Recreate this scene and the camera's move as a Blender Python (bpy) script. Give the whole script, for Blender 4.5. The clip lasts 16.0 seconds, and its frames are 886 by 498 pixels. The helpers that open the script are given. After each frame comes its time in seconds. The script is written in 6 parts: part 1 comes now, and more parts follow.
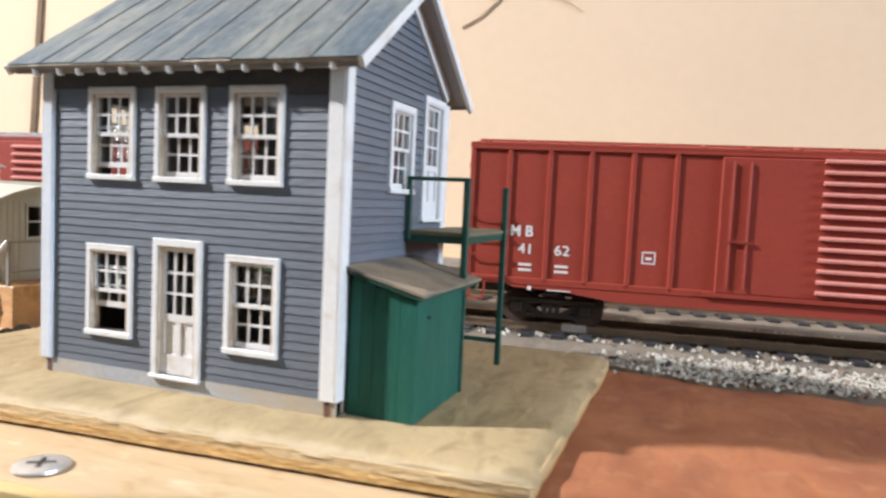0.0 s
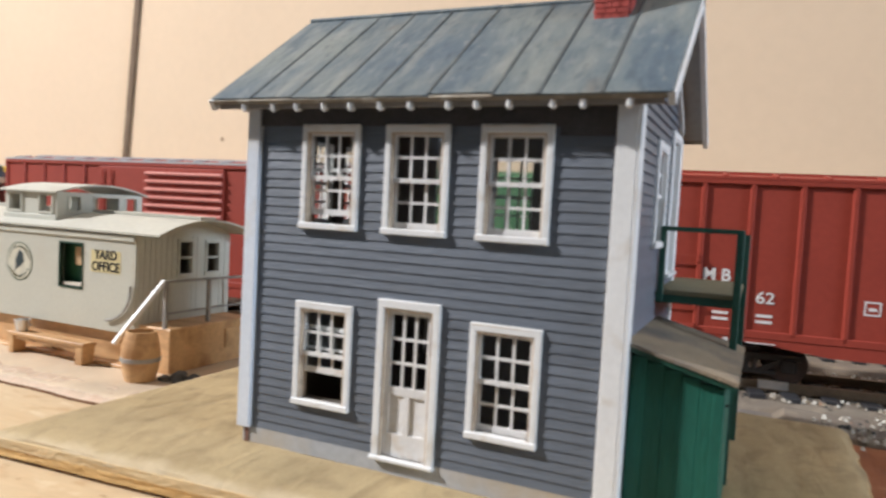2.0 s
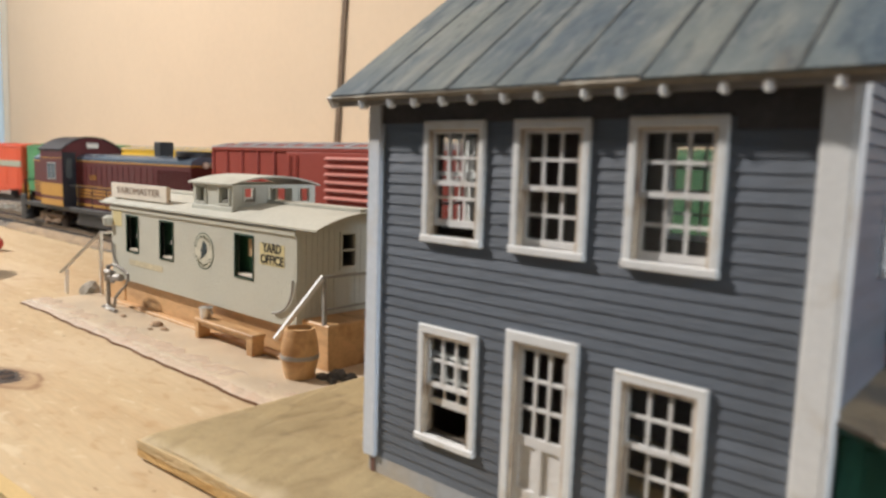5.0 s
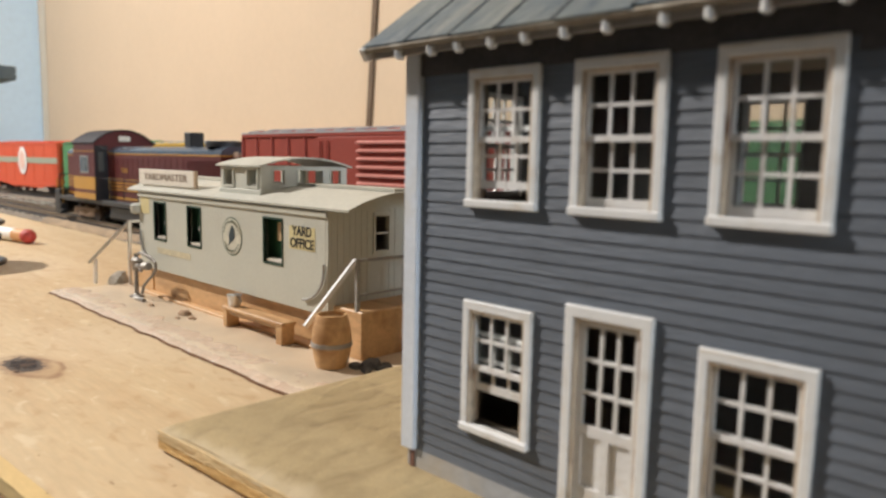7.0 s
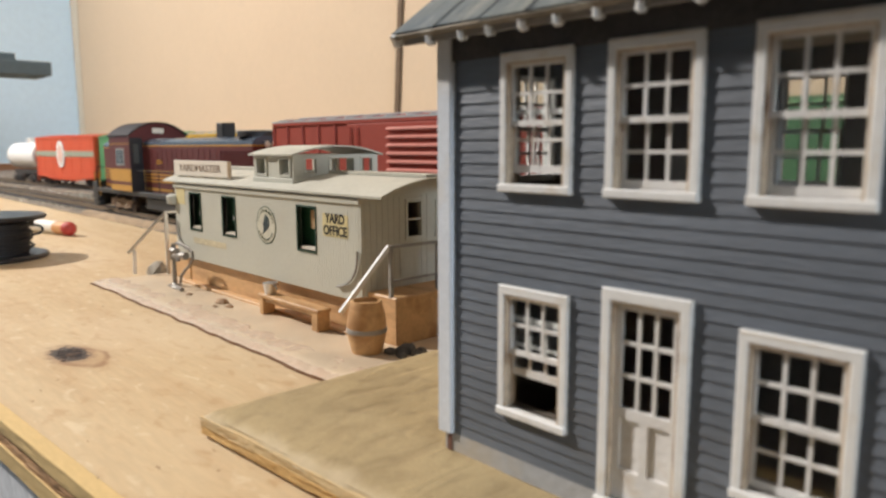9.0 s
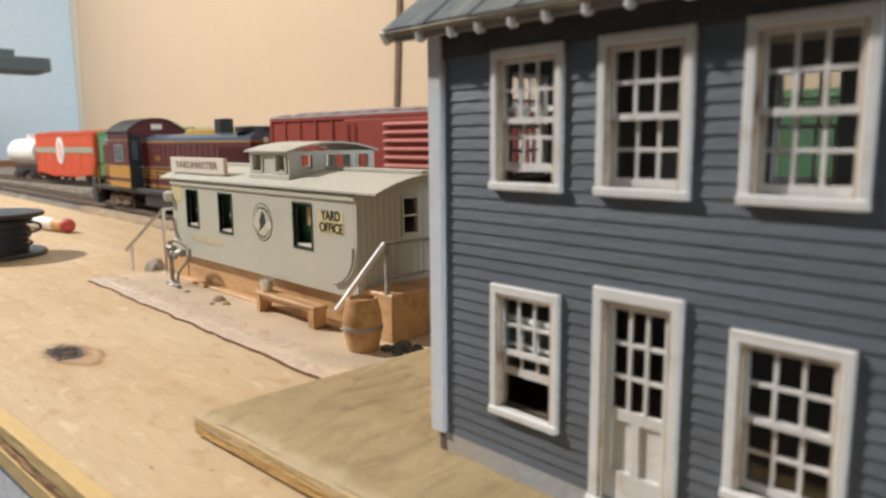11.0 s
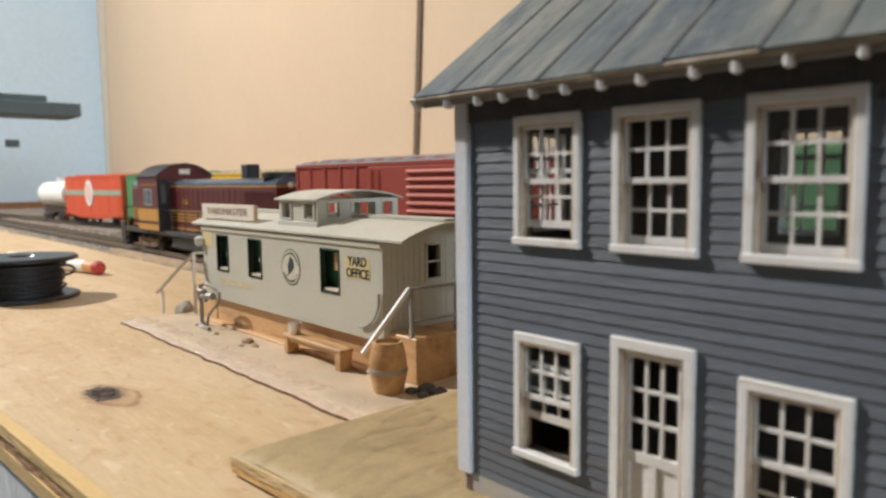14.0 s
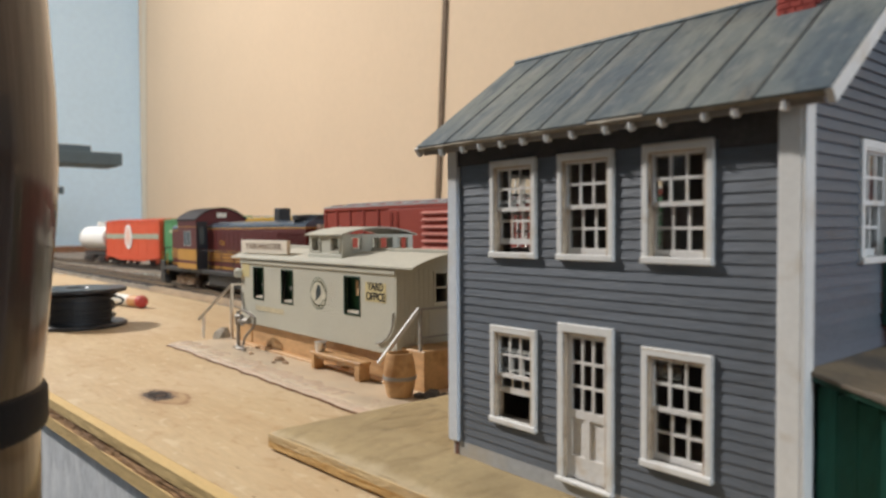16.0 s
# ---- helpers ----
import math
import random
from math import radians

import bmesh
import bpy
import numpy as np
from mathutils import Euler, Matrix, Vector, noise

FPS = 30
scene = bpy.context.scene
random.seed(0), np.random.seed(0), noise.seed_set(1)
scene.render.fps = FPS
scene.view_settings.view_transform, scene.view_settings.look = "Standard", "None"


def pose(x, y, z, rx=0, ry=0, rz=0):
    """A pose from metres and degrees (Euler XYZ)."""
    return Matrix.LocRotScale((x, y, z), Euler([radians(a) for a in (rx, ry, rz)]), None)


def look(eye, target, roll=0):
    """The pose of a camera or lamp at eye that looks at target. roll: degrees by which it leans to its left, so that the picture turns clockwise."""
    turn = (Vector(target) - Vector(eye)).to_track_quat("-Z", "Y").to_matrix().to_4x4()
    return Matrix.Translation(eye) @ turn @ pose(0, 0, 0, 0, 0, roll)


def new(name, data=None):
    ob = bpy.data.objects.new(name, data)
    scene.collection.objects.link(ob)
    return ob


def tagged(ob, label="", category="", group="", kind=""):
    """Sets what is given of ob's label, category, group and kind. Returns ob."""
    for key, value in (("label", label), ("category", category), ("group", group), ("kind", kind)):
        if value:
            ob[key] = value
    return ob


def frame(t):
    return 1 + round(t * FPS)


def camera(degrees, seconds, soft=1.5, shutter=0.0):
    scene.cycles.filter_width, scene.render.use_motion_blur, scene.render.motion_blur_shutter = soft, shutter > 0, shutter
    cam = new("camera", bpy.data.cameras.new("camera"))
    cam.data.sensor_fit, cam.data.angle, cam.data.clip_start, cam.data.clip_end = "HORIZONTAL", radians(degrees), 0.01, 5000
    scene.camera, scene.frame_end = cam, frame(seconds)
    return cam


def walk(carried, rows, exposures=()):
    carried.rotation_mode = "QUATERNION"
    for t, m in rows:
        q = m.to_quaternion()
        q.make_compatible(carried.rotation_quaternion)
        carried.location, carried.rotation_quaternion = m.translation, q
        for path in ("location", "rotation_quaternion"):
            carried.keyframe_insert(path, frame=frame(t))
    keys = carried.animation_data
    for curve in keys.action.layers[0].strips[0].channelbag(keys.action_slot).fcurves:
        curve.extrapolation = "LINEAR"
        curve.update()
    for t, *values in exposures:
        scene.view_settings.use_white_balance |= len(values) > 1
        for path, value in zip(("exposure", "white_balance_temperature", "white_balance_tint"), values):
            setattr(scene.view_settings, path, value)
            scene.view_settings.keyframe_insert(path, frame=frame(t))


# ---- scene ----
cam = camera(64.50, 16.0, soft=2.5, shutter=0.5)
cam.data.dof.use_dof, cam.data.dof.focus_distance, cam.data.dof.aperture_fstop = True, 0.17, 36.0
PATH = [  # seconds, eye, aim (centimetres), lean
    (0, (-0.043, 0.099, 4.285), (-34.05, 93.88, -2.62), 2.76),
    (0.5, (-1.514, -0.015, 4.366), (-34.79, 94.08, -1.85), 2.51),
    (1, (-2.910, 0.186, 4.547), (-37.57, 93.81, -1.30), 2.78),
    (1.5, (-3.652, 0.143, 4.743), (-40.25, 93.04, -0.75), 2.89),
    (2, (-3.968, 0.680, 4.803), (-45.38, 91.53, -0.74), 3.14),
    (2.5, (-3.677, 0.700, 4.443), (-53.31, 87.35, -0.93), 2.83),
    (3, (-3.824, 1.297, 4.353), (-58.43, 84.89, -1.21), 2.71),
    (3.5, (-3.254, 2.034, 4.706), (-59.95, 84.21, -1.10), 2.39),
    (4, (-3.082, 2.474, 4.737), (-61.41, 83.21, -4.15), 2.19),
    (4.5, (-3.653, 2.991, 5.367), (-65.12, 81.06, -5.93), 2.56),
    (5, (-4.092, 2.972, 5.485), (-69.71, 77.50, -6.39), 1.86),
    (5.2, (-4.515, 2.873, 5.553), (-70.00, 77.40, -7.00), 1.62),
    (7.3, (-4.981, 3.722, 4.900), (-74.67, 74.36, -7.52), 0.88),
    (7.5, (-4.947, 3.692, 4.901), (-75.13, 73.76, -7.93), 0.56),
    (8, (-4.982, 3.638, 4.878), (-75.77, 73.01, -8.40), 0.34),
    (8.5, (-5.008, 3.619, 4.921), (-76.49, 72.14, -9.05), 0.03),
    (11, (-4.967, 3.782, 5.007), (-76.71, 71.73, -10.39), -0.50),
    (11.5, (-4.894, 3.849, 5.116), (-76.24, 72.28, -9.93), -0.85),
    (12, (-4.840, 3.895, 5.169), (-76.09, 72.66, -8.74), -0.98),
    (12.5, (-4.919, 3.893, 5.165), (-75.81, 73.26, -7.59), -0.84),
    (13, (-4.579, 3.369, 5.318), (-77.62, 70.73, -5.96), -1.19),
    (13.5, (-4.593, 3.385, 5.370), (-78.44, 70.00, -5.04), -1.58),
    (14, (-4.574, 3.237, 5.277), (-78.47, 69.88, -4.64), -0.72),
    (14.5, (-4.714, 1.575, 5.011), (-80.25, 66.68, -2.40), 0.07),
    (15, (-4.016, 1.341, 4.987), (-80.09, 65.98, -0.87), 0.12),
    (15.5, (-2.813, 1.556, 4.981), (-79.08, 66.07, 0.45), -0.09),
    (16, (-1.878, 1.565, 4.882), (-78.36, 65.93, 2.08), -0.28),
]
EXPOSURES = [(0, 0.37, 5850, 11), (0.5, 0.31, 5820, 11), (1.5, 0.05, 5850, 11), (3.0, -0.13, 6060, 10), (5.0, -0.33, 6300, 10), (8.0, -0.38, 6400, 10),
             (11.0, -0.39, 6310, 10), (12.5, -0.37, 6300, 10), (16.0, -0.58, 6290, 9)]
walk(cam, [(t, look(Vector(eye) * 0.0095, Vector(aim) * 0.0095, lean)) for t, eye, aim, lean in PATH],
     exposures=EXPOSURES)

U = 0.0095  # metres for each centimetre of the plan (a model railway in scale 1:87)

# ---- light ----
world = bpy.data.worlds.new("room_air")
scene.world = world
world.use_nodes = True
world.node_tree.nodes["Background"].inputs[0].default_value = (0.9, 0.94, 1.0, 1)
world.node_tree.nodes["Background"].inputs[1].default_value = 0.012


def area_lamp(name, eye, target, sx, sy, watts, colour, spread=180):
    data = bpy.data.lights.new(name, "AREA")
    data.shape, data.size, data.size_y = "RECTANGLE", sx * U, sy * U
    data.energy, data.color = watts, colour
    data.spread = radians(spread)
    ob = new(name, data)
    ob.matrix_world = look(Vector(eye) * U, Vector(target) * U)
    return ob


area_lamp("work_lamp", (-164, -63, 130), (-10, 12, 2), 9, 9, 45.0, (1.0, 0.925, 0.855), spread=150)
area_lamp("ceiling_lamp", (-75, -20, 176), (-70, 10, 0), 130, 60, 2.0, (1.0, 0.96, 0.91))
area_lamp("window_daylight", (300, -20, 98), (-60, 20, 5), 80, 90, 26.0, (0.78, 0.89, 1.0), spread=110)

# ---- materials ----
MATS = {}


def nodes_of(m):
    m.use_nodes = True
    return m.node_tree.nodes, m.node_tree.links


def paint(name, colour, rough=0.6, vary=0.18, grain=3.0, fine=14.0, bump=0.25, metal=0.0, stain=None, stain_at=0.6, stretch=(1, 1, 1),
          piece=0.0, spec=0.5, stain_scale=0.8, stain_soft=0.12):
    """A painted or raw surface: broad and fine mottling, optional stains, fine relief. Scales are per centimetre of the plan."""
    if name in MATS:
        return MATS[name]
    m = bpy.data.materials.new(name)
    n, l = nodes_of(m)
    b = n["Principled BSDF"]
    b.inputs["Roughness"].default_value, b.inputs["Metallic"].default_value = rough, metal
    b.inputs["Specular IOR Level"].default_value = spec
    tc, mp, info = n.new("ShaderNodeTexCoord"), n.new("ShaderNodeMapping"), n.new("ShaderNodeObjectInfo")
    mp.inputs["Scale"].default_value = [s / U for s in stretch]
    l.new(tc.outputs["Object"], mp.inputs["Vector"])
    add = n.new("ShaderNodeVectorMath")
    mul = n.new("ShaderNodeMath")
    mul.operation = "MULTIPLY"
    mul.inputs[1].default_value = 37.0
    l.new(info.outputs["Random"], mul.inputs[0])
    l.new(mp.outputs[0], add.inputs[0])
    l.new(mul.outputs[0], add.inputs[1])
    broad, small = n.new("ShaderNodeTexNoise"), n.new("ShaderNodeTexNoise")
    broad.inputs["Scale"].default_value, broad.inputs["Detail"].default_value = grain, 5
    small.inputs["Scale"].default_value, small.inputs["Detail"].default_value = fine, 4
    l.new(add.outputs[0], broad.inputs["Vector"])
    l.new(add.outputs[0], small.inputs["Vector"])
    mixn = n.new("ShaderNodeMath")
    mixn.operation = "ADD"
    l.new(broad.outputs[0], mixn.inputs[0])
    l.new(small.outputs[0], mixn.inputs[1])
    ramp = n.new("ShaderNodeMapRange")
    ramp.inputs[1].default_value, ramp.inputs[2].default_value = 0.6, 1.4
    ramp.inputs[3].default_value, ramp.inputs[4].default_value = 1 - vary, 1 + vary
    l.new(mixn.outputs[0], ramp.inputs[0])
    hsv = n.new("ShaderNodeHueSaturation")
    hsv.inputs["Color"].default_value = (*colour, 1)
    last = ramp.outputs[0]
    if piece:
        pr = n.new("ShaderNodeMapRange")
        pr.inputs[3].default_value, pr.inputs[4].default_value = 1 - piece, 1 + piece
        l.new(info.outputs["Random"], pr.inputs[0])
        pm = n.new("ShaderNodeMath")
        pm.operation = "MULTIPLY"
        l.new(last, pm.inputs[0])
        l.new(pr.outputs[0], pm.inputs[1])
        last = pm.outputs[0]
    l.new(last, hsv.inputs["Value"])
    out = hsv.outputs[0]
    if stain:
        sn = n.new("ShaderNodeTexNoise")
        sn.inputs["Scale"].default_value, sn.inputs["Detail"].default_value = stain_scale, 6
        l.new(add.outputs[0], sn.inputs["Vector"])
        sr = n.new("ShaderNodeMapRange")
        sr.inputs[1].default_value, sr.inputs[2].default_value = stain_at - stain_soft, stain_at + stain_soft
        l.new(sn.outputs[0], sr.inputs[0])
        mx = n.new("ShaderNodeMix")
        mx.data_type = "RGBA"
        mx.inputs[7].default_value = (*stain, 1)
        l.new(sr.outputs[0], mx.inputs[0])
        l.new(out, mx.inputs[6])
        out = mx.outputs[2]
    l.new(out, b.inputs["Base Color"])
    bp = n.new("ShaderNodeBump")
    bp.inputs["Strength"].default_value, bp.inputs["Distance"].default_value = bump, 0.05 * U
    l.new(mixn.outputs[0], bp.inputs["Height"])
    l.new(bp.outputs[0], b.inputs["Normal"])
    MATS[name] = m
    return m


def glass(name):
    m = bpy.data.materials.new(name)
    n, l = nodes_of(m)
    b = n["Principled BSDF"]
    b.inputs["Base Color"].default_value = (0.9, 0.93, 0.93, 1)
    b.inputs["Roughness"].default_value, b.inputs["Transmission Weight"].default_value, b.inputs["IOR"].default_value = 0.05, 1.0, 1.42
    return m


def plywood(name, knot):
    """Light softwood veneer: grain along x, growth bands, flecks, and one knot at the given place."""
    m = bpy.data.materials.new(name)
    n, l = nodes_of(m)
    b = n["Principled BSDF"]
    b.inputs["Roughness"].default_value = 0.55
    tc = n.new("ShaderNodeTexCoord")

    def mapped(scale):
        mp = n.new("ShaderNodeMapping")
        mp.inputs["Scale"].default_value = [v / U for v in scale]
        l.new(tc.outputs["Object"], mp.inputs["Vector"])
        return mp.outputs[0]

    def cloud(vec, scale, detail=5, twist=0.0):
        t = n.new("ShaderNodeTexNoise")
        t.inputs["Scale"].default_value, t.inputs["Detail"].default_value, t.inputs["Distortion"].default_value = scale, detail, twist
        l.new(vec, t.inputs["Vector"])
        return t

    def ranged(value, a0, a1, b0, b1):
        r = n.new("ShaderNodeMapRange")
        r.interpolation_type = "SMOOTHSTEP"
        for k, v in enumerate((a0, a1, b0, b1)):
            r.inputs[k + 1].default_value = v
        l.new(value, r.inputs[0])
        return r.outputs[0]

    def mixed(fac, under, over):
        x = n.new("ShaderNodeMix")
        x.data_type = "RGBA"
        l.new(fac, x.inputs[0])
        l.new(under, x.inputs[6])
        x.inputs[7].default_value = (*over, 1)
        return x.outputs[2]

    long_vec, even = mapped((0.22, 1.5, 1.5)), mapped((1, 1, 1))
    a = cloud(long_vec, 0.6, 6, 0.8)
    c = cloud(long_vec, 6.0)
    fleck = cloud(mapped((0.7, 1.3, 1.0)), 2.0, 7, 0.4)
    w = cloud(even, 0.13)
    r = n.new("ShaderNodeValToRGB")
    r.color_ramp.elements[0].position, r.color_ramp.elements[0].color = 0.3, (0.51, 0.357, 0.196, 1)
    r.color_ramp.elements[1].position, r.color_ramp.elements[1].color = 0.66, (0.578, 0.435, 0.255, 1)
    l.new(a.outputs[0], r.inputs[0])
    h = n.new("ShaderNodeHueSaturation")
    l.new(r.outputs[0], h.inputs["Color"])
    l.new(ranged(c.outputs[0], 0.3, 0.7, 0.95, 1.05), h.inputs["Value"])
    out = mixed(ranged(w.outputs[0], 0.45, 0.7, 0.0, 0.5), h.outputs[0], (0.663, 0.526, 0.357))
    out = mixed(ranged(fleck.outputs[0], 0.53, 0.72, 0.0, 0.55), out, (0.426, 0.255, 0.119))
    out = mixed(ranged(fleck.outputs[0], 0.43, 0.27, 0.0, 0.65), out, (0.697, 0.578, 0.392))
    # the knot: a soft brown oval with faint rings
    off = n.new("ShaderNodeVectorMath")
    off.operation = "SUBTRACT"
    off.inputs[1].default_value = (knot[0], knot[1], 0)
    l.new(even, off.inputs[0])
    sc = n.new("ShaderNodeVectorMath")
    sc.operation = "MULTIPLY"
    sc.inputs[1].default_value = (1 / knot[2], 1 / knot[3], 0)
    l.new(off.outputs[0], sc.inputs[0])
    ln = n.new("ShaderNodeVectorMath")
    ln.operation = "LENGTH"
    l.new(sc.outputs[0], ln.inputs[0])
    wob = n.new("ShaderNodeMath")
    wob.operation = "MULTIPLY_ADD"
    wob.inputs[1].default_value = 0.7
    l.new(cloud(even, 1.3, 4).outputs[0], wob.inputs[0])
    l.new(ln.outputs["Value"], wob.inputs[2])
    out = mixed(ranged(wob.outputs[0], 2.3, 1.1, 0.0, 0.55), out, (0.40, 0.25, 0.125))
    inner = n.new("ShaderNodeMath")
    inner.operation = "MULTIPLY"
    l.new(ranged(wob.outputs[0], 1.56, 1.36, 0.0, 0.85), inner.inputs[0])
    l.new(ranged(wob.outputs[0], 1.06, 1.34, 0.0, 1.0), inner.inputs[1])
    broken = n.new("ShaderNodeMath")
    broken.operation = "MULTIPLY"
    l.new(inner.outputs[0], broken.inputs[0])
    l.new(ranged(cloud(even, 2.2, 3).outputs[0], 0.35, 0.5, 0.4, 1.0), broken.inputs[1])
    out = mixed(ranged(wob.outputs[0], 1.4, 1.2, 0.0, 0.35), out, (0.42, 0.27, 0.13))
    out = mixed(broken.outputs[0], out, (0.27, 0.14, 0.06))
    # its dark heart, off the middle, ragged at the rim
    off2, sc2, ln2, rag = n.new("ShaderNodeVectorMath"), n.new("ShaderNodeVectorMath"), n.new("ShaderNodeVectorMath"), n.new("ShaderNodeMath")
    off2.operation, sc2.operation, ln2.operation, rag.operation = "SUBTRACT", "MULTIPLY", "LENGTH", "MULTIPLY_ADD"
    off2.inputs[1].default_value = (knot[0] - 0.55, knot[1] - 0.14, 0)
    sc2.inputs[1].default_value = (1 / 0.68, 1 / 0.36, 0)
    rag.inputs[1].default_value = 1.6
    l.new(even, off2.inputs[0])
    l.new(off2.outputs[0], sc2.inputs[0])
    l.new(sc2.outputs[0], ln2.inputs[0])
    l.new(cloud(even, 4.5, 5).outputs[0], rag.inputs[0])
    l.new(ln2.outputs["Value"], rag.inputs[2])
    out = mixed(ranged(rag.outputs[0], 2.5, 1.7, 0.0, 0.65), out, (0.22, 0.12, 0.07))
    out = mixed(ranged(rag.outputs[0], 1.95, 1.72, 0.0, 0.96), out, (0.03, 0.017, 0.011))
    l.new(out, b.inputs["Base Color"])
    bp = n.new("ShaderNodeBump")
    bp.inputs["Strength"].default_value, bp.inputs["Distance"].default_value = 0.22, 0.05 * U
    l.new(fleck.outputs[0], bp.inputs["Height"])
    l.new(bp.outputs[0], b.inputs["Normal"])
    return m


def sand(name, light, dark, speck):
    """Ground cover glued on board: fine grit, broad stains."""
    m = bpy.data.materials.new(name)
    n, l = nodes_of(m)
    b = n["Principled BSDF"]
    b.inputs["Roughness"].default_value = 0.9
    tc, mp = n.new("ShaderNodeTexCoord"), n.new("ShaderNodeMapping")
    mp.inputs["Scale"].default_value = (1 / U, 1 / U, 1 / U)
    l.new(tc.outputs["Object"], mp.inputs["Vector"])
    a, c, s = n.new("ShaderNodeTexNoise"), n.new("ShaderNodeTexNoise"), n.new("ShaderNodeTexNoise")
    a.inputs["Scale"].default_value, a.inputs["Detail"].default_value = 0.5, 7
    c.inputs["Scale"].default_value, c.inputs["Detail"].default_value = 34.0, 6
    s.inputs["Scale"].default_value, s.inputs["Detail"].default_value = 2.2, 6
    for t in (a, c, s):
        l.new(mp.outputs[0], t.inputs["Vector"])
    r = n.new("ShaderNodeValToRGB")
    r.color_ramp.elements[0].position, r.color_ramp.elements[0].color = 0.32, (*dark, 1)
    r.color_ramp.elements[1].position, r.color_ramp.elements[1].color = 0.68, (*light, 1)
    l.new(a.outputs[0], r.inputs[0])
    mx = n.new("ShaderNodeMix")
    mx.data_type = "RGBA"
    mx.inputs[7].default_value = (*speck, 1)
    sr = n.new("ShaderNodeMapRange")
    sr.inputs[1].default_value, sr.inputs[2].default_value, sr.inputs[4].default_value = 0.55, 0.75, 0.5
    l.new(s.outputs[0], sr.inputs[0])
    l.new(sr.outputs[0], mx.inputs[0])
    l.new(r.outputs[0], mx.inputs[6])
    h = n.new("ShaderNodeHueSaturation")
    gr = n.new("ShaderNodeMapRange")
    gr.inputs[1].default_value, gr.inputs[2].default_value, gr.inputs[3].default_value, gr.inputs[4].default_value = 0.3, 0.7, 0.88, 1.12
    l.new(c.outputs[0], gr.inputs[0])
    l.new(gr.outputs[0], h.inputs["Value"])
    l.new(mx.outputs[2], h.inputs["Color"])
    l.new(h.outputs[0], b.inputs["Base Color"])
    bp = n.new("ShaderNodeBump")
    bp.inputs["Strength"].default_value, bp.inputs["Distance"].default_value = 0.5, 0.04 * U
    l.new(c.outputs[0], bp.inputs["Height"])
    l.new(bp.outputs[0], b.inputs["Normal"])
    return m


def rough_earth(m, coarse, deep):
    """Brushed-on ground texture: streaks and lumps over a sand surface."""
    n, l = nodes_of(m)
    b = n["Principled BSDF"]
    under = b.inputs["Base Color"].links[0].from_socket
    tc, mp, t, r, x = (n.new("ShaderNode" + k) for k in ("TexCoord", "Mapping", "TexNoise", "MapRange", "Mix"))
    mp.inputs["Scale"].default_value = (1.2 / U, 0.45 / U, 1 / U)
    t.inputs["Scale"].default_value, t.inputs["Detail"].default_value, t.inputs["Distortion"].default_value = coarse, 8, 0.6
    r.inputs[1].default_value, r.inputs[2].default_value, r.inputs[4].default_value = 0.5, 0.68, 0.48
    x.data_type = "RGBA"
    x.inputs[7].default_value = (*deep, 1)
    for p, q in ((tc.outputs["Object"], mp.inputs[0]), (mp.outputs[0], t.inputs["Vector"]), (t.outputs[0], r.inputs[0]), (r.outputs[0], x.inputs[0]), (under, x.inputs[6]),
                 (x.outputs[2], b.inputs["Base Color"])):
        l.new(p, q)
    lumps = n.new("ShaderNodeBump")
    lumps.inputs["Strength"].default_value, lumps.inputs["Distance"].default_value = 0.6, 0.12 * U
    lumps.invert = True
    l.new(t.outputs[0], lumps.inputs["Height"])
    l.new(b.inputs["Normal"].links[0].from_socket, lumps.inputs["Normal"])
    l.new(lumps.outputs[0], b.inputs["Normal"])
    return m


def worn_rim(m, x0, y0, slope, colour):
    """The cover rubbed thin along a board's front edge, which starts at (x0, y0) and slants back."""
    n, l = nodes_of(m)
    b = n["Principled BSDF"]
    under = b.inputs["Base Color"].links[0].from_socket
    tc, mp, dot, t, add, r, x = (n.new("ShaderNode" + k) for k in ("TexCoord", "Mapping", "VectorMath", "TexNoise", "Math", "MapRange", "Mix"))
    mp.inputs["Scale"].default_value = (1 / U, 1 / U, 1 / U)
    dot.operation, add.operation, x.data_type = "DOT_PRODUCT", "MULTIPLY_ADD", "RGBA"
    dot.inputs[1].default_value = (-slope, 1, 0)
    t.inputs["Scale"].default_value, t.inputs["Detail"].default_value = 1.6, 6
    add.inputs[1].default_value = -0.6
    edge = y0 - slope * x0
    r.interpolation_type = "SMOOTHSTEP"
    r.inputs[1].default_value, r.inputs[2].default_value, r.inputs[3].default_value, r.inputs[4].default_value = edge - 0.3, edge - 0.02, 0.85, 0.0
    x.inputs[7].default_value = (*colour, 1)
    for p, q in ((tc.outputs["Object"], mp.inputs[0]), (mp.outputs[0], dot.inputs[0]), (mp.outputs[0], t.inputs["Vector"]), (t.outputs[0], add.inputs[0]),
                 (dot.outputs["Value"], add.inputs[2]), (add.outputs[0], r.inputs[0]), (r.outputs[0], x.inputs[0]), (under, x.inputs[6]), (x.outputs[2], b.inputs["Base Color"])):
        l.new(p, q)
    return m


def plain(name, colour, rough=0.5, metal=0.0, spec=0.5):
    return paint(name, colour, rough, 0.06, 2.0, 9.0, 0.06, metal, spec=spec)


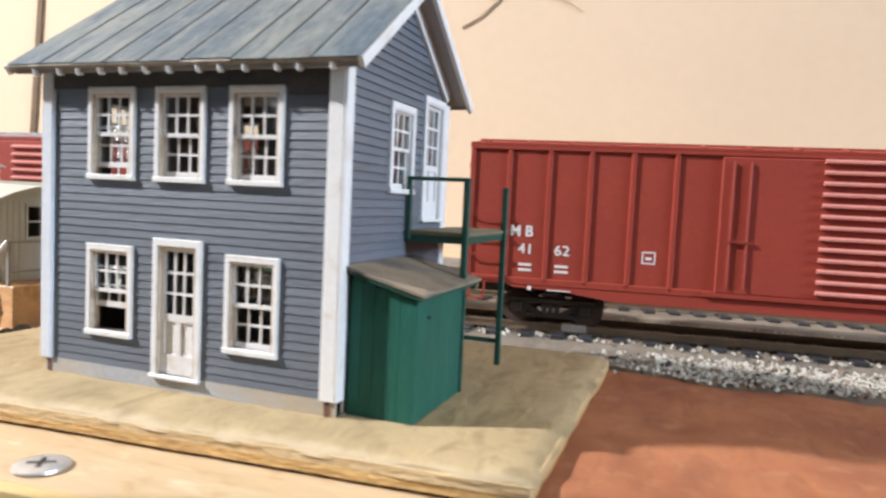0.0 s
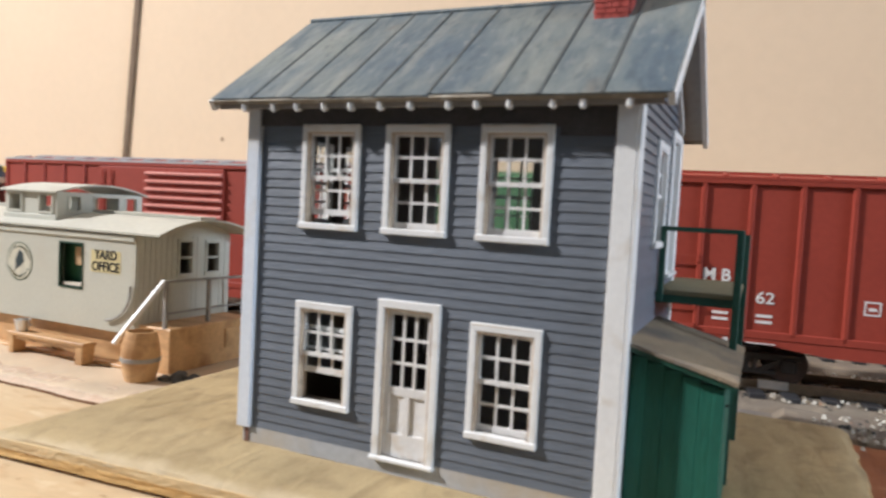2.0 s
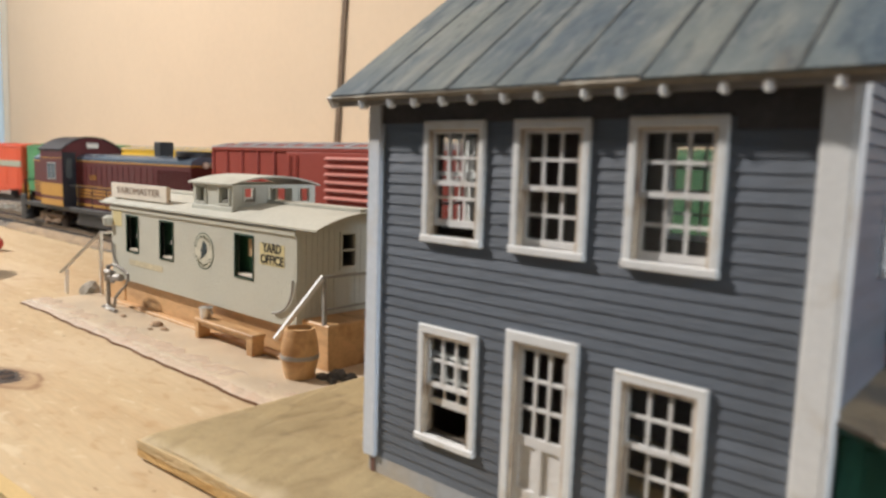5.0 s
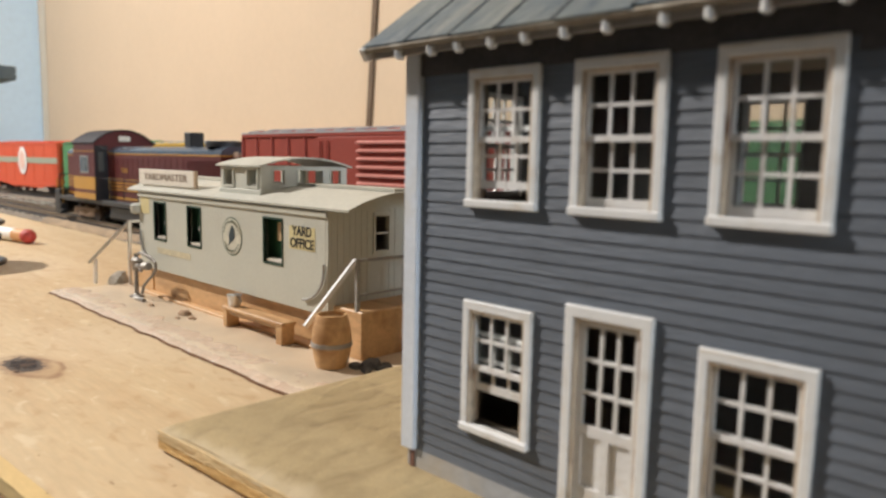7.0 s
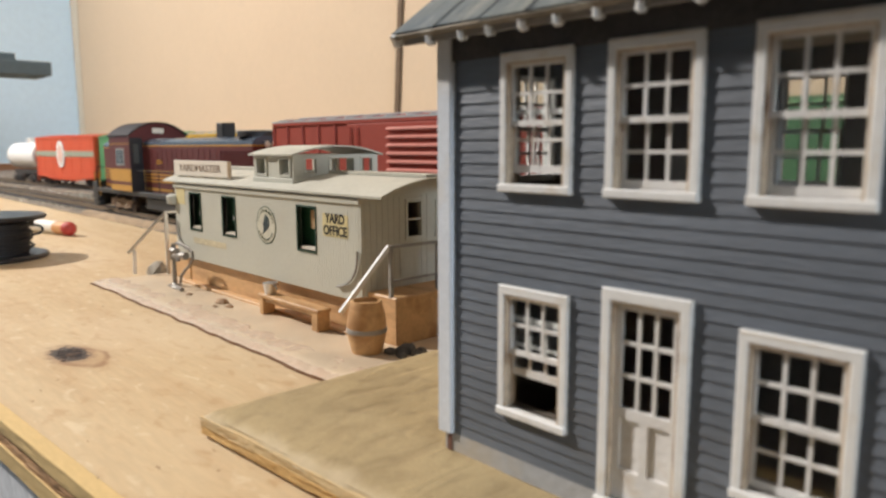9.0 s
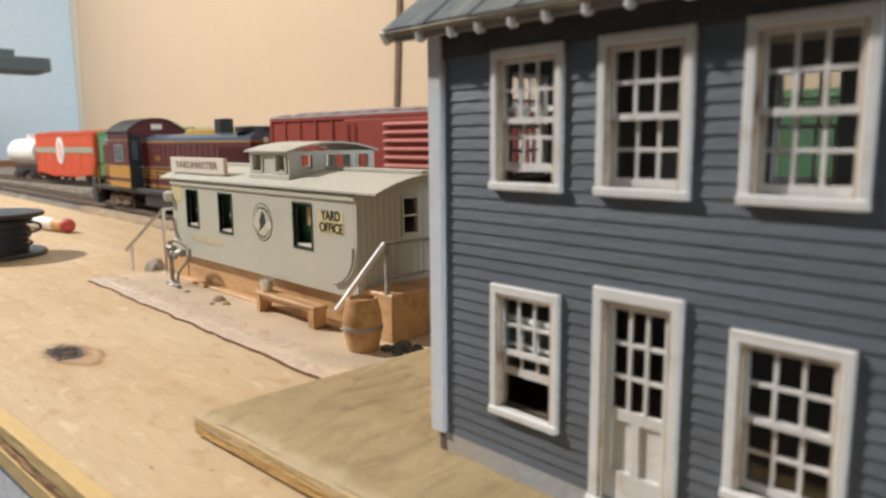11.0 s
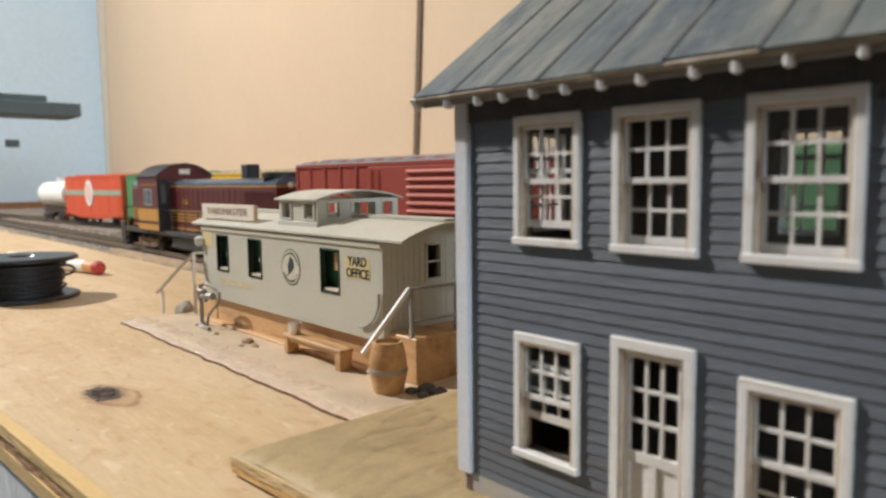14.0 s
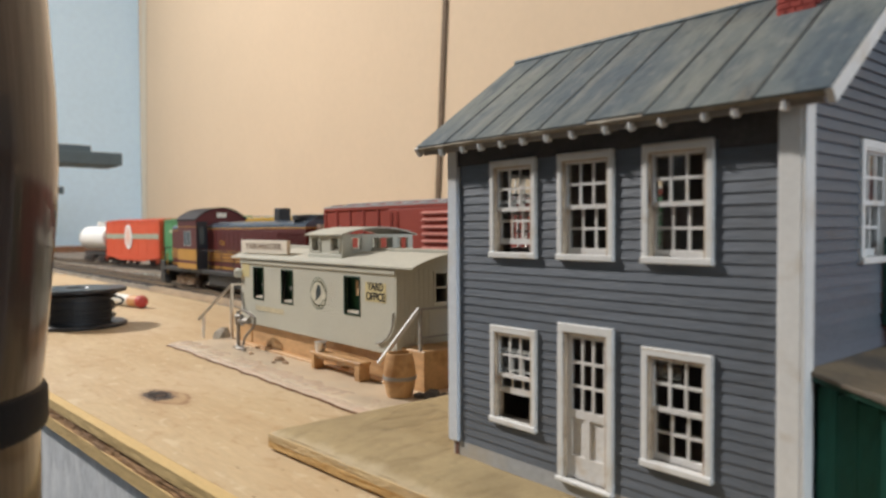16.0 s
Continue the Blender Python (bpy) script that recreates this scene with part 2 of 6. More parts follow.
SIDING = paint("grey_blue_siding_paint", (0.122, 0.140, 0.166), 0.5, 0.14, 1.2, 9, 0.2, stretch=(0.5, 1, 3), piece=0.1,
               stain=(0.10, 0.095, 0.09), stain_at=0.72, spec=0.7)
WHITE = paint("white_trim_paint", (0.755, 0.748, 0.722), 0.6, 0.07, 1.6, 11, 0.1, stain=(0.60, 0.53, 0.43), stain_at=0.68, stain_scale=2.3, spec=0.5)
SASHWHITE = paint("white_sash_paint", (0.728, 0.718, 0.698), 0.6, 0.08, 1.6, 11, 0.2, stain=(0.56, 0.46, 0.34), stain_at=0.69, stain_scale=2.2)
WORNTAN = paint("worn_tan_casing_edge", (0.62, 0.53, 0.40), 0.7, 0.15, 1.6, 11, 0.1, stain=(0.73, 0.72, 0.69), stain_at=0.47, stain_scale=1.6)
RAWEDGE = paint("scorched_raw_wood_edge", (0.57, 0.47, 0.35), 0.85, 0.3, 2.0, 9, 0.3, stain=(0.16, 0.09, 0.05), stain_at=0.62, stain_scale=2.0)
# trim white with the blue wall's bounce light put into its colour
BOUNCEWHITE = paint("blue_bounce_trim_white", (0.66, 0.699, 0.748), 0.6, 0.08, 1.6, 11, 0.2, stain=(0.66, 0.638, 0.594), stain_at=0.64, stain_scale=1.2, spec=0.25)
FOUND = paint("pale_grey_foundation", (0.407, 0.418, 0.429), 0.8, 0.12, 1.0, 8, 0.3, stain=(0.44, 0.363, 0.253), stain_at=0.56)


def worn_roof(name):
    """Painted sheet metal: blue-grey and grey-green clouds across all panels, streaks down the slope, brown and pale wear."""
    m = bpy.data.materials.new(name)
    n, l = nodes_of(m)
    b = n["Principled BSDF"]
    b.inputs["Roughness"].default_value, b.inputs["Specular IOR Level"].default_value = 0.6, 0.35
    tc = n.new("ShaderNodeTexCoord")

    def cloud(scale, stretch, detail=6):
        mp, t = n.new("ShaderNodeMapping"), n.new("ShaderNodeTexNoise")
        mp.inputs["Scale"].default_value = [v / U for v in stretch]
        t.inputs["Scale"].default_value, t.inputs["Detail"].default_value = scale, detail
        l.new(tc.outputs["Object"], mp.inputs["Vector"])
        l.new(mp.outputs[0], t.inputs["Vector"])
        return t.outputs[0]

    def ranged(value, a0, a1, b0, b1):
        r = n.new("ShaderNodeMapRange")
        for k, v in enumerate((a0, a1, b0, b1)):
            r.inputs[k + 1].default_value = v
        l.new(value, r.inputs[0])
        return r.outputs[0]

    def mixed(fac, under, over):
        x = n.new("ShaderNodeMix")
        x.data_type = "RGBA"
        l.new(fac, x.inputs[0])
        if isinstance(under, tuple):
            x.inputs[6].default_value = (*under, 1)
        else:
            l.new(under, x.inputs[6])
        x.inputs[7].default_value = (*over, 1)
        return x.outputs[2]

    streak = cloud(1.1, (2.6, 0.5, 0.5))
    out = mixed(ranged(cloud(0.38, (1, 1, 1)), 0.38, 0.62, 0, 1), (0.078, 0.108, 0.132), (0.158, 0.178, 0.166))
    out = mixed(ranged(streak, 0.52, 0.72, 0, 0.7), out, (0.22, 0.226, 0.20))
    out = mixed(ranged(streak, 0.47, 0.3, 0, 0.8), out, (0.045, 0.07, 0.095))
    out = mixed(ranged(cloud(0.9, (1.4, 0.7, 0.7)), 0.62, 0.74, 0, 0.6), out, (0.15, 0.115, 0.08))
    fine = cloud(4.5, (1.5, 0.6, 0.6))
    out = mixed(ranged(fine, 0.55, 0.72, 0, 0.45), out, (0.24, 0.25, 0.235))
    out = mixed(ranged(fine, 0.45, 0.28, 0, 0.5), out, (0.04, 0.058, 0.075))
    hsv, info = n.new("ShaderNodeHueSaturation"), n.new("ShaderNodeObjectInfo")
    l.new(ranged(info.outputs["Random"], 0, 1, 0.93, 1.07), hsv.inputs["Value"])
    l.new(out, hsv.inputs["Color"])
    l.new(hsv.outputs[0], b.inputs["Base Color"])
    bp = n.new("ShaderNodeBump")
    bp.inputs["Strength"].default_value, bp.inputs["Distance"].default_value = 0.45, 0.05 * U
    l.new(cloud(5.0, (1.6, 0.7, 0.7)), bp.inputs["Height"])
    l.new(bp.outputs[0], b.inputs["Normal"])
    return m


ROOF = worn_roof("weathered_metal_roof")
SEAM = paint("dark_roof_seam", (0.05, 0.058, 0.06), 0.7, 0.4, 1.2, 7, 0.4, stain=(0.13, 0.14, 0.13), stain_at=0.6, stain_scale=1.4)
ROOFEDGE = paint("raw_card_roof_edge", (0.27, 0.23, 0.175), 0.8, 0.2, 2, 9, stain=(0.66, 0.62, 0.53), stain_at=0.66, stain_scale=1.6)
SOFFIT = paint("grey_brown_soffit", (0.34, 0.315, 0.285), 0.85, 0.1, 1, 8)
BRICK = paint("chimney_brick", (0.36, 0.055, 0.04), 0.8, 0.2, 2, 11, 0.4, piece=0.2)
MORTAR = paint("chimney_mortar", (0.20, 0.06, 0.05), 0.9, 0.1)
GREEN = paint("dark_green_paint", (0.0184, 0.108, 0.0756), 0.5, 0.25, 1.2, 9, 0.3, stretch=(2, 2, 0.4), piece=0.08, stain=(0.013, 0.0756, 0.0518), stain_at=0.62, stain_scale=1.2, spec=0.3)
GREENTRIM = paint("deep_green_trim_paint", (0.013, 0.075, 0.05), 0.5, 0.2, 1.4, 10, 0.25)
SHEDROOF = paint("tar_paper_roof", (0.275, 0.215, 0.142), 0.9, 0.28, 1.0, 16, 0.6, stain=(0.135, 0.118, 0.10), stain_at=0.54, stain_scale=1.1)
DECK = paint("olive_brown_deck", (0.16, 0.148, 0.088), 0.85, 0.2, 1, 12)
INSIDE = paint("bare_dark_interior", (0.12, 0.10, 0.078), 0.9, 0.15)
RUSTWOOD = paint("brown_wood_post", (0.16, 0.075, 0.05), 0.8, 0.2)
GLASS = glass("window_glass")
PLY = plywood("plywood_veneer", (-22.62, 8.56, 0.9, 0.47))
PLYEDGE = paint("plywood_edge_light", (0.61, 0.43, 0.185), 0.75, 0.1, 0.8, 8, 0.2, stretch=(0.4, 1.2, 1.2), stain=(0.42, 0.27, 0.11), stain_at=0.7)
PLYDARK = paint("plywood_edge_core", (0.37, 0.21, 0.095), 0.85, 0.3, 1.2, 7, 0.6, stretch=(0.5, 2, 2), stain=(0.06, 0.03, 0.02), stain_at=0.66, stain_scale=0.9)
SANDTOP = worn_rim(rough_earth(sand("sand_coated_board", (0.455, 0.345, 0.18), (0.34, 0.255, 0.13), (0.2, 0.145, 0.075)), 1.9, (0.19, 0.13, 0.06)), -7.15, -4.95, 0.063, (0.53, 0.42, 0.265))
SANDEDGE = paint("splintered_board_edge", (0.57, 0.42, 0.22), 0.8, 0.2, 1.4, 10, 0.7, stretch=(0.6, 1.5, 1.6), stain=(0.40, 0.24, 0.10), stain_at=0.70, stain_scale=2.0)
SANDLOW = paint("orange_splintered_edge", (0.53, 0.335, 0.125), 0.85, 0.25, 1.4, 10, 0.7, stretch=(0.6, 1.5, 1.6), stain=(0.34, 0.18, 0.07), stain_at=0.68, stain_scale=2.2)
TERRA = rough_earth(sand("terracotta_ground", (0.375, 0.145, 0.058), (0.265, 0.092, 0.036), (0.43, 0.21, 0.105)), 1.5, (0.19, 0.068, 0.03))
DIRT = sand("grey_brown_yard_dirt", (0.215, 0.182, 0.15), (0.13, 0.112, 0.096), (0.33, 0.275, 0.21))
ROADBED = sand("ballasted_roadbed", (0.225, 0.185, 0.138), (0.135, 0.11, 0.085), (0.32, 0.262, 0.19))
SLABM = sand("grey_plaster_slab", (0.69, 0.55, 0.385), (0.53, 0.435, 0.32), (0.70, 0.60, 0.46))
SLABEDGE = paint("reddish_glossy_slab_edge", (0.64, 0.50, 0.375), 0.2, 0.15, 1.5, 6, 0.7, stain=(0.60, 0.44, 0.33), stain_at=0.62, stain_scale=1.5)
SLABM.node_tree.nodes["Principled BSDF"].inputs["Roughness"].default_value = 0.4
CREAM = paint("beige_wall_paint", (0.62, 0.482, 0.338), 0.9, 0.035, 0.08, 1.2, 0.1)
BLUE = paint("pale_blue_wall_paint", (0.66, 0.84, 0.99), 0.9, 0.05, 0.05, 0.8, 0.1)
PALE = paint("pale_cream_edge", (0.62, 0.55, 0.44), 0.9, 0.05, 0.2, 2)
STRIP = paint("brown_seam_strip", (0.13, 0.085, 0.05), 0.8, 0.2, 0.5, 4)
DIM = paint("dim_room_wall_paint", (0.16, 0.15, 0.14), 0.95, 0.03, 0.05, 0.6, 0.05)
CEIL = paint("off_white_ceiling", (0.62, 0.60, 0.56), 0.95, 0.03, 0.05, 0.6, 0.05)
CONCRETE = sand("grey_concrete_floor", (0.20, 0.20, 0.195), (0.15, 0.15, 0.147), (0.12, 0.12, 0.12))
FASCIA = paint("mottled_grey_apron", (0.64, 0.655, 0.675), 0.6, 0.22, 1.2, 6, 0.6, stretch=(1, 1, 0.5), stain=(0.80, 0.81, 0.82), stain_at=0.58, stain_scale=1.4)
RAIL = paint("brass_rail", (0.28, 0.215, 0.15), 0.5, 0.2, 1, 8, 0.1, metal=0.8)
TIE = paint("black_plastic_tie", (0.03, 0.03, 0.033), 0.45, 0.3, 2, 9, 0.3, piece=0.3)
BLACK = paint("matt_black_plastic", (0.012, 0.012, 0.013), 0.55, 0.2, 2, 9, 0.15)
GLOSSBLACK = paint("satin_black_plastic", (0.013, 0.013, 0.015), 0.28, 0.15, 1, 5, 0.05)
SILVER = paint("bare_silver_metal", (0.70, 0.70, 0.69), 0.4, 0.15, 3, 12, 0.15, metal=0.9)
GREYMETAL = paint("dull_grey_metal", (0.34, 0.33, 0.31), 0.5, 0.2, 3, 12, 0.2, metal=0.5)


# ---- building blocks ----
def block(bm, x0, x1, y0, y1, z0, z1, chamfer=0.0):
    """A box with optional chamfered edges, in plan centimetres."""
    m = Matrix.Translation(((x0 + x1) / 2, (y0 + y1) / 2, (z0 + z1) / 2)) @ Matrix.Diagonal((abs(x1 - x0), abs(y1 - y0), abs(z1 - z0), 1))
    made = bmesh.ops.create_cube(bm, size=1, matrix=m)["verts"]
    if chamfer:
        edges = {e for v in made for e in v.link_edges}
        bmesh.ops.bevel(bm, geom=list(edges), offset=chamfer, segments=1, affect="EDGES", profile=0.5)
    return made


def rod(bm, a, b, r, sides=8, r2=None):
    """A round bar from a to b."""
    a, b = Vector(a), Vector(b)
    m = Matrix.Translation((a + b) / 2) @ (b - a).to_track_quat("Z", "Y").to_matrix().to_4x4()
    return bmesh.ops.create_cone(bm, cap_ends=True, segments=sides, radius1=r, radius2=r if r2 is None else r2, depth=(b - a).length, matrix=m)["verts"]


def bar(bm, a, b, w, h):
    """A square bar from a to b, w across and h deep."""
    a, b = Vector(a), Vector(b)
    m = Matrix.Translation((a + b) / 2) @ (b - a).to_track_quat("Z", "Y").to_matrix().to_4x4() @ Matrix.Diagonal((w, h, (b - a).length, 1))
    return bmesh.ops.create_cube(bm, size=1, matrix=m)["verts"]


def lathe(bm, profile, sides=28, at=(0, 0, 0)):
    """A turned body from (radius, height) pairs."""
    rings = []
    for r, z in profile:
        rings.append([bm.verts.new((at[0] + r * math.cos(2 * math.pi * k / sides), at[1] + r * math.sin(2 * math.pi * k / sides), at[2] + z)) for k in range(sides)])
    for lo, hi in zip(rings, rings[1:]):
        for k in range(sides):
            bm.faces.new((lo[k], lo[(k + 1) % sides], hi[(k + 1) % sides], hi[k]))
    bm.faces.new(list(reversed(rings[0])))
    bm.faces.new(rings[-1])


def prism(bm, outline, x0, x1, axis="x"):
    """A closed outline of (y, z) pairs drawn out along x (or of (x, z) pairs along y)."""
    def at(p, q):
        return (q, p[0], p[1]) if axis == "x" else (p[0], q, p[1])
    a = [bm.verts.new(at(p, x0)) for p in outline]
    b = [bm.verts.new(at(p, x1)) for p in outline]
    n = len(outline)
    for k in range(n):
        bm.faces.new((a[k], a[(k + 1) % n], b[(k + 1) % n], b[k]))
    bm.faces.new(list(reversed(a)))
    bm.faces.new(b)


def thing(name, at, label, category, group="", kind="", turn=0.0):
    ob = new(name)
    ob.empty_display_size = 0.01
    ob.matrix_world = pose(at[0] * U, at[1] * U, at[2] * U, 0, 0, turn)
    return tagged(ob, label, category, group, kind)


def mesh_from(name, bm, material, smooth=False):
    bmesh.ops.recalc_face_normals(bm, faces=bm.faces)
    bmesh.ops.scale(bm, vec=(U, U, U), verts=bm.verts)
    me = bpy.data.meshes.new(name)
    bm.to_mesh(me)
    bm.free()
    me.materials.append(material)
    if smooth:
        me.shade_smooth()
        me.set_sharp_from_angle(angle=radians(35))
    return me


def part(name, bm, material, parent=None, label="", smooth=False):
    """Links a bmesh as one mesh object under a thing or a part."""
    ob = new(name, mesh_from(name, bm, material, smooth))
    ob.parent = parent
    if label:
        ob["label"] = label
    return ob


def piece(name, me, parent, at=(0, 0, 0)):
    """One of many alike pieces that share a mesh."""
    ob = new(name, me)
    ob.parent = parent
    ob.location = Vector(at) * U
    return ob


def boxes(name, material, parent, *sizes, chamfer=0.0, label="", smooth=False):
    bm = bmesh.new()
    for s in sizes:
        block(bm, *s, chamfer)
    return part(name, bm, material, parent, label, smooth)


def lettering(name, text, height, material, parent, at, facing=0.0, label="", wide=1.0, align="CENTER", bold=0.0):
    """Raised letters standing upright on a side that faces -y (turned by facing degrees)."""
    cu = bpy.data.curves.new(name, "FONT")
    cu.body, cu.size, cu.extrude, cu.offset = text, height * 1.38 * U, 0.008 * U, bold * U
    cu.align_x, cu.align_y, cu.space_line = align, "CENTER", 0.9
    ob = new(name, cu)
    dg = bpy.context.evaluated_depsgraph_get()
    me = bpy.data.meshes.new_from_object(ob.evaluated_get(dg))
    bpy.data.objects.remove(ob)
    me.transform(Matrix.Translation(Vector(at) * U) @ pose(0, 0, 0, 90, 0, facing) @ Matrix.Diagonal((wide, 1, 1, 1)))
    me.materials.clear()
    me.materials.append(material)
    ob = new(name, me)
    ob.parent = parent
    if label:
        ob["label"] = label
    return ob


# ---- the room ----
def structure(name, material, *sizes, label="", category=""):
    ob = boxes(name, material, None, *sizes)
    return tagged(ob, label, category, kind="structure")


WALLBOARD = structure("wall_back", CREAM, (-194, 330, 60, 66, -95, 180), label="plain beige painted wall board behind the layout", category="wall")
for pts, wide in ((((-20.96, 19.58), (-19.3, 20.4), (-17.61, 21.86), (-17.2, 23.2)), 0.42), (((-12.9, 21.9), (-11.5, 21.3), (-10.22, 20.47)), 0.3)):
    bm = bmesh.new()                     # scuffs on the wall board
    for (xa, za), (xb, zb) in zip(pts, pts[1:]):
        bar(bm, (xa, 59.993, za), (xb, 59.993, zb), wide, 0.012)
    part("scuff_mark", bm, paint("grey_scuff", (0.46, 0.36, 0.27), 0.9, 0.1, 1.0, 5), WALLBOARD, "grey scuff on the wall board")
for xa, za, r in ((-58.97, 14.87, 0.28), (-57.9, 11.1, 0.22)):
    bm = bmesh.new()
    rod(bm, (xa, 59.985, za), (xa, 60.0, za), r, 10)
    part("wall_speck", bm, paint("dark_speck", (0.25, 0.16, 0.10), 0.9, 0.1), WALLBOARD)
structure("wall_left", BLUE, (-200, -194, -160, 66, -95, 180), label="pale sky-blue painted wall at the end of the layout", category="wall")
structure("wall_right", DIM, (330, 336, -160, 66, -95, 180), label="plain grey-brown room wall", category="wall")
structure("wall_front", DIM, (-194, 330, -166, -160, -95, 180), label="plain grey-brown room wall", category="wall")
structure("ceiling", CEIL, (-200, 336, -166, 66, 180, 186), label="plain off-white room ceiling", category="ceiling")
structure("floor", CONCRETE, (-200, 336, -166, 66, -101, -95), label="grey concrete room floor", category="floor")
# narrow brown strip added in place of the gap between the wall boards, leaning a little
bm = bmesh.new()
bar(bm, (-72.75, 59.85, 0.0), (-67.2, 59.85, 80), 0.3, 0.75)
tagged(part("trim_1", bm, STRIP), "narrow brown strip standing in for the gap between wall boards", "trim", kind="structure")
bm = bmesh.new()
bar(bm, (-192.2, 59.9, 0.0), (-187.0, 59.9, 120), 0.16, 3.6)
tagged(part("trim_2", bm, PALE), "pale cream strip in the room corner", "trim", kind="structure")

# ---- table and grounds ----
TABLE = thing("layout_table", (0, 0, 0), "bare plywood layout table with a raw layered front edge", "table", kind="structure")


def table_edge(x):
    """The table's front edge, not quite in line with the house."""
    return 6.32 + 0.066 * (min(x, -2.0) + 18)


def wavy_edge(bm, x0, x1, y, z0, z1, depth, rough, seed, step=0.2, layers=1.0, line=lambda x: 0.0):
    """A ragged strip along x, like one torn ply of a board; line shifts it with x."""
    n = int((x1 - x0) / step)
    cols = []
    for k in range(n + 1):
        x = x0 + (x1 - x0) * k / n
        col = []
        for j in range(8):
            z = z0 + (z1 - z0) * j / 7
            d = rough * (1.2 * noise.noise((x * 0.6, z * 2, seed)) + 1.1 * layers * noise.noise((x * 0.8, z * 16, seed + 40)) + 0.35 * noise.noise((x * 4, z * 20, seed + 80))
                         + 1.2 * (1 - layers) * noise.noise((x * 2.2, z * 7, seed + 60)))
            col.append(bm.verts.new((x, y + line(x) + d, z)))
        cols.append(col + [bm.verts.new((x, y + line(x) + depth, z1)), bm.verts.new((x, y + line(x) + depth, z0))])
    for a, b in zip(cols, cols[1:]):
        for k in range(10):
            bm.faces.new((a[k], a[(k + 1) % 10], b[(k + 1) % 10], b[k]))
    bm.faces.new(cols[0])
    bm.faces.new(list(reversed(cols[-1])))


def skewed_slab(name, mat, inset, back, z0, z1, label=""):
    """A flat board whose front follows the table's edge."""
    bm = bmesh.new()
    plan = [(-185, table_edge(-185) + inset), (-2, table_edge(-2) + inset), (60, table_edge(60) + inset)]
    plan += [(60, back), (-185, back)] if back else [(x, y + 0.65) for x, y in reversed(plan)]
    lo, hi = [bm.verts.new((x, y, z0)) for x, y in plan], [bm.verts.new((x, y, z1)) for x, y in plan]
    for k in range(len(plan)):
        q = (k + 1) % len(plan)
        bm.faces.new((lo[k], lo[q], hi[q], hi[k]))
    bm.faces.new(lo[::-1])
    bm.faces.new(hi)
    return part(name, bm, mat, TABLE, label)


skewed_slab("table_top", PLY, 0.28, 59.9, -0.9, 0.0)
for nm, z0, z1, y, rough, mat, seed in (("veneer", -0.26, -0.004, 0.0, 0.015, PLYEDGE, 1), ("core_ply", -0.55, -0.26, 0.035, 0.045, PLYDARK, 2),
                                        ("bottom_ply", -0.88, -0.55, 0.0, 0.008, PLYEDGE, 3)):
    bm = bmesh.new()
    wavy_edge(bm, -120, 40, y, z0, z1, 0.28 - y, rough, seed, 0.2, 0.4, table_edge)
    part(nm, bm, mat, TABLE)
skewed_slab("apron_board", FASCIA, 0.2, 0, -14, -0.92, "mottled grey apron under the plywood")
for x in (-180, 55):
    for y in (9, 55):
        boxes("leg", PLYEDGE, TABLE, (x - 3, x + 3, y - 2, y + 2, -95, -0.92))

# knot in the veneer
def blot(name, cx, cy, rx, ry, z, mat, seed, wob=0.12, label=""):
    """A flat irregular oval inlaid in the veneer."""
    bm = bmesh.new()
    rim = []
    for i in range(64):
        a = 2 * math.pi * i / 64
        f = 1 + wob * noise.noise((math.cos(a) * 1.7, math.sin(a) * 1.7, seed)) + 0.5 * wob * noise.noise((math.cos(a) * 5, math.sin(a) * 5, seed))
        rim.append(bm.verts.new((cx + rx * f * math.cos(a), cy + ry * f * math.sin(a), z)))
    bm.faces.new(rim)
    return part(name, bm, mat, TABLE, label)


KNOTRING = paint("knot_ring_wood", (0.36, 0.23, 0.12), 0.6, 0.35, 2.5, 9, 0.3)
KNOTDARK = paint("knot_heart_wood", (0.02, 0.012, 0.009), 0.95, 0.5, 4, 12, 0.5, stain=(0.12, 0.065, 0.035), stain_at=0.6, stain_scale=4)
blot("knot_heart", -23.2, 8.42, 0.46, 0.25, 0.005, KNOTDARK, 5, wob=0.6, label="almost black cracked heart of a knot")
for kx, ky, rx, ry in ((-22.64, 8.13, 0.09, 0.05), (-23.3, 8.62, 0.13, 0.08), (-22.95, 8.22, 0.14, 0.05)):
    blot("knot_crack", kx, ky, rx, ry, 0.004, KNOTDARK, kx, wob=0.7)
rnd = random.Random(77)
for k in range(40):
    x, y = rnd.uniform(-34, -10), rnd.uniform(6.6, 11.4)
    if not (-24.2 < x < -21.5):
        blot("speck", x, y, rnd.uniform(0.02, 0.09), rnd.uniform(0.012, 0.035), 0.004, KNOTRING, k, 0.3)


def sheet(name, material, x0, x1, y0, y1, z, bump, step, label, category, skirt=True, hill=None):
    """One uneven ground sheet with a skirt down to the table."""
    nx, ny = int((x1 - x0) / step), int((y1 - y0) / step)
    bm = bmesh.new()
    grid = []
    for i in range(nx + 1):
        row = []
        for j in range(ny + 1):
            x, y = x0 + (x1 - x0) * i / nx, y0 + (y1 - y0) * j / ny
            edge = min(i, j, nx - i, ny - j) == 0
            if edge:
                x += 0.35 * noise.noise((x * 0.7, y * 0.7, 3))
                y += 0.35 * noise.noise((x * 0.7, y * 0.7, 9))
            h = z + bump * noise.noise((x * 0.5, y * 0.5, 1)) + 0.5 * bump * noise.noise((x * 1.7, y * 1.7, 2))
            if hill:
                h += hill(x, y)
            row.append(bm.verts.new((x, y, 0.006 if edge and skirt else max(h, 0.012))))
        grid.append(row)
    for i in range(nx):
        for j in range(ny):
            bm.faces.new((grid[i][j], grid[i + 1][j], grid[i + 1][j + 1], grid[i][j + 1]))
    ob = part(name, bm, material, smooth=True)
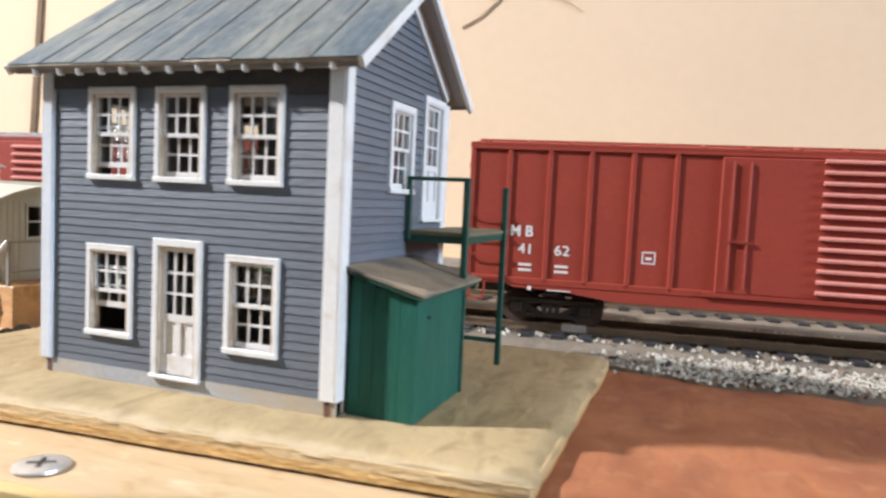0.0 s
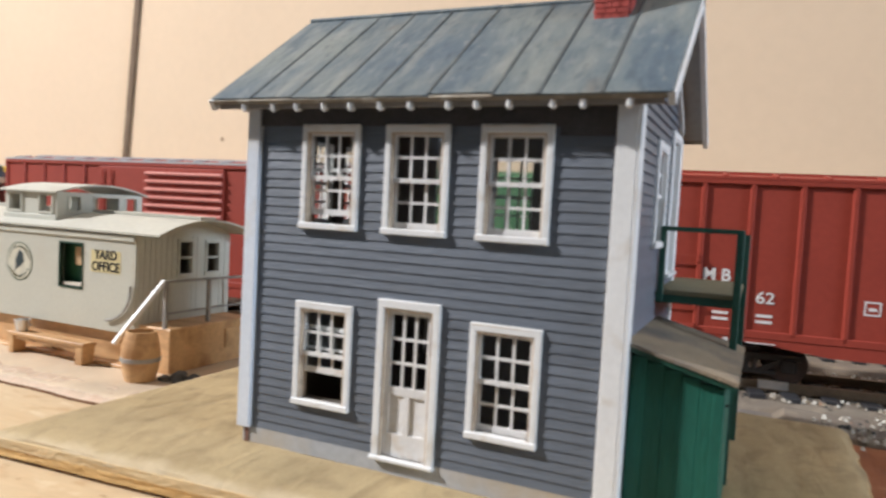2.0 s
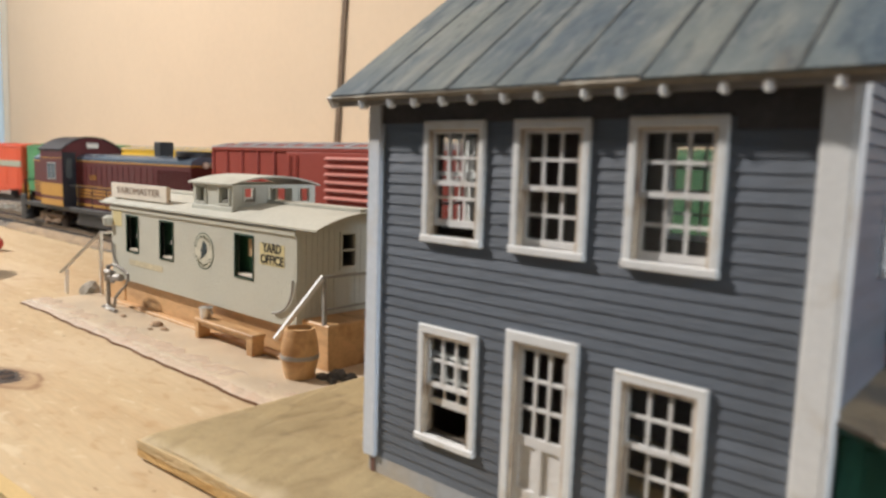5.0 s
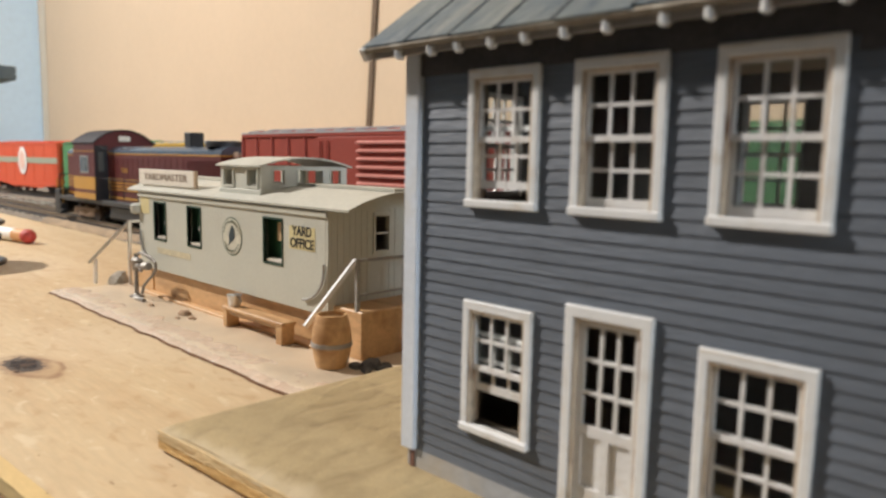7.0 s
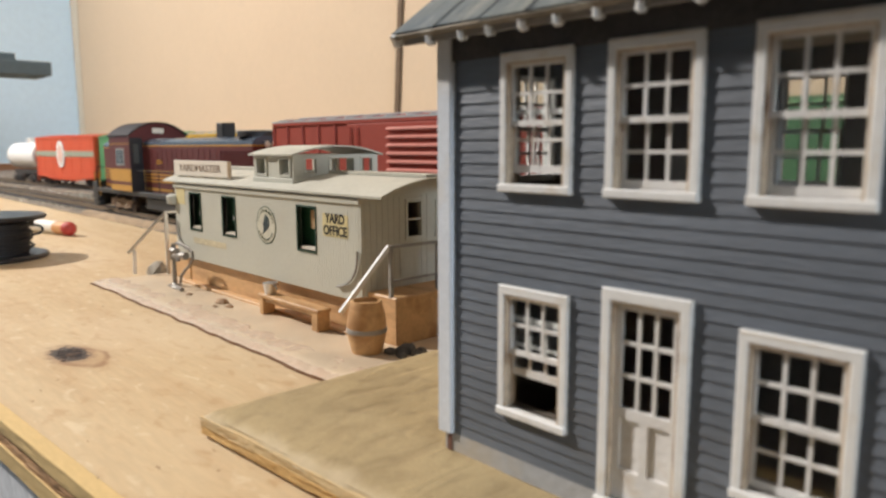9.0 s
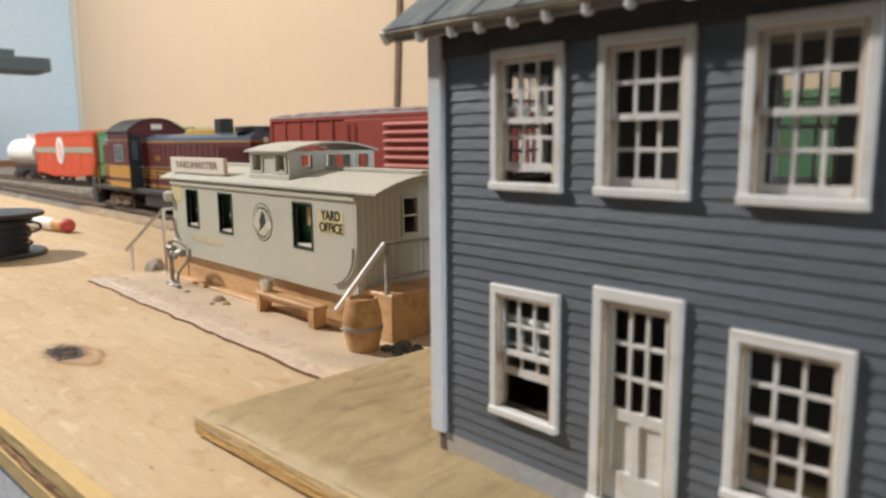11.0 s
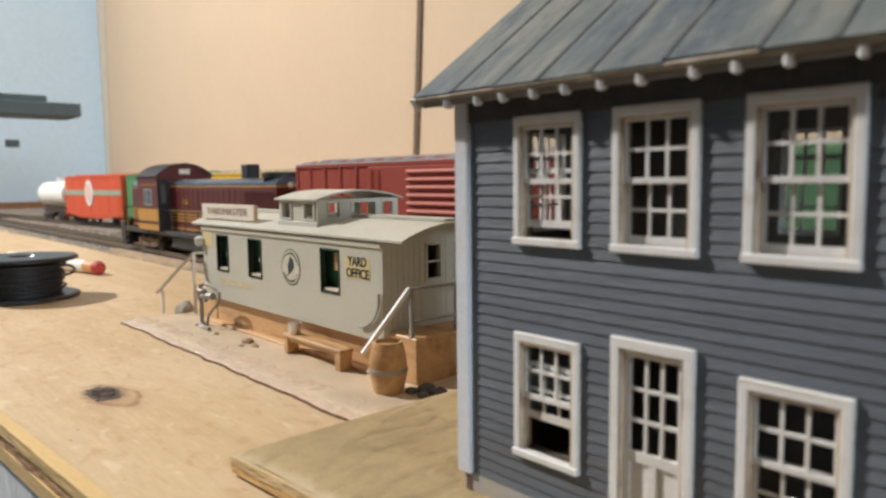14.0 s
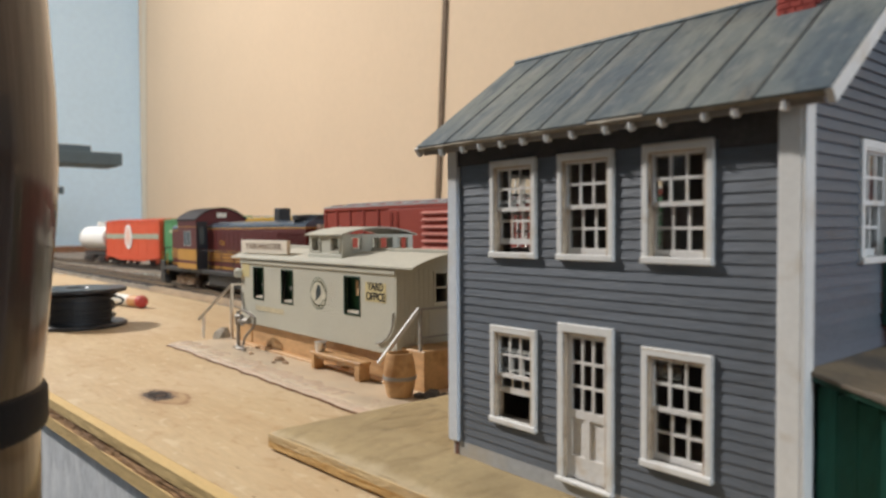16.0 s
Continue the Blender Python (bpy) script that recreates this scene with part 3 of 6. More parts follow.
    return tagged(ob, label, category, kind="structure")


def back_line(x):
    """The far track's near car sides."""
    return 35.4 + 0.085 * x


sheet("yard_ground", DIRT, -180, 45, 20.0, 50, 0.06, 0.05, 1.0, "grey-brown painted yard ground between the tracks", "ground")
sheet("terracotta_ground", TERRA, -2.4, 45, 7.8, 19.0, 0.12, 0.09, 0.25, "terracotta-painted rough ground beside the house board", "ground")
sheet("grey_ballast_bed", ROADBED, -3.5, 45, 18.1, 21.0, 0.22, 0.05, 0.3, "loose grey ballast bed along the near track", "ground")


# ---- the board under the house ----
BOARD = thing("house_board", (-9.1, 13.5, 0), "sand-coated plywood board with broken edges under the house", "board")


# shade in the gap under the board, put into a dark red-brown strip
DARKGAP = paint("red_brown_gap_shade", (0.13, 0.05, 0.025), 0.8, 0.5, 2, 9, 0.5, stain=(0.04, 0.02, 0.015), stain_at=0.55, stain_scale=2.5)


def board_top():
    x0, x1, y0, y1, zt = -7.15, 7.15, -4.95, 5.0, 0.52
    bm = bmesh.new()
    fronts = [y0 + 0.06 * k for k in range(8)]
    fronts += [fronts[-1] + (y1 - fronts[-1]) * k / 42 for k in range(1, 43)]
    nx, ny = 90, len(fronts) - 1
    rows = []
    for i in range(nx + 1):
        row = []
        for j in range(ny + 1):
            x, y = x0 + (x1 - x0) * i / nx, fronts[j]
            d = min(x - x0, x1 - x, y - y0, y1 - y)
            y += 0.063 * (x - x0) * (y1 - y) / (y1 - y0)
            z = zt - 0.13 * max(0, 1 - d / 0.5) ** 2 + 0.012 * noise.noise((x, y, 4))
            if d < 1e-6:
                x += 0.10 * noise.noise((x * 1.5, y * 1.5, 7))
                y += 0.10 * noise.noise((x * 1.5, y * 1.5, 8))
                z -= 0.05
            row.append(bm.verts.new((x, y, z)))
        rows.append(row)
    for i in range(nx):
        for j in range(ny):
            bm.faces.new((rows[i][j], rows[i + 1][j], rows[i + 1][j + 1], rows[i][j + 1]))
    part("sand_top", bm, SANDTOP, BOARD, smooth=True)
    for nm, z0, z1, y, rough, mat, seed in (("upper_ply", 0.22, 0.375, -4.96, 0.02, SANDEDGE, 11), ("middle_ply", 0.07, 0.23, -4.96, 0.022, SANDLOW, 12),
                                            ("lower_ply", 0.0, 0.07, -4.86, 0.07, DARKGAP, 13)):
        bm = bmesh.new()
        wavy_edge(bm, x0 + 0.03, x1 - 0.03, y, z0, z1, 8.9, rough, seed, 0.07, 0.5, lambda x: 0.063 * (x - x0))
        part(nm, bm, mat, BOARD)


board_top()

# ---- tracks ----
TIEMESH = None


def near_axis(x):
    """Middle of the near track: straight behind the office, swinging back past the house."""
    return 22.0 + (0.0 if x < -14 else 0.006 * (x + 14) ** 2 if x < -4 else 0.6 + 0.12 * (x + 4))


def track(name, x0, x1, axis, label, ties, z=0.0, near_side=2.85):
    """A track along x: bed, two rails and single ties; axis gives y from x."""
    t = thing(name, (0, 0, 0), label, "track", "layout tracks", "structure")
    bm = bmesh.new()
    n = int((x1 - x0) / 1.2)
    rows = []
    for k in range(n + 1):
        x = x0 + (x1 - x0) * k / n
        y = axis(x)
        row = []
        for off, h in ((-near_side, 0.02), (-near_side + 0.25, 0.23), (-1.6, 0.3), (0, 0.3), (1.6, 0.3), (2.6, 0.23), (2.85, 0.02)):
            row.append(bm.verts.new((x, y + off + 0.1 * noise.noise((x, off, 5)), z + h + 0.03 * noise.noise((x * 2, off * 2, 6)))))
        rows.append(row)
    for a, b in zip(rows, rows[1:]):
        for k in range(6):
            bm.faces.new((a[k], b[k], b[k + 1], a[k + 1]))
    part("roadbed", bm, ROADBED, t, smooth=True)
    stops = [x0 + (x1 - x0) * k / (n // 2) for k in range(n // 2 + 1)]
    for off in (-0.87, 0.87):
        bm = bmesh.new()
        for w, za, zb in ((0.26, 0.39, 0.42), (0.06, 0.42, 0.55), (0.12, 0.55, 0.62)):
            rings = [[bm.verts.new((x, axis(x) + off + dy, z + dz)) for dy, dz in ((-w / 2, za), (w / 2, za), (w / 2, zb), (-w / 2, zb))] for x in stops]
            for p, q in zip(rings, rings[1:]):
                for k in range(4):
                    bm.faces.new((p[k], q[k], q[(k + 1) % 4], p[(k + 1) % 4]))
            bm.faces.new(rings[0])
            bm.faces.new(rings[-1][::-1])
        part("rail", bm, RAIL, t)
    global TIEMESH
    if TIEMESH is None:
        bm = bmesh.new()
        block(bm, -0.2, 0.2, -1.65, 1.65, 0.2, 0.4, 0.02)
        TIEMESH = mesh_from("tie", bm, TIE)
    x = ties[0]
    rnd = random.Random(name)
    while x < ties[1]:
        ob = piece("tie", TIEMESH, t, (x, axis(x) + rnd.uniform(-0.12, 0.12), z))
        ob.rotation_euler = (0, 0, math.atan((axis(x + 0.5) - axis(x - 0.5))) + radians(rnd.uniform(-2.5, 2.5)))
        x += 0.92
    return t


NEAR = track("near_track", -160, 45, near_axis, "brass-railed model track with black ties on a ballasted bed", (-120, 42), near_side=2.1)
track("middle_track", -60, 45, lambda x: 29.3 + 0.03 * x + max(0.0, 0.1 * (x + 8)), "brass-railed model track with black ties on a ballasted bed", (-58, 20))
track("far_track", -160, 45, lambda x: 37.1 + 0.085 * x, "brass-railed model track with black ties on a ballasted bed", (-120, 20))

bm = bmesh.new()
bar(bm, (-3.85, near_axis(-3.85) - 0.87, 0.53), (-3.1, near_axis(-3.1) - 0.87, 0.53), 0.2, 0.24)
part("rail_joiner", bm, SILVER, NEAR, "bright nickel rail joiner")

# cork strip under the near track's edge
CORK = paint("tan_cork_roadbed", (0.34, 0.245, 0.15), 0.9, 0.3, 1.5, 10, 0.7, stretch=(0.5, 1, 2), stain=(0.22, 0.165, 0.11), stain_at=0.56, stain_scale=1.2)
bm = bmesh.new()
rows = []
for k in range(200):
    x = -60.5 + 46.5 * k / 199
    y = 20.02 + 0.012 * (x + 52) + 0.04 * noise.noise((x * 0.9, 1, 5))
    rows.append([bm.verts.new((x, y + dy + 0.03 * noise.noise((x * 3, dy * 5, 2)), dz + 0.025 * noise.noise((x * 2, dy * 4, 8)))) for dy, dz in
                 ((-0.16, 0.0), (-0.1, 0.16), (0.05, 0.36), (0.2, 0.42), (0.5, 0.4), (0.6, 0.25))])
for p, q in zip(rows, rows[1:]):
    for k in range(5):
        bm.faces.new((p[k], q[k], q[k + 1], p[k + 1]))
bm.faces.new(rows[0])
bm.faces.new(rows[-1][::-1])
tagged(part("cork_strip", bm, CORK, smooth=True), "tan cork roadbed strip along the edge of the near track", "roadbed", kind="structure")


def stones(name, count, area, size, label, seed):
    """Loose gravel: small broken stones in one mesh."""
    rnd = random.Random(seed)
    verts, faces = [], []
    for _ in range(count):
        x, y, z = area(rnd)
        r = size * rnd.uniform(0.5, 1.3)
        base = len(verts)
        a0 = rnd.uniform(0, 6.28)
        for k in range(4):
            a = a0 + k * 1.571
            verts.append(((x + r * rnd.uniform(0.7, 1.2) * math.cos(a)) * U, (y + r * rnd.uniform(0.7, 1.2) * math.sin(a)) * U, (z - r * 0.5) * U))
        for k in range(4):
            a = a0 + 0.5 + k * 1.571
            verts.append(((x + r * 0.6 * rnd.uniform(0.6, 1.2) * math.cos(a)) * U, (y + r * 0.6 * rnd.uniform(0.6, 1.2) * math.sin(a)) * U, (z + r * rnd.uniform(0.4, 0.8)) * U))
        for k in range(4):
            faces.append((base + k, base + (k + 1) % 4, base + 4 + (k + 1) % 4, base + 4 + k))
        faces.append((base + 4, base + 5, base + 6, base + 7))
    me = bpy.data.meshes.new(name)
    me.from_pydata(verts, [], faces)
    me.materials.append(gravel_mat())
    return tagged(new(name, me), label, "gravel", kind="stuff")


def gravel_mat():
    if "gravel" in MATS:
        return MATS["gravel"]
    m = bpy.data.materials.new("mixed_gravel")
    n, l = nodes_of(m)
    geo, r = n.new("ShaderNodeNewGeometry"), n.new("ShaderNodeValToRGB")
    r.color_ramp.interpolation = "CONSTANT"
    r.color_ramp.elements[0].color = (0.0525, 0.051, 0.0488, 1)
    for p, c in ((0.09, (0.27, 0.225, 0.165)), (0.26, (0.44, 0.405, 0.335)), (0.5, (0.60, 0.575, 0.50)), (0.93, (0.31, 0.20, 0.13))):
        e = r.color_ramp.elements.new(p)
        e.color = (*c, 1)
    r.color_ramp.elements[-1].color = (0.225, 0.135, 0.09, 1)
    l.new(geo.outputs["Random Per Island"], r.inputs[0])
    l.new(r.outputs[0], n["Principled BSDF"].inputs["Base Color"])
    n["Principled BSDF"].inputs["Roughness"].default_value = 0.85
    MATS["gravel"] = m
    return m


def near_bank(rnd):
    x = rnd.uniform(-2.6, 24)
    while rnd.random() > (x + 2.6) / 5:
        x = rnd.uniform(-2.6, 24)
    y = rnd.triangular(17.7, 21.0, 19.2) + 0.1 * max(0.0, x)
    return x, y, 0.26 + 0.05 * noise.noise((x * 0.5, y * 0.5, 1))


def between(rnd):
    x = rnd.uniform(-120, 24)
    return x, near_axis(x) + rnd.choice((-1, 1)) * rnd.uniform(0.0, 1.9), 0.33


def yard(rnd):
    x = rnd.uniform(-120, 20)
    return x, rnd.uniform(24.5, 33) + 0.06 * x, 0.12


stones("ballast_bank", 9000, near_bank, 0.062, "loose grey and white ballast stones beside the near track", 3)
stones("track_ballast", 9500, between, 0.06, "grey-brown ballast stones between the ties", 4)
stones("yard_gravel", 7000, yard, 0.08, "scattered brown and grey gravel on the yard ground", 5)

# ---- the house ----
HX, HY, HZ = -8.9, 12.87, 0.52          # middle of the house on its board
X0, X1, Y0, Y1 = -12.2, -5.62, 10.5, 15.25
RIDGE, EAVE = 8.5, 6.5
HOUSE = thing("house", (HX, HY, HZ), "two-storey grey-blue clapboard model house with white trim and metal roof", "house")
ROWH = 0.157


def lx(x):
    return x - HX


def ly(y):
    return y - HY


def lz(z):
    return z - HZ


def cut_spans(a, b, holes):
    """What is left of a..b when the holes are taken out."""
    spans = [(a, b)]
    for h0, h1 in holes:
        out = []
        for s0, s1 in spans:
            if h1 <= s0 or h0 >= s1:
                out.append((s0, s1))
                continue
            if h0 > s0:
                out.append((s0, h0))
            if h1 < s1:
                out.append((h1, s1))
        spans = out
    return [s for s in spans if s[1] - s[0] > 0.02]


# openings: along-wall start and end, bottom and top of the clear opening
UP, LOW = (4.47, 5.98), (1.48, 3.02)
FRONT = [(-11.0, -10.09, *UP), (-9.41, -8.5, *UP), (-7.79, -6.88, *UP), (-11.0, -10.09, *LOW), (-7.79, -6.88, *LOW), (-9.4, -8.5, 0.8, 3.22)]
SIDE = [(12.3, 13.25, *UP), (13.95, 14.98, 3.9, 6.34)]
BACK = [(-9.45, -8.5, 4.3, 6.0), (-11.35, -10.5, 4.4, 6.0), (-10.9, -10.0, 1.5, 3.0)]
LEFT = [(11.9, 12.8, 4.4, 6.0), (13.2, 14.1, 4.4, 6.0)]


def gable(y):
    """Height of the roof's underside over a place across the house."""
    mid = (Y0 + Y1) / 2
    return EAVE - 0.03 + (RIDGE - EAVE) * (1 - abs(y - mid) / (mid - 10.12))


def shell(name, along, at0, at1, holes, a0, a1, top):
    """A wall with its openings left free, as upright and level blocks."""
    cuts = sorted({a0, a1, *[h[0] for h in holes], *[h[1] for h in holes]})
    bm = bmesh.new()
    for s0, s1 in zip(cuts, cuts[1:]):
        mid = (s0 + s1) / 2
        solid = cut_spans(0.52, 6.4, [(h[2], h[3]) for h in holes if h[0] <= mid <= h[1]])
        for z0, z1 in solid:
            if along == "x":
                block(bm, lx(s0), lx(s1), ly(at0), ly(at1), lz(z0), lz(z1))
            else:
                block(bm, lx(at0), lx(at1), ly(s0), ly(s1), lz(z0), lz(z1))
    if top:
        prism(bm, [(ly(Y0 + 0.08), lz(6.4)), (ly(Y1 - 0.08), lz(6.4)), (ly((Y0 + Y1) / 2), lz(RIDGE - 0.12))], lx(at0), lx(at1))
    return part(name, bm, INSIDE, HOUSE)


WALLF = shell("front_wall", "x", Y0 + 0.03, Y0 + 0.22, FRONT, X0, X1, False)
shell("back_wall", "x", Y1 - 0.2, Y1, BACK, X0, X1, False)
WALLR = shell("gable_wall", "y", X1 - 0.2, X1 - 0.03, SIDE, Y0 + 0.22, Y1 - 0.2, True)
shell("gable_wall", "y", X0, X0 + 0.2, LEFT, Y0 + 0.22, Y1 - 0.2, True)
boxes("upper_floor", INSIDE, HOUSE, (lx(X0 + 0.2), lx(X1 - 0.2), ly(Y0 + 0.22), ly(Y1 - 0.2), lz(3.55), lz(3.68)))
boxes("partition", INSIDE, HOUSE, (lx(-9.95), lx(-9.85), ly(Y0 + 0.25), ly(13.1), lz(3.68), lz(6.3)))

# foundation strip
boxes("foundation", FOUND, HOUSE, (lx(X0 + 0.04), lx(X1 + 0.01), ly(Y0 - 0.02), ly(Y0 + 0.03), 0, lz(0.8)),
      (lx(X1 - 0.03), lx(X1 + 0.0), ly(Y0 + 0.05), ly(Y1 - 0.05), 0, lz(0.8)))
boxes("corner_post", RUSTWOOD, HOUSE, (lx(X1 - 0.2), lx(X1 - 0.1), ly(Y0 - 0.04), ly(Y0 - 0.02), 0, lz(0.79)))
boxes("corner_post", RUSTWOOD, HOUSE, (lx(X0 + 0.1), lx(X0 + 0.18), ly(Y0 - 0.04), ly(Y0 - 0.02), 0, lz(0.79)))


def trim_pad(h):
    return (h[0] - 0.1, h[1] + 0.1, h[2] - 0.1, h[3] + 0.1)


def clapboards():
    """Lapped boards, one by one, on the front and on the right gable."""
    rows = int((EAVE - 0.8) / ROWH) + 1
    for r in range(rows):
        z0 = 0.8 + r * ROWH
        z1 = min(z0 + ROWH, 6.42)
        holes = [trim_pad(h)[:2] for h in FRONT if trim_pad(h)[2] < (z0 + z1) / 2 < trim_pad(h)[3]]
        for s0, s1 in cut_spans(X0 + 0.25, X1 - 0.31, holes):
            bm = bmesh.new()
            prism(bm, [(ly(Y0 - 0.021), lz(z0)), (ly(Y0 + 0.03), lz(z0)), (ly(Y0 + 0.03), lz(z1)), (ly(Y0 - 0.001), lz(z1))], lx(s0), lx(s1))
            part("clapboard", bm, SIDING, WALLF)
    r = 0
    while True:
        z0 = 0.8 + r * ROWH
        z1 = z0 + ROWH
        a0, a1 = Y0 + 0.175, Y1 - 0.1
        if z1 > 6.35:
            half = (RIDGE - 0.12 - z1) / (RIDGE - 6.4) * (Y1 - Y0) / 2
            if half < 0.15:
                break
            a0, a1 = max(a0, 12.875 - half), min(a1, 12.875 + half)
        holes = [trim_pad(h)[:2] for h in SIDE if trim_pad(h)[2] < (z0 + z1) / 2 < trim_pad(h)[3]]
        for s0, s1 in cut_spans(a0, a1, holes):
            bm = bmesh.new()
            prism(bm, [(lx(X1 + 0.042), lz(z0)), (lx(X1 - 0.03), lz(z0)), (lx(X1 - 0.03), lz(z1)), (lx(X1 + 0.001), lz(z1))], ly(s0), ly(s1), "y")
            part("clapboard", bm, SIDING, WALLR)
        r += 1


# windows: built facing -y with the middle of the opening's sill at the origin
def sash(w, h, cols, rows, rail=0.07, foot=0.07):
    bm = bmesh.new()
    block(bm, -w / 2, -w / 2 + rail, 0, 0.06, 0, h)
    block(bm, w / 2 - rail, w / 2, 0, 0.06, 0, h)
    block(bm, -w / 2 + rail, w / 2 - rail, 0, 0.06, 0, foot)
    block(bm, -w / 2 + rail, w / 2 - rail, 0, 0.06, h - 0.06, h)
    iw, ih = w - 2 * rail, h - 0.06 - foot
    for c in range(1, cols):
        x = -iw / 2 + iw * c / cols
        block(bm, x - 0.021, x + 0.021, 0.012, 0.05, foot, h - 0.06)
    for r in range(1, rows):
        z = foot + ih * r / rows
        block(bm, -iw / 2, iw / 2, 0.01, 0.052, z - 0.021, z + 0.021)
    return bm


PANES = {}


def add_panes(holder, w, h, cols, rows, y, z0, rail=0.07, foot=0.07):
    iw, ih = w - 2 * rail, h - 0.06 - foot
    key = (round(iw, 3), round(ih, 3), cols, rows)
    if key not in PANES:
        bm = bmesh.new()
        block(bm, -iw / cols / 2 + 0.01, iw / cols / 2 - 0.01, -0.004, 0.004, -ih / rows / 2 + 0.01, ih / rows / 2 - 0.01)
        PANES[key] = mesh_from("pane", bm, GLASS)
    for c in range(cols):
        for r in range(rows):
            ob = piece("pane", PANES[key], holder, (-iw / 2 + iw * (c + 0.5) / cols, y, z0 + foot + ih * (r + 0.5) / rows))
            ob.visible_shadow = False


def surround(bm, w, h, c, foot, y0, y1):
    """A three-sided casing in one piece, slightly rounded at its edges."""
    e = 0.012
    out = [(-w / 2 - c, foot), (-w / 2, foot), (-w / 2, h), (w / 2, h), (w / 2, foot), (w / 2 + c, foot), (w / 2 + c, h + c + 0.02), (-w / 2 - c, h + c + 0.02)]
    inner = [(-w / 2 - c + e, foot), (-w / 2 - e, foot), (-w / 2 - e, h + e), (w / 2 + e, h + e), (w / 2 + e, foot), (w / 2 + c - e, foot), (w / 2 + c - e, h + c + 0.02 - e), (-w / 2 - c + e, h + c + 0.02 - e)]
    rings = [[bm.verts.new((x, y, z)) for x, z in o] for o, y in ((inner, y0), (out, y0 + e), (out, y1))]
    for a, b in zip(rings, rings[1:]):
        for k in range(8):
            bm.faces.new((a[k], a[(k + 1) % 8], b[(k + 1) % 8], b[k]))
    for r in (rings[0], rings[2]):
        bm.faces.new((r[0], r[1], r[2], r[7]))
        bm.faces.new((r[2], r[3], r[6], r[7]))
        bm.faces.new((r[3], r[4], r[5], r[6]))


def jambs(holder, w, h, mat=RAWEDGE):
    """The raw wood lining inside a casing."""
    boxes("jamb", mat, holder, (-w / 2, -w / 2 + 0.026, -0.06, 0.16, 0.0, h - 0.026))
    boxes("jamb", mat, holder, (w / 2 - 0.026, w / 2, -0.06, 0.16, 0.0, h - 0.026))
    boxes("head_jamb", mat, holder, (-w / 2, w / 2, -0.06, 0.16, h - 0.026, h))


def window(at, w, h, raised, turn=0.0, panes=True):
    """A sash window of three by four panes in a white casing; raised: how far the lower sash is pushed up."""
    bm = bmesh.new()
    c = 0.105
    surround(bm, w, h, c, -0.02, -0.075, 0.1)
    ob = part("window", bm, WHITE, HOUSE)
    ob.matrix_basis = pose(at[0] * U, at[1] * U, at[2] * U, 0, 0, turn)
    bm = bmesh.new()
    block(bm, -w / 2 - c - 0.006, w / 2 + c + 0.006, -0.105, 0.1, -0.1, 0.0, 0.012)
    part("sill", bm, WHITE, ob)
    if not turn:
        boxes("worn_edge", WORNTAN, ob, (-w / 2 - c + 0.016, w / 2 + c - 0.016, -0.0775, -0.07, h + c - 0.018, h + c + 0.006))
    jambs(ob, w, h, WHITE if turn else RAWEDGE)
    half = h / 2 + 0.03
    bm = sash(w, half, 3, 2)
    up = part("upper_sash", bm, SASHWHITE, ob)
    up.location = Vector((0, 0.0, h - half)) * U
    bm = sash(w, half, 3, 2, foot=0.1)
    low = part("lower_sash", bm, SASHWHITE, ob)
    low.location = Vector((0, 0.068, raised)) * U
    if panes:
        add_panes(ob, w, half, 3, 2, 0.031, h - half)
        add_panes(ob, w, half, 3, 2, 0.099, raised, foot=0.1)
    return ob


for k, (a, b, z0, z1) in enumerate(FRONT[:5]):
    window((lx((a + b) / 2), ly(Y0), lz(z0)), b - a, z1 - z0, (0.14, 0.0, 0.0, 0.45, 0.0)[k])
window((lx(X1), ly((SIDE[0][0] + SIDE[0][1]) / 2), lz(SIDE[0][2])), 0.95, 1.51, 0.0, 90)
for k, (a, b, z0, z1) in enumerate(BACK):
    window((lx((a + b) / 2), ly(Y1), lz(z0)), b - a, z1 - z0, 0.0, 180)
for k, (a, b, z0, z1) in enumerate(LEFT):
    window((lx(X0), ly((a + b) / 2), lz(z0)), b - a, z1 - z0, 0.0, -90)


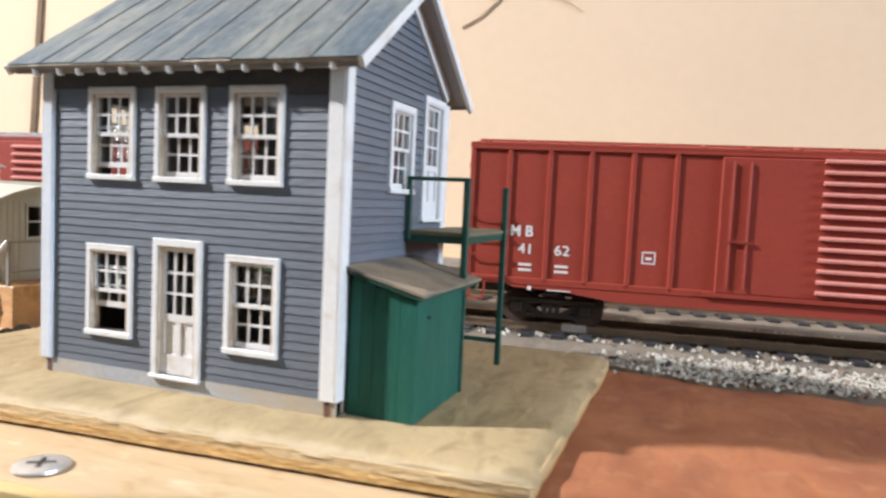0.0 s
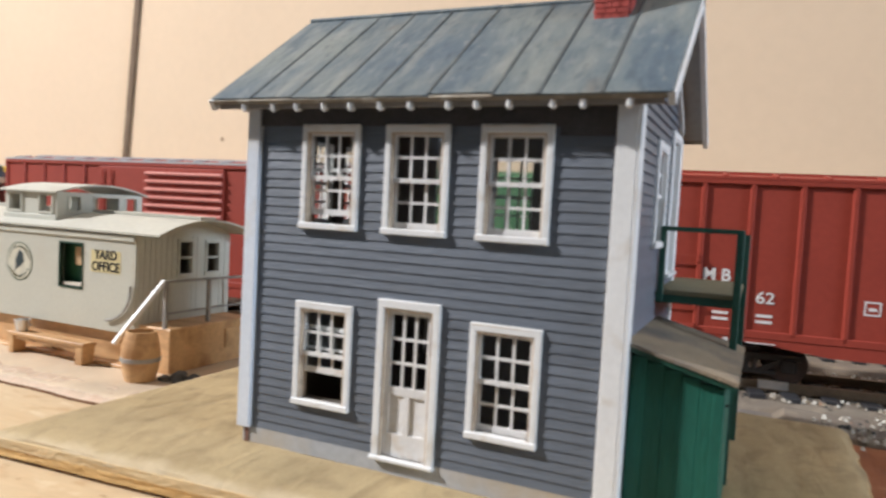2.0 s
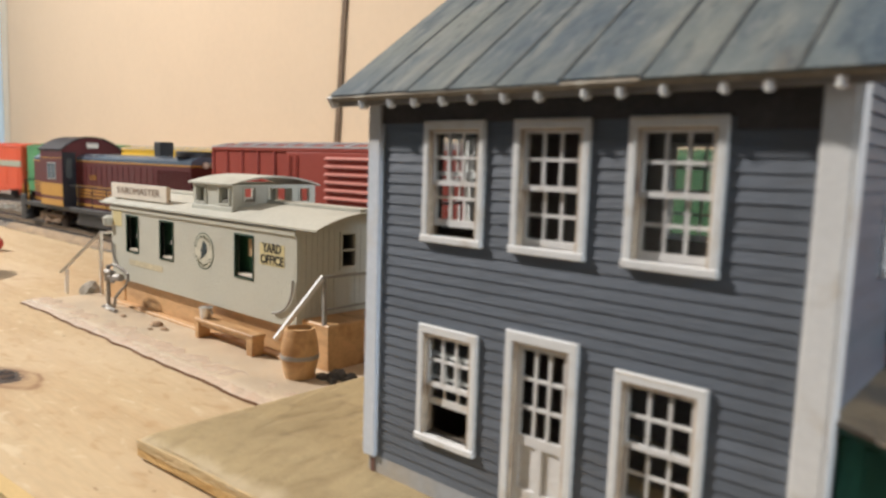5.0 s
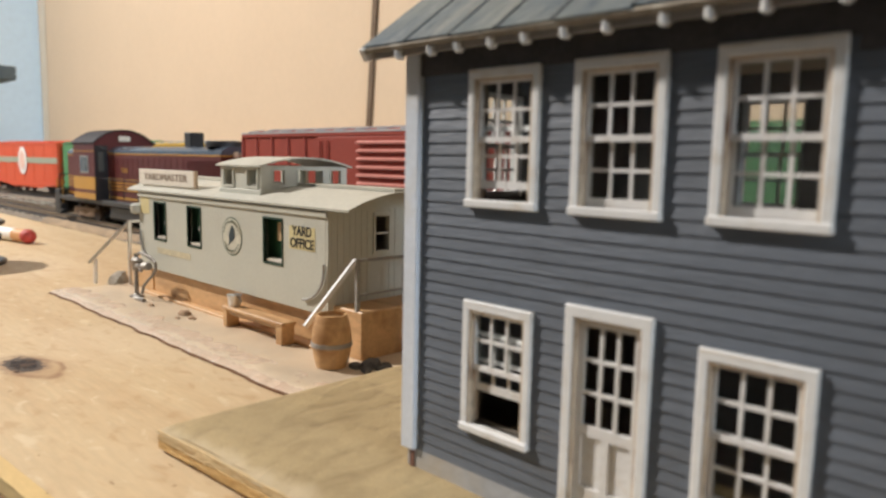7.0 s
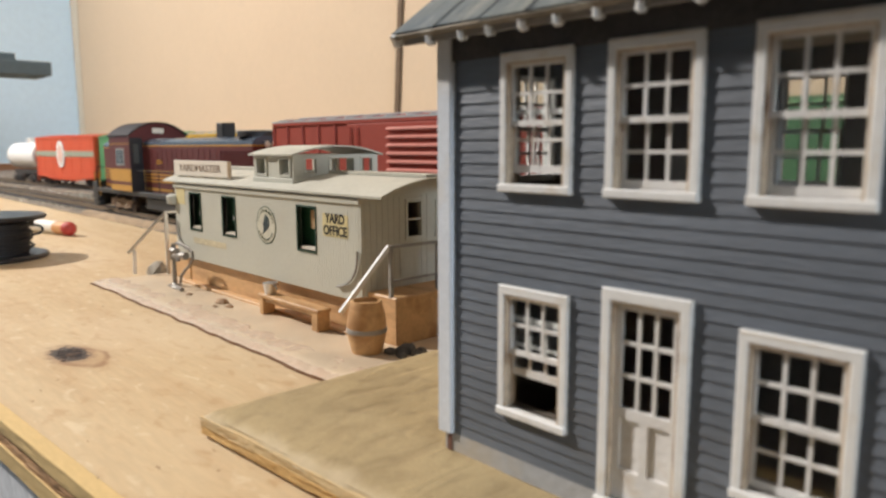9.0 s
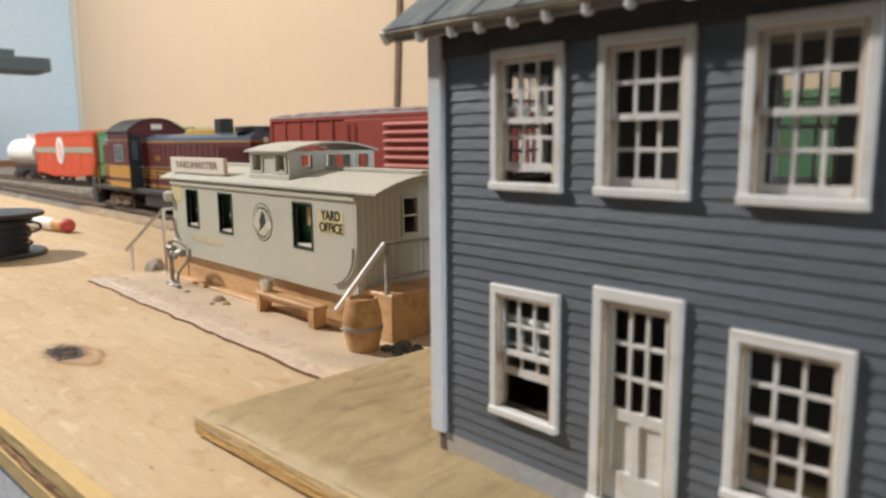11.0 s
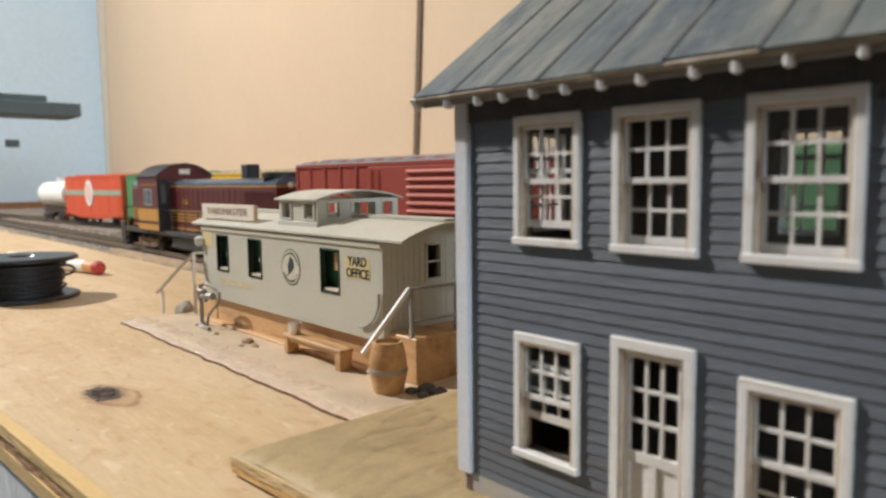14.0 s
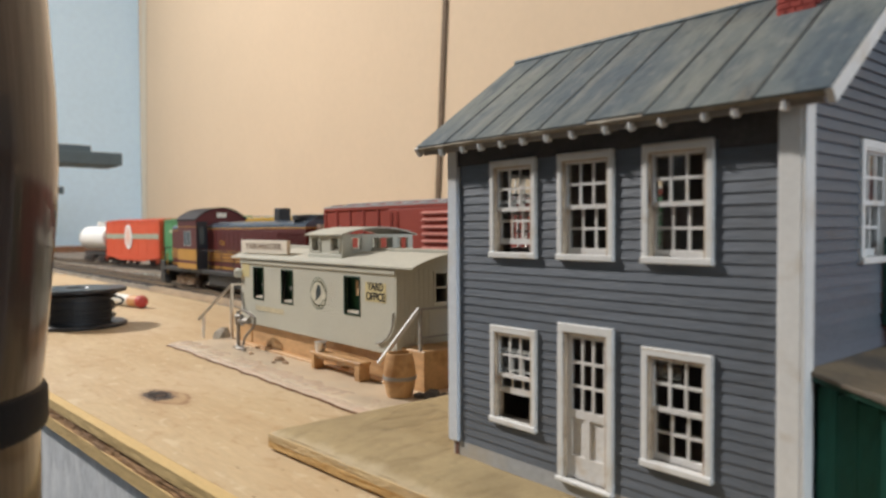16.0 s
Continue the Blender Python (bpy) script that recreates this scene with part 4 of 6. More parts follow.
def house_door(at, w, h, turn):
    """A white door with nine lights over two sunk panels, in a casing."""
    bm = bmesh.new()
    c = 0.12
    surround(bm, w, h, c, 0.0, -0.08, 0.1)
    frame_ob = part("door_frame", bm, WHITE, HOUSE)
    frame_ob.matrix_basis = pose(at[0] * U, at[1] * U, at[2] * U, 0, 0, turn)
    bm = bmesh.new()
    block(bm, -w / 2 - c - 0.015, w / 2 + c + 0.015, -0.13, 0.1, -0.06, 0.0, 0.01)
    part("threshold", bm, WHITE, frame_ob)
    jambs(frame_ob, w, h, WHITE if turn else RAWEDGE)
    bm = bmesh.new()
    zt = h * 0.46
    st = 0.11
    block(bm, -w / 2, -w / 2 + st, 0.02, 0.09, 0, h)
    block(bm, w / 2 - st, w / 2, 0.02, 0.09, 0, h)
    block(bm, -w / 2 + st, w / 2 - st, 0.02, 0.09, 0, 0.38)
    block(bm, -w / 2 + st, w / 2 - st, 0.02, 0.09, zt - 0.1, zt + 0.03)
    block(bm, -w / 2 + st, w / 2 - st, 0.02, 0.09, h - 0.1, h)
    block(bm, -0.05, 0.05, 0.02, 0.09, 0.38, zt - 0.1)
    block(bm, -w / 2 + st, w / 2 - st, 0.06, 0.08, 0.38, zt - 0.1)
    iw, ih = w - 2 * st, h - 0.1 - zt - 0.03
    for k in (1, 2):
        x = -iw / 2 + iw * k / 3
        block(bm, x - 0.022, x + 0.022, 0.03, 0.08, zt + 0.03, h - 0.1)
        z = zt + 0.03 + ih * k / 3
        block(bm, -iw / 2, iw / 2, 0.028, 0.082, z - 0.022, z + 0.022)
    part("door_leaf", bm, SASHWHITE, frame_ob)
    me_key = ("door", round(iw, 3), round(ih, 3))
    if me_key not in PANES:
        bm = bmesh.new()
        block(bm, -iw / 6 + 0.01, iw / 6 - 0.01, -0.004, 0.004, -ih / 6 + 0.01, ih / 6 - 0.01)
        PANES[me_key] = mesh_from("pane", bm, GLASS)
    for c2 in range(3):
        for r in range(3):
            ob = piece("pane", PANES[me_key], frame_ob, (-iw / 2 + iw * (c2 + 0.5) / 3, 0.055, zt + 0.03 + ih * (r + 0.5) / 3))
            ob.visible_shadow = False
    return frame_ob


house_door((lx(-8.95), ly(Y0), lz(0.8)), 0.86, 2.4, 0)
house_door((lx(X1), ly(14.46), lz(3.86)), 0.98, 2.46, 90)

# corner boards
boxes("corner_board", WHITE, HOUSE, (lx(X1 - 0.28), lx(X1 + 0.012), ly(Y0 - 0.09), ly(Y0 + 0.06), lz(0.79), lz(6.42)), chamfer=0.012)
boxes("corner_board", WHITE, HOUSE, (lx(X1 + 0.012), lx(X1 + 0.066), ly(Y0 - 0.086), ly(Y0 + 0.17), lz(0.79), lz(6.42)), chamfer=0.012)
boxes("corner_board", BOUNCEWHITE, HOUSE, (lx(X0 - 0.05), lx(X0 + 0.21), ly(Y0 - 0.09), ly(Y0 + 0.06), lz(0.79), lz(6.42)), chamfer=0.012)
boxes("corner_board", WHITE, HOUSE, (lx(X1 - 0.1), lx(X1 + 0.07), ly(Y1 - 0.2), ly(Y1 + 0.07), lz(0.79), lz(6.42)), chamfer=0.012)
boxes("corner_board", WHITE, HOUSE, (lx(X0 - 0.07), lx(X0 + 0.1), ly(Y1 - 0.2), ly(Y1 + 0.07), lz(0.79), lz(6.42)), chamfer=0.012)

# roof: two decks, metal panels with standing seams, rafter tails, rake boards
RX0, RX1 = -12.78, -5.15
MIDY = 12.87
RUN = MIDY - 10.12
PITCH = math.atan2(RIDGE - EAVE, RUN)


def slope_pt(s, side, lift):
    """A point s of the way from eave to ridge, lifted off the deck."""
    y = 10.12 + RUN * s if side < 0 else 2 * MIDY - 10.12 - RUN * s
    z = EAVE + (RIDGE - EAVE) * s
    n = (-math.sin(PITCH) * (1 if side < 0 else -1), math.cos(PITCH))
    return ly(y + n[0] * lift), lz(z + n[1] * lift)


for side in (-1, 1):
    bm = bmesh.new()
    prism(bm, [slope_pt(0, side, -0.06), slope_pt(1, side, -0.06), slope_pt(1, side, 0.0), slope_pt(0, side, 0.0)], lx(RX0), lx(RX1))
    deck = part("roof_deck", bm, SOFFIT, HOUSE)
    rnd = random.Random(20 + side)
    seams = (RX0, -11.93, -11.12, -10.36, -9.57, -8.64, -7.61, -6.92, -6.05, RX1)
    for k, (a, b) in enumerate(zip(seams, seams[1:])):
        s0 = -0.02 + rnd.uniform(-0.016, 0.014)
        bm = bmesh.new()
        prism(bm, [slope_pt(s0, side, 0.003), slope_pt(1.0, side, 0.003), slope_pt(1.0, side, 0.03), slope_pt(s0, side, 0.03)], lx(a), lx(b))
        part("roof_panel", bm, ROOF, deck)
        if k:
            bm = bmesh.new()             # narrow raised seam, darker than the panels
            prism(bm, [slope_pt(s0, side, 0.03), slope_pt(1.0, side, 0.03), slope_pt(1.0, side, 0.046), slope_pt(s0, side, 0.044)], lx(a - 0.022), lx(a + 0.022))
            part("seam", bm, SEAM, deck)
    bm = bmesh.new()
    prism(bm, [slope_pt(-0.028, side, -0.07), slope_pt(-0.005, side, -0.07), slope_pt(-0.005, side, 0.0), slope_pt(-0.028, side, 0.0)], lx(RX0), lx(RX1))
    part("eave_edge", bm, ROOFEDGE, HOUSE)
    for x in (RX0 - 0.03, RX1 - 0.06):
        bm = bmesh.new()
        prism(bm, [slope_pt(-0.03, side, -0.17), slope_pt(1.0, side, -0.17), slope_pt(1.0, side, 0.012), slope_pt(-0.03, side, 0.012)], lx(x), lx(x + 0.09))
        part("rake_board", bm, WHITE, HOUSE)
    bm = bmesh.new()
    prism(bm, [slope_pt(0.12, side, -0.34), slope_pt(0.985, side, -0.34), slope_pt(0.985, side, -0.07), slope_pt(0.12, side, -0.07)], lx(X1 + 0.02), lx(X1 + 0.09))
    part("gable_trim", bm, WHITE, HOUSE)
bm = bmesh.new()
rod(bm, (lx(RX0), ly(MIDY), lz(RIDGE + 0.03)), (lx(RX1), ly(MIDY), lz(RIDGE + 0.03)), 0.06, 8)
part("ridge_cap", bm, ROOF, HOUSE)
bm = bmesh.new()
block(bm, -0.045, 0.045, -0.03, 0.15, -0.1, 0.06, 0.036)
TAIL = mesh_from("rafter_tail", bm, WHITE)
rnd = random.Random(8)
for x in (-12.1, -11.5, -11.03, -10.5, -10.0, -9.47, -8.95, -8.32, -7.87, -7.37, -6.74, -6.32, -5.7):
    ob = piece("rafter_tail", TAIL, HOUSE, (lx(x), ly(10.1), lz(6.365)))
    ob.rotation_euler = (PITCH * 0.25, 0, rnd.uniform(-0.04, 0.04))
boxes("eave_board", SOFFIT, HOUSE, (lx(RX0 + 0.12), lx(RX1 - 0.12), ly(10.16), ly(10.22), lz(6.33), lz(6.45)))
# the eave's shade is put into these near-black boards, with some stain
boxes("frieze", paint("frieze_stain_and_eave_shade", (0.075, 0.068, 0.064), 0.9, 0.3), HOUSE, (lx(X0 + 0.2), lx(X1 - 0.28), ly(Y0 - 0.045), ly(Y0 + 0.0), lz(6.08), lz(6.48)))
boxes("frieze", paint("frieze_stain_and_eave_shade", (0.075, 0.068, 0.064), 0.9, 0.3), HOUSE, (lx(-6.7), lx(X1 - 0.28), ly(Y0 - 0.04), ly(Y0 + 0.0), lz(5.95), lz(6.08)))

# chimney of single bricks
CH = boxes("chimney", MORTAR, HOUSE, (lx(-6.73), lx(-6.2), ly(12.2), ly(12.72), lz(7.6), lz(9.05)))
bm = bmesh.new()
block(bm, -0.085, 0.085, -0.02, 0.02, -0.042, 0.042, 0.008)
BRK = mesh_from("brick", bm, BRICK)
for r in range(14):
    z = 7.78 + r * 0.092
    for k in range(4 if r % 2 else 3):
        off = -0.265 + (k * 0.177 if r % 2 else 0.0885 + k * 0.177)
        if -0.2 < off < 0.2:
            for y, t in ((12.19, 0), (12.73, 0)):
                piece("brick", BRK, CH, (lx(-6.465 + off), ly(y), lz(z)))
            for x in (-6.74, -6.19):
                ob = piece("brick", BRK, CH, (lx(x), ly(12.46 + off), lz(z)))
                ob.rotation_euler = (0, 0, math.pi / 2)
        elif off >= 0.2:
            piece("brick", BRK, CH, (lx(-6.465 + 0.19), ly(12.19), lz(z)))
        else:
            piece("brick", BRK, CH, (lx(-6.465 - 0.19), ly(12.19), lz(z)))
boxes("chimney_cap", BRICK, HOUSE, (lx(-6.8), lx(-6.13), ly(12.13), ly(12.79), lz(9.05), lz(9.16)), chamfer=0.01)

# ---- lean-to shed on the gable side ----
SHED = thing("lean_to_shed", (-4.95, 12.0, 0.52), "dark green board lean-to shed with a tar-paper roof against the house", "shed")


def slab_roof(bm, x0, x1, y0, y1, za, zb, thick):
    vs = [bm.verts.new(p) for p in ((x0, y0, za), (x1, y0, zb), (x1, y1, zb), (x0, y1, za), (x0, y0, za - thick), (x1, y0, zb - thick), (x1, y1, zb - thick), (x0, y1, za - thick))]
    for f in ((0, 1, 2, 3), (7, 6, 5, 4), (0, 4, 5, 1), (1, 5, 6, 2), (2, 6, 7, 3), (3, 7, 4, 0)):
        bm.faces.new([vs[i] for i in f])


bm = bmesh.new()
prism(bm, [(-0.58, 0), (0.62, 0), (0.62, 2.12), (-0.58, 2.46)], -1.2, 1.1, "y")
part("body", bm, GREENTRIM, SHED)
for k in range(5):                      # front boards
    x0 = -0.6 + k * 0.235
    h = 2.44 - 0.285 * (x0 + 0.6)
    boxes("board", GREEN, SHED, (x0 + 0.001, x0 + 0.234, -1.235, -1.2, 0.0, h - 0.06), chamfer=0.006)
boxes("board", GREEN, SHED, (0.52, 0.66, -1.26, -1.2, 0.0, 2.08), chamfer=0.006)
for k in range(7):                      # side boards
    y0 = -1.2 + k * 0.335
    boxes("board", GREEN, SHED, (0.62, 0.66, y0 + 0.001, y0 + 0.334, 0.0, 2.1), chamfer=0.005)
boxes("board", GREENTRIM, SHED, (0.64, 0.7, 1.06, 1.16, 0.0, 2.1), chamfer=0.006)
bm = bmesh.new()
slab_roof(bm, -0.66, 0.82, -1.42, 1.75, 2.6, 2.22, 0.05)
part("roof", bm, SHEDROOF, SHED)
bm = bmesh.new()
slab_roof(bm, -0.66, 0.78, -1.38, 1.7, 2.548, 2.168, 0.07)
part("roof_edge", bm, GREENTRIM, SHED)
bm = bmesh.new()
rod(bm, (0.66, -0.75, 1.75), (0.7, -0.75, 1.75), 0.025, 8)
part("latch_hole", bm, BLACK, SHED)

# ---- outside landing at the upper door ----
LAND = thing("stair_landing", (-4.95, 14.6, 0.52), "green timber landing with posts and a handrail at the upper door", "landing")
boxes("deck", DECK, LAND, (-0.66, 0.68, -1.52, 1.65, 3.06, 3.14), chamfer=0.01)
boxes("deck_frame", GREENTRIM, LAND, (-0.64, 0.64, -1.5, -1.4, 2.92, 3.06), (0.56, 0.66, -1.4, 1.6, 2.92, 3.06), (-0.64, 0.64, 1.5, 1.6, 2.92, 3.06))
boxes("post", GREENTRIM, LAND, (0.58, 0.7, -1.56, -1.44, 2.2, 4.18), chamfer=0.01)
boxes("post", GREENTRIM, LAND, (0.62, 0.74, 1.16, 1.28, 0.0, 4.12), chamfer=0.01)
boxes("post", GREENTRIM, LAND, (-0.62, -0.52, -1.55, -1.45, 2.95, 4.18), chamfer=0.01)
boxes("handrail", GREENTRIM, LAND, (-0.62, 0.7, -1.55, -1.45, 4.14, 4.22), chamfer=0.01)
boxes("brace", GREENTRIM, LAND, (-0.4, 0.62, 1.19, 1.26, 0.5, 0.6))

# ---- yard office: a caboose body on a timber base ----
CABGREY = paint("pale_grey_plastic", (0.53, 0.53, 0.455), 0.6, 0.06, 0.7, 10, 0.15, stain=(0.51, 0.49, 0.41), stain_at=0.7)
CABROOF = paint("pale_grey_roof_plastic", (0.49, 0.48, 0.41), 0.6, 0.1, 0.7, 8, 0.2, stain=(0.38, 0.36, 0.30), stain_at=0.66)
TANWOOD = paint("orange_tan_plastic_wood", (0.60, 0.37, 0.175), 0.5, 0.2, 0.9, 7, 0.25, stretch=(0.5, 1.5, 1.5), stain=(0.36, 0.19, 0.075), stain_at=0.62, stain_scale=1.3)
DARKGREEN = paint("dark_green_window_paint", (0.016, 0.05, 0.028), 0.6, 0.2)
YELLOWDECAL = paint("pale_yellow_decal", (0.62, 0.54, 0.28), 0.6, 0.12, 2, 9, 0.05)
INK = plain("black_ink", (0.012, 0.012, 0.012), 0.6)
SIGNWHITE = paint("aged_white_card", (0.72, 0.66, 0.56), 0.7, 0.08, 1.5, 9, 0.1)
DECALGREEN = plain("dark_green_ink", (0.03, 0.075, 0.045), 0.6)
MAPBLUE = plain("deep_blue_ink", (0.014, 0.03, 0.034), 0.6)

SLAB = thing("plaster_slab", (-24.5, 15.0, 0.0), "grey plaster slab with a glossy reddish edge around the yard office", "slab")


def slab_mesh():
    bm = bmesh.new()
    x0, x1, y0, y1 = -7.6, 8.15, -3.25, 3.2
    nx, ny = 56, 26
    rows = []
    for i in range(nx + 1):
        row = []
        for j in range(ny + 1):
            x, y = x0 + (x1 - x0) * i / nx, y0 + (y1 - y0) * j / ny
            d = min(i, j, nx - i, ny - j)
            if d == 0:
                y += 0.14 * noise.noise((x * 0.9, y, 2))
                x += 0.2 * noise.noise((x, y * 0.9, 6))
            z = 0.13 + 0.025 * noise.noise((x * 1.3, y * 1.3, 3)) if d else 0.004
            row.append(bm.verts.new((x, y, z)))
        rows.append(row)
    for i in range(nx):
        for j in range(ny):
            bm.faces.new((rows[i][j], rows[i + 1][j], rows[i + 1][j + 1], rows[i][j + 1]))
    part("slab_top", bm, SLABM, SLAB, smooth=True)
    bm = bmesh.new()                     # glossy bead along the front edge
    cols = []
    for i in range(nx * 4 + 1):
        x = x0 + (x1 - x0) * i / (nx * 4)
        y = y0 + 0.14 * noise.noise((x * 0.9, y0, 2))
        w = 0.85 + 0.3 * noise.noise((x * 1.6, 3, 1))
        col = [bm.verts.new((x, y - 0.06, 0.003))]
        for k in range(8):
            u = k / 7
            lump = 0.014 * noise.noise((x * 3, u * 2.5, 1)) + 0.018 * noise.noise((x * 8, u * 6, 4)) if 0 < k < 7 else 0
            col.append(bm.verts.new((x, y - 0.06 + (w + 0.06) * u ** 1.5, 0.03 + 0.108 * math.sin(min(1, u * 1.2) * math.pi / 2) + lump)))
        cols.append(col + [bm.verts.new((x, y + w + 0.02, 0.05))])
    for a, b in zip(cols, cols[1:]):
        for k in range(9):
            bm.faces.new((a[k], b[k], b[k + 1], a[k + 1]))
    part("slab_edge", bm, SLABEDGE, SLAB, smooth=True)
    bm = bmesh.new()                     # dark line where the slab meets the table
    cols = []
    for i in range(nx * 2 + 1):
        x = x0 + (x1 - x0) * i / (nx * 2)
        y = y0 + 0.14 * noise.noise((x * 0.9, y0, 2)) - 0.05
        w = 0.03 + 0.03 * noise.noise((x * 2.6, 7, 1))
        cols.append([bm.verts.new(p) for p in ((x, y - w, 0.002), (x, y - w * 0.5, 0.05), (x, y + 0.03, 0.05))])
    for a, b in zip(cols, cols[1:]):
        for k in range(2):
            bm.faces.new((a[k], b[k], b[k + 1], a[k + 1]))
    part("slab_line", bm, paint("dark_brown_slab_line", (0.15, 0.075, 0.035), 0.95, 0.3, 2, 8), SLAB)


slab_mesh()

OFX, OFY = -24.4, 15.82
OFFICE = thing("yard_office", (OFX, OFY, 0.12), "pale grey caboose body serving as yard office on tan base", "yard office")


def ox(x):
    return x - OFX


def oy(y):
    return y - OFY


def oz(z):
    return z - 0.12


OX0, OX1, OY0, OY1 = -29.9, -18.9, 14.05, 17.6
OWIN = [(-28.66, -27.82, 2.14, 3.36), (-26.24, -25.40, 2.14, 3.35), (-21.78, -20.90, 2.13, 3.32)]
bm = bmesh.new()
cuts = [OX0] + [v for w in OWIN for v in w[:2]] + [OX1]
for k, (a, b) in enumerate(zip(cuts, cuts[1:])):
    if k % 2 == 0:
        block(bm, ox(a), ox(b), oy(OY0), oy(OY0 + 0.12), oz(1.06), oz(3.7))
    else:
        w = OWIN[k // 2]
        block(bm, ox(a), ox(b), oy(OY0), oy(OY0 + 0.12), oz(1.06), oz(w[2]))
        block(bm, ox(a), ox(b), oy(OY0), oy(OY0 + 0.12), oz(w[3]), oz(3.7))
part("side_wall", bm, CABGREY, OFFICE)
# fine upright board joints on the side: raised boards
BOARDW = 0.11
bm = bmesh.new()
x = OX0 + 0.02
while x < OX1 - 0.1:
    spans = [(1.07, 3.69)]
    for w in OWIN:
        if w[0] - 0.05 < x + BOARDW / 2 < w[1] + 0.05:
            spans = [(1.07, w[2] - 0.05), (w[3] + 0.05, 3.69)]
    for z0, z1 in spans:
        block(bm, ox(x), ox(x + BOARDW - 0.009), oy(OY0 - 0.008), oy(OY0 + 0.004), oz(z0), oz(z1))
    x += BOARDW
tagged(part("side_boarding", bm, CABGREY, OFFICE), kind="stuff")
bm = bmesh.new()
block(bm, ox(OX0), ox(OX1), oy(OY1 - 0.12), oy(OY1), oz(1.06), oz(3.7))
block(bm, ox(OX0), ox(OX0 + 0.12), oy(OY0 + 0.12), oy(OY1 - 0.12), oz(1.06), oz(3.9))
part("rear_wall", bm, CABGREY, OFFICE)


def arch(y, crown=4.17, eave=3.74, half=1.95):
    t = (y - OFY) / half
    return crown - (crown - eave) * t * t


# end wall with two windows
EWIN = [(15.55, 16.02, 2.6, 3.5), (16.62, 17.1, 2.6, 3.45)]
bm = bmesh.new()
cuts = [OY0 + 0.12] + [v for w in EWIN for v in w[:2]] + [OY1 - 0.12]
for k, (a, b) in enumerate(zip(cuts, cuts[1:])):
    if k % 2 == 0:
        block(bm, ox(OX1 - 0.1), ox(OX1), oy(a), oy(b), oz(1.06), oz(3.72))
    else:
        w = EWIN[k // 2]
        block(bm, ox(OX1 - 0.1), ox(OX1), oy(a), oy(b), oz(1.06), oz(w[2]))
        block(bm, ox(OX1 - 0.1), ox(OX1), oy(a), oy(b), oz(w[3]), oz(3.72))
ys = [OY0 + 0.05 + (OY1 - OY0 - 0.1) * k / 12 for k in range(13)]
prism(bm, [(oy(ys[0]), oz(3.66))] + [(oy(v), oz(arch(v) - 0.02)) for v in ys] + [(oy(ys[-1]), oz(3.66))], ox(OX1 - 0.1), ox(OX1 - 0.004))
part("end_wall", bm, CABGREY, OFFICE)
bm = bmesh.new()
y = OY0 + 0.1
while y < OY1 - 0.2:
    if not any(w[0] - 0.14 < y + 0.1 < w[1] + 0.1 for w in EWIN):
        block(bm, ox(OX1), ox(OX1 + 0.014), oy(y), oy(y + 0.17), oz(1.1), oz(3.68))
    y += 0.19
tagged(part("end_boarding", bm, CABGREY, OFFICE), kind="stuff")
for w in EWIN:
    bm = bmesh.new()
    block(bm, ox(OX1), ox(OX1 + 0.05), oy(w[0] - 0.07), oy(w[0]), oz(w[2] - 0.06), oz(w[3] + 0.06))
    block(bm, ox(OX1), ox(OX1 + 0.05), oy(w[1]), oy(w[1] + 0.07), oz(w[2] - 0.06), oz(w[3] + 0.06))
    block(bm, ox(OX1), ox(OX1 + 0.06), oy(w[0] - 0.07), oy(w[1] + 0.07), oz(w[3]), oz(w[3] + 0.08))
    block(bm, ox(OX1), ox(OX1 + 0.07), oy(w[0] - 0.09), oy(w[1] + 0.09), oz(w[2] - 0.08), oz(w[2]))
    block(bm, ox(OX1 - 0.04), ox(OX1 + 0.02), oy(w[0]), oy(w[1]), oz((w[2] + w[3]) / 2 - 0.025), oz((w[2] + w[3]) / 2 + 0.025))
    part("end_window", bm, CABGREY, OFFICE)
boxes("inner_floor", INSIDE, OFFICE, (ox(OX0 + 0.15), ox(OX1 - 0.12), oy(OY0 + 0.14), oy(OY1 - 0.14), oz(1.06), oz(1.2)))
boxes("inner_lining", paint("dark_green_lining", (0.05, 0.17, 0.095), 0.6), OFFICE, (ox(OX0 + 0.15), ox(OX1 - 0.14), oy(14.44), oy(14.54), oz(1.2), oz(3.6)))

for k, w in enumerate(OWIN):
    bm = bmesh.new()
    t = 0.045
    block(bm, ox(w[0] - t), ox(w[0]), oy(OY0 - 0.03), oy(OY0 + 0.11), oz(w[2] - t), oz(w[3] + t))
    block(bm, ox(w[1]), ox(w[1] + t), oy(OY0 - 0.03), oy(OY0 + 0.11), oz(w[2] - t), oz(w[3] + t))
    block(bm, ox(w[0]), ox(w[1]), oy(OY0 - 0.03), oy(OY0 + 0.11), oz(w[3]), oz(w[3] + t))
    block(bm, ox(w[0]), ox(w[1]), oy(OY0 - 0.03), oy(OY0 + 0.11), oz(w[2] - t), oz(w[2]))
    win = part("side_window", bm, DARKGREEN, OFFICE, "dark green framed caboose window")
    boxes("inner_sill", SIGNWHITE, win, (ox(w[0] + 0.03), ox(w[1] - 0.03), oy(OY0 + 0.04), oy(OY0 + 0.3), oz(w[2] + 0.02), oz(w[2] + 0.09)))
    if k == 2:
        boxes("paper_notice", paint("tan_paper", (0.52, 0.36, 0.2), 0.8), win, (ox(w[0] + 0.34), ox(w[1] - 0.08), oy(OY0 + 0.2), oy(OY0 + 0.22), oz(2.72), oz(3.22)))
    if k < 2:
        boxes("inner_shelf", GREYMETAL, win, (ox(w[0] + 0.4), ox(w[1] - 0.02), oy(OY0 + 0.14), oy(OY0 + 0.4), oz(2.62), oz(2.75)))

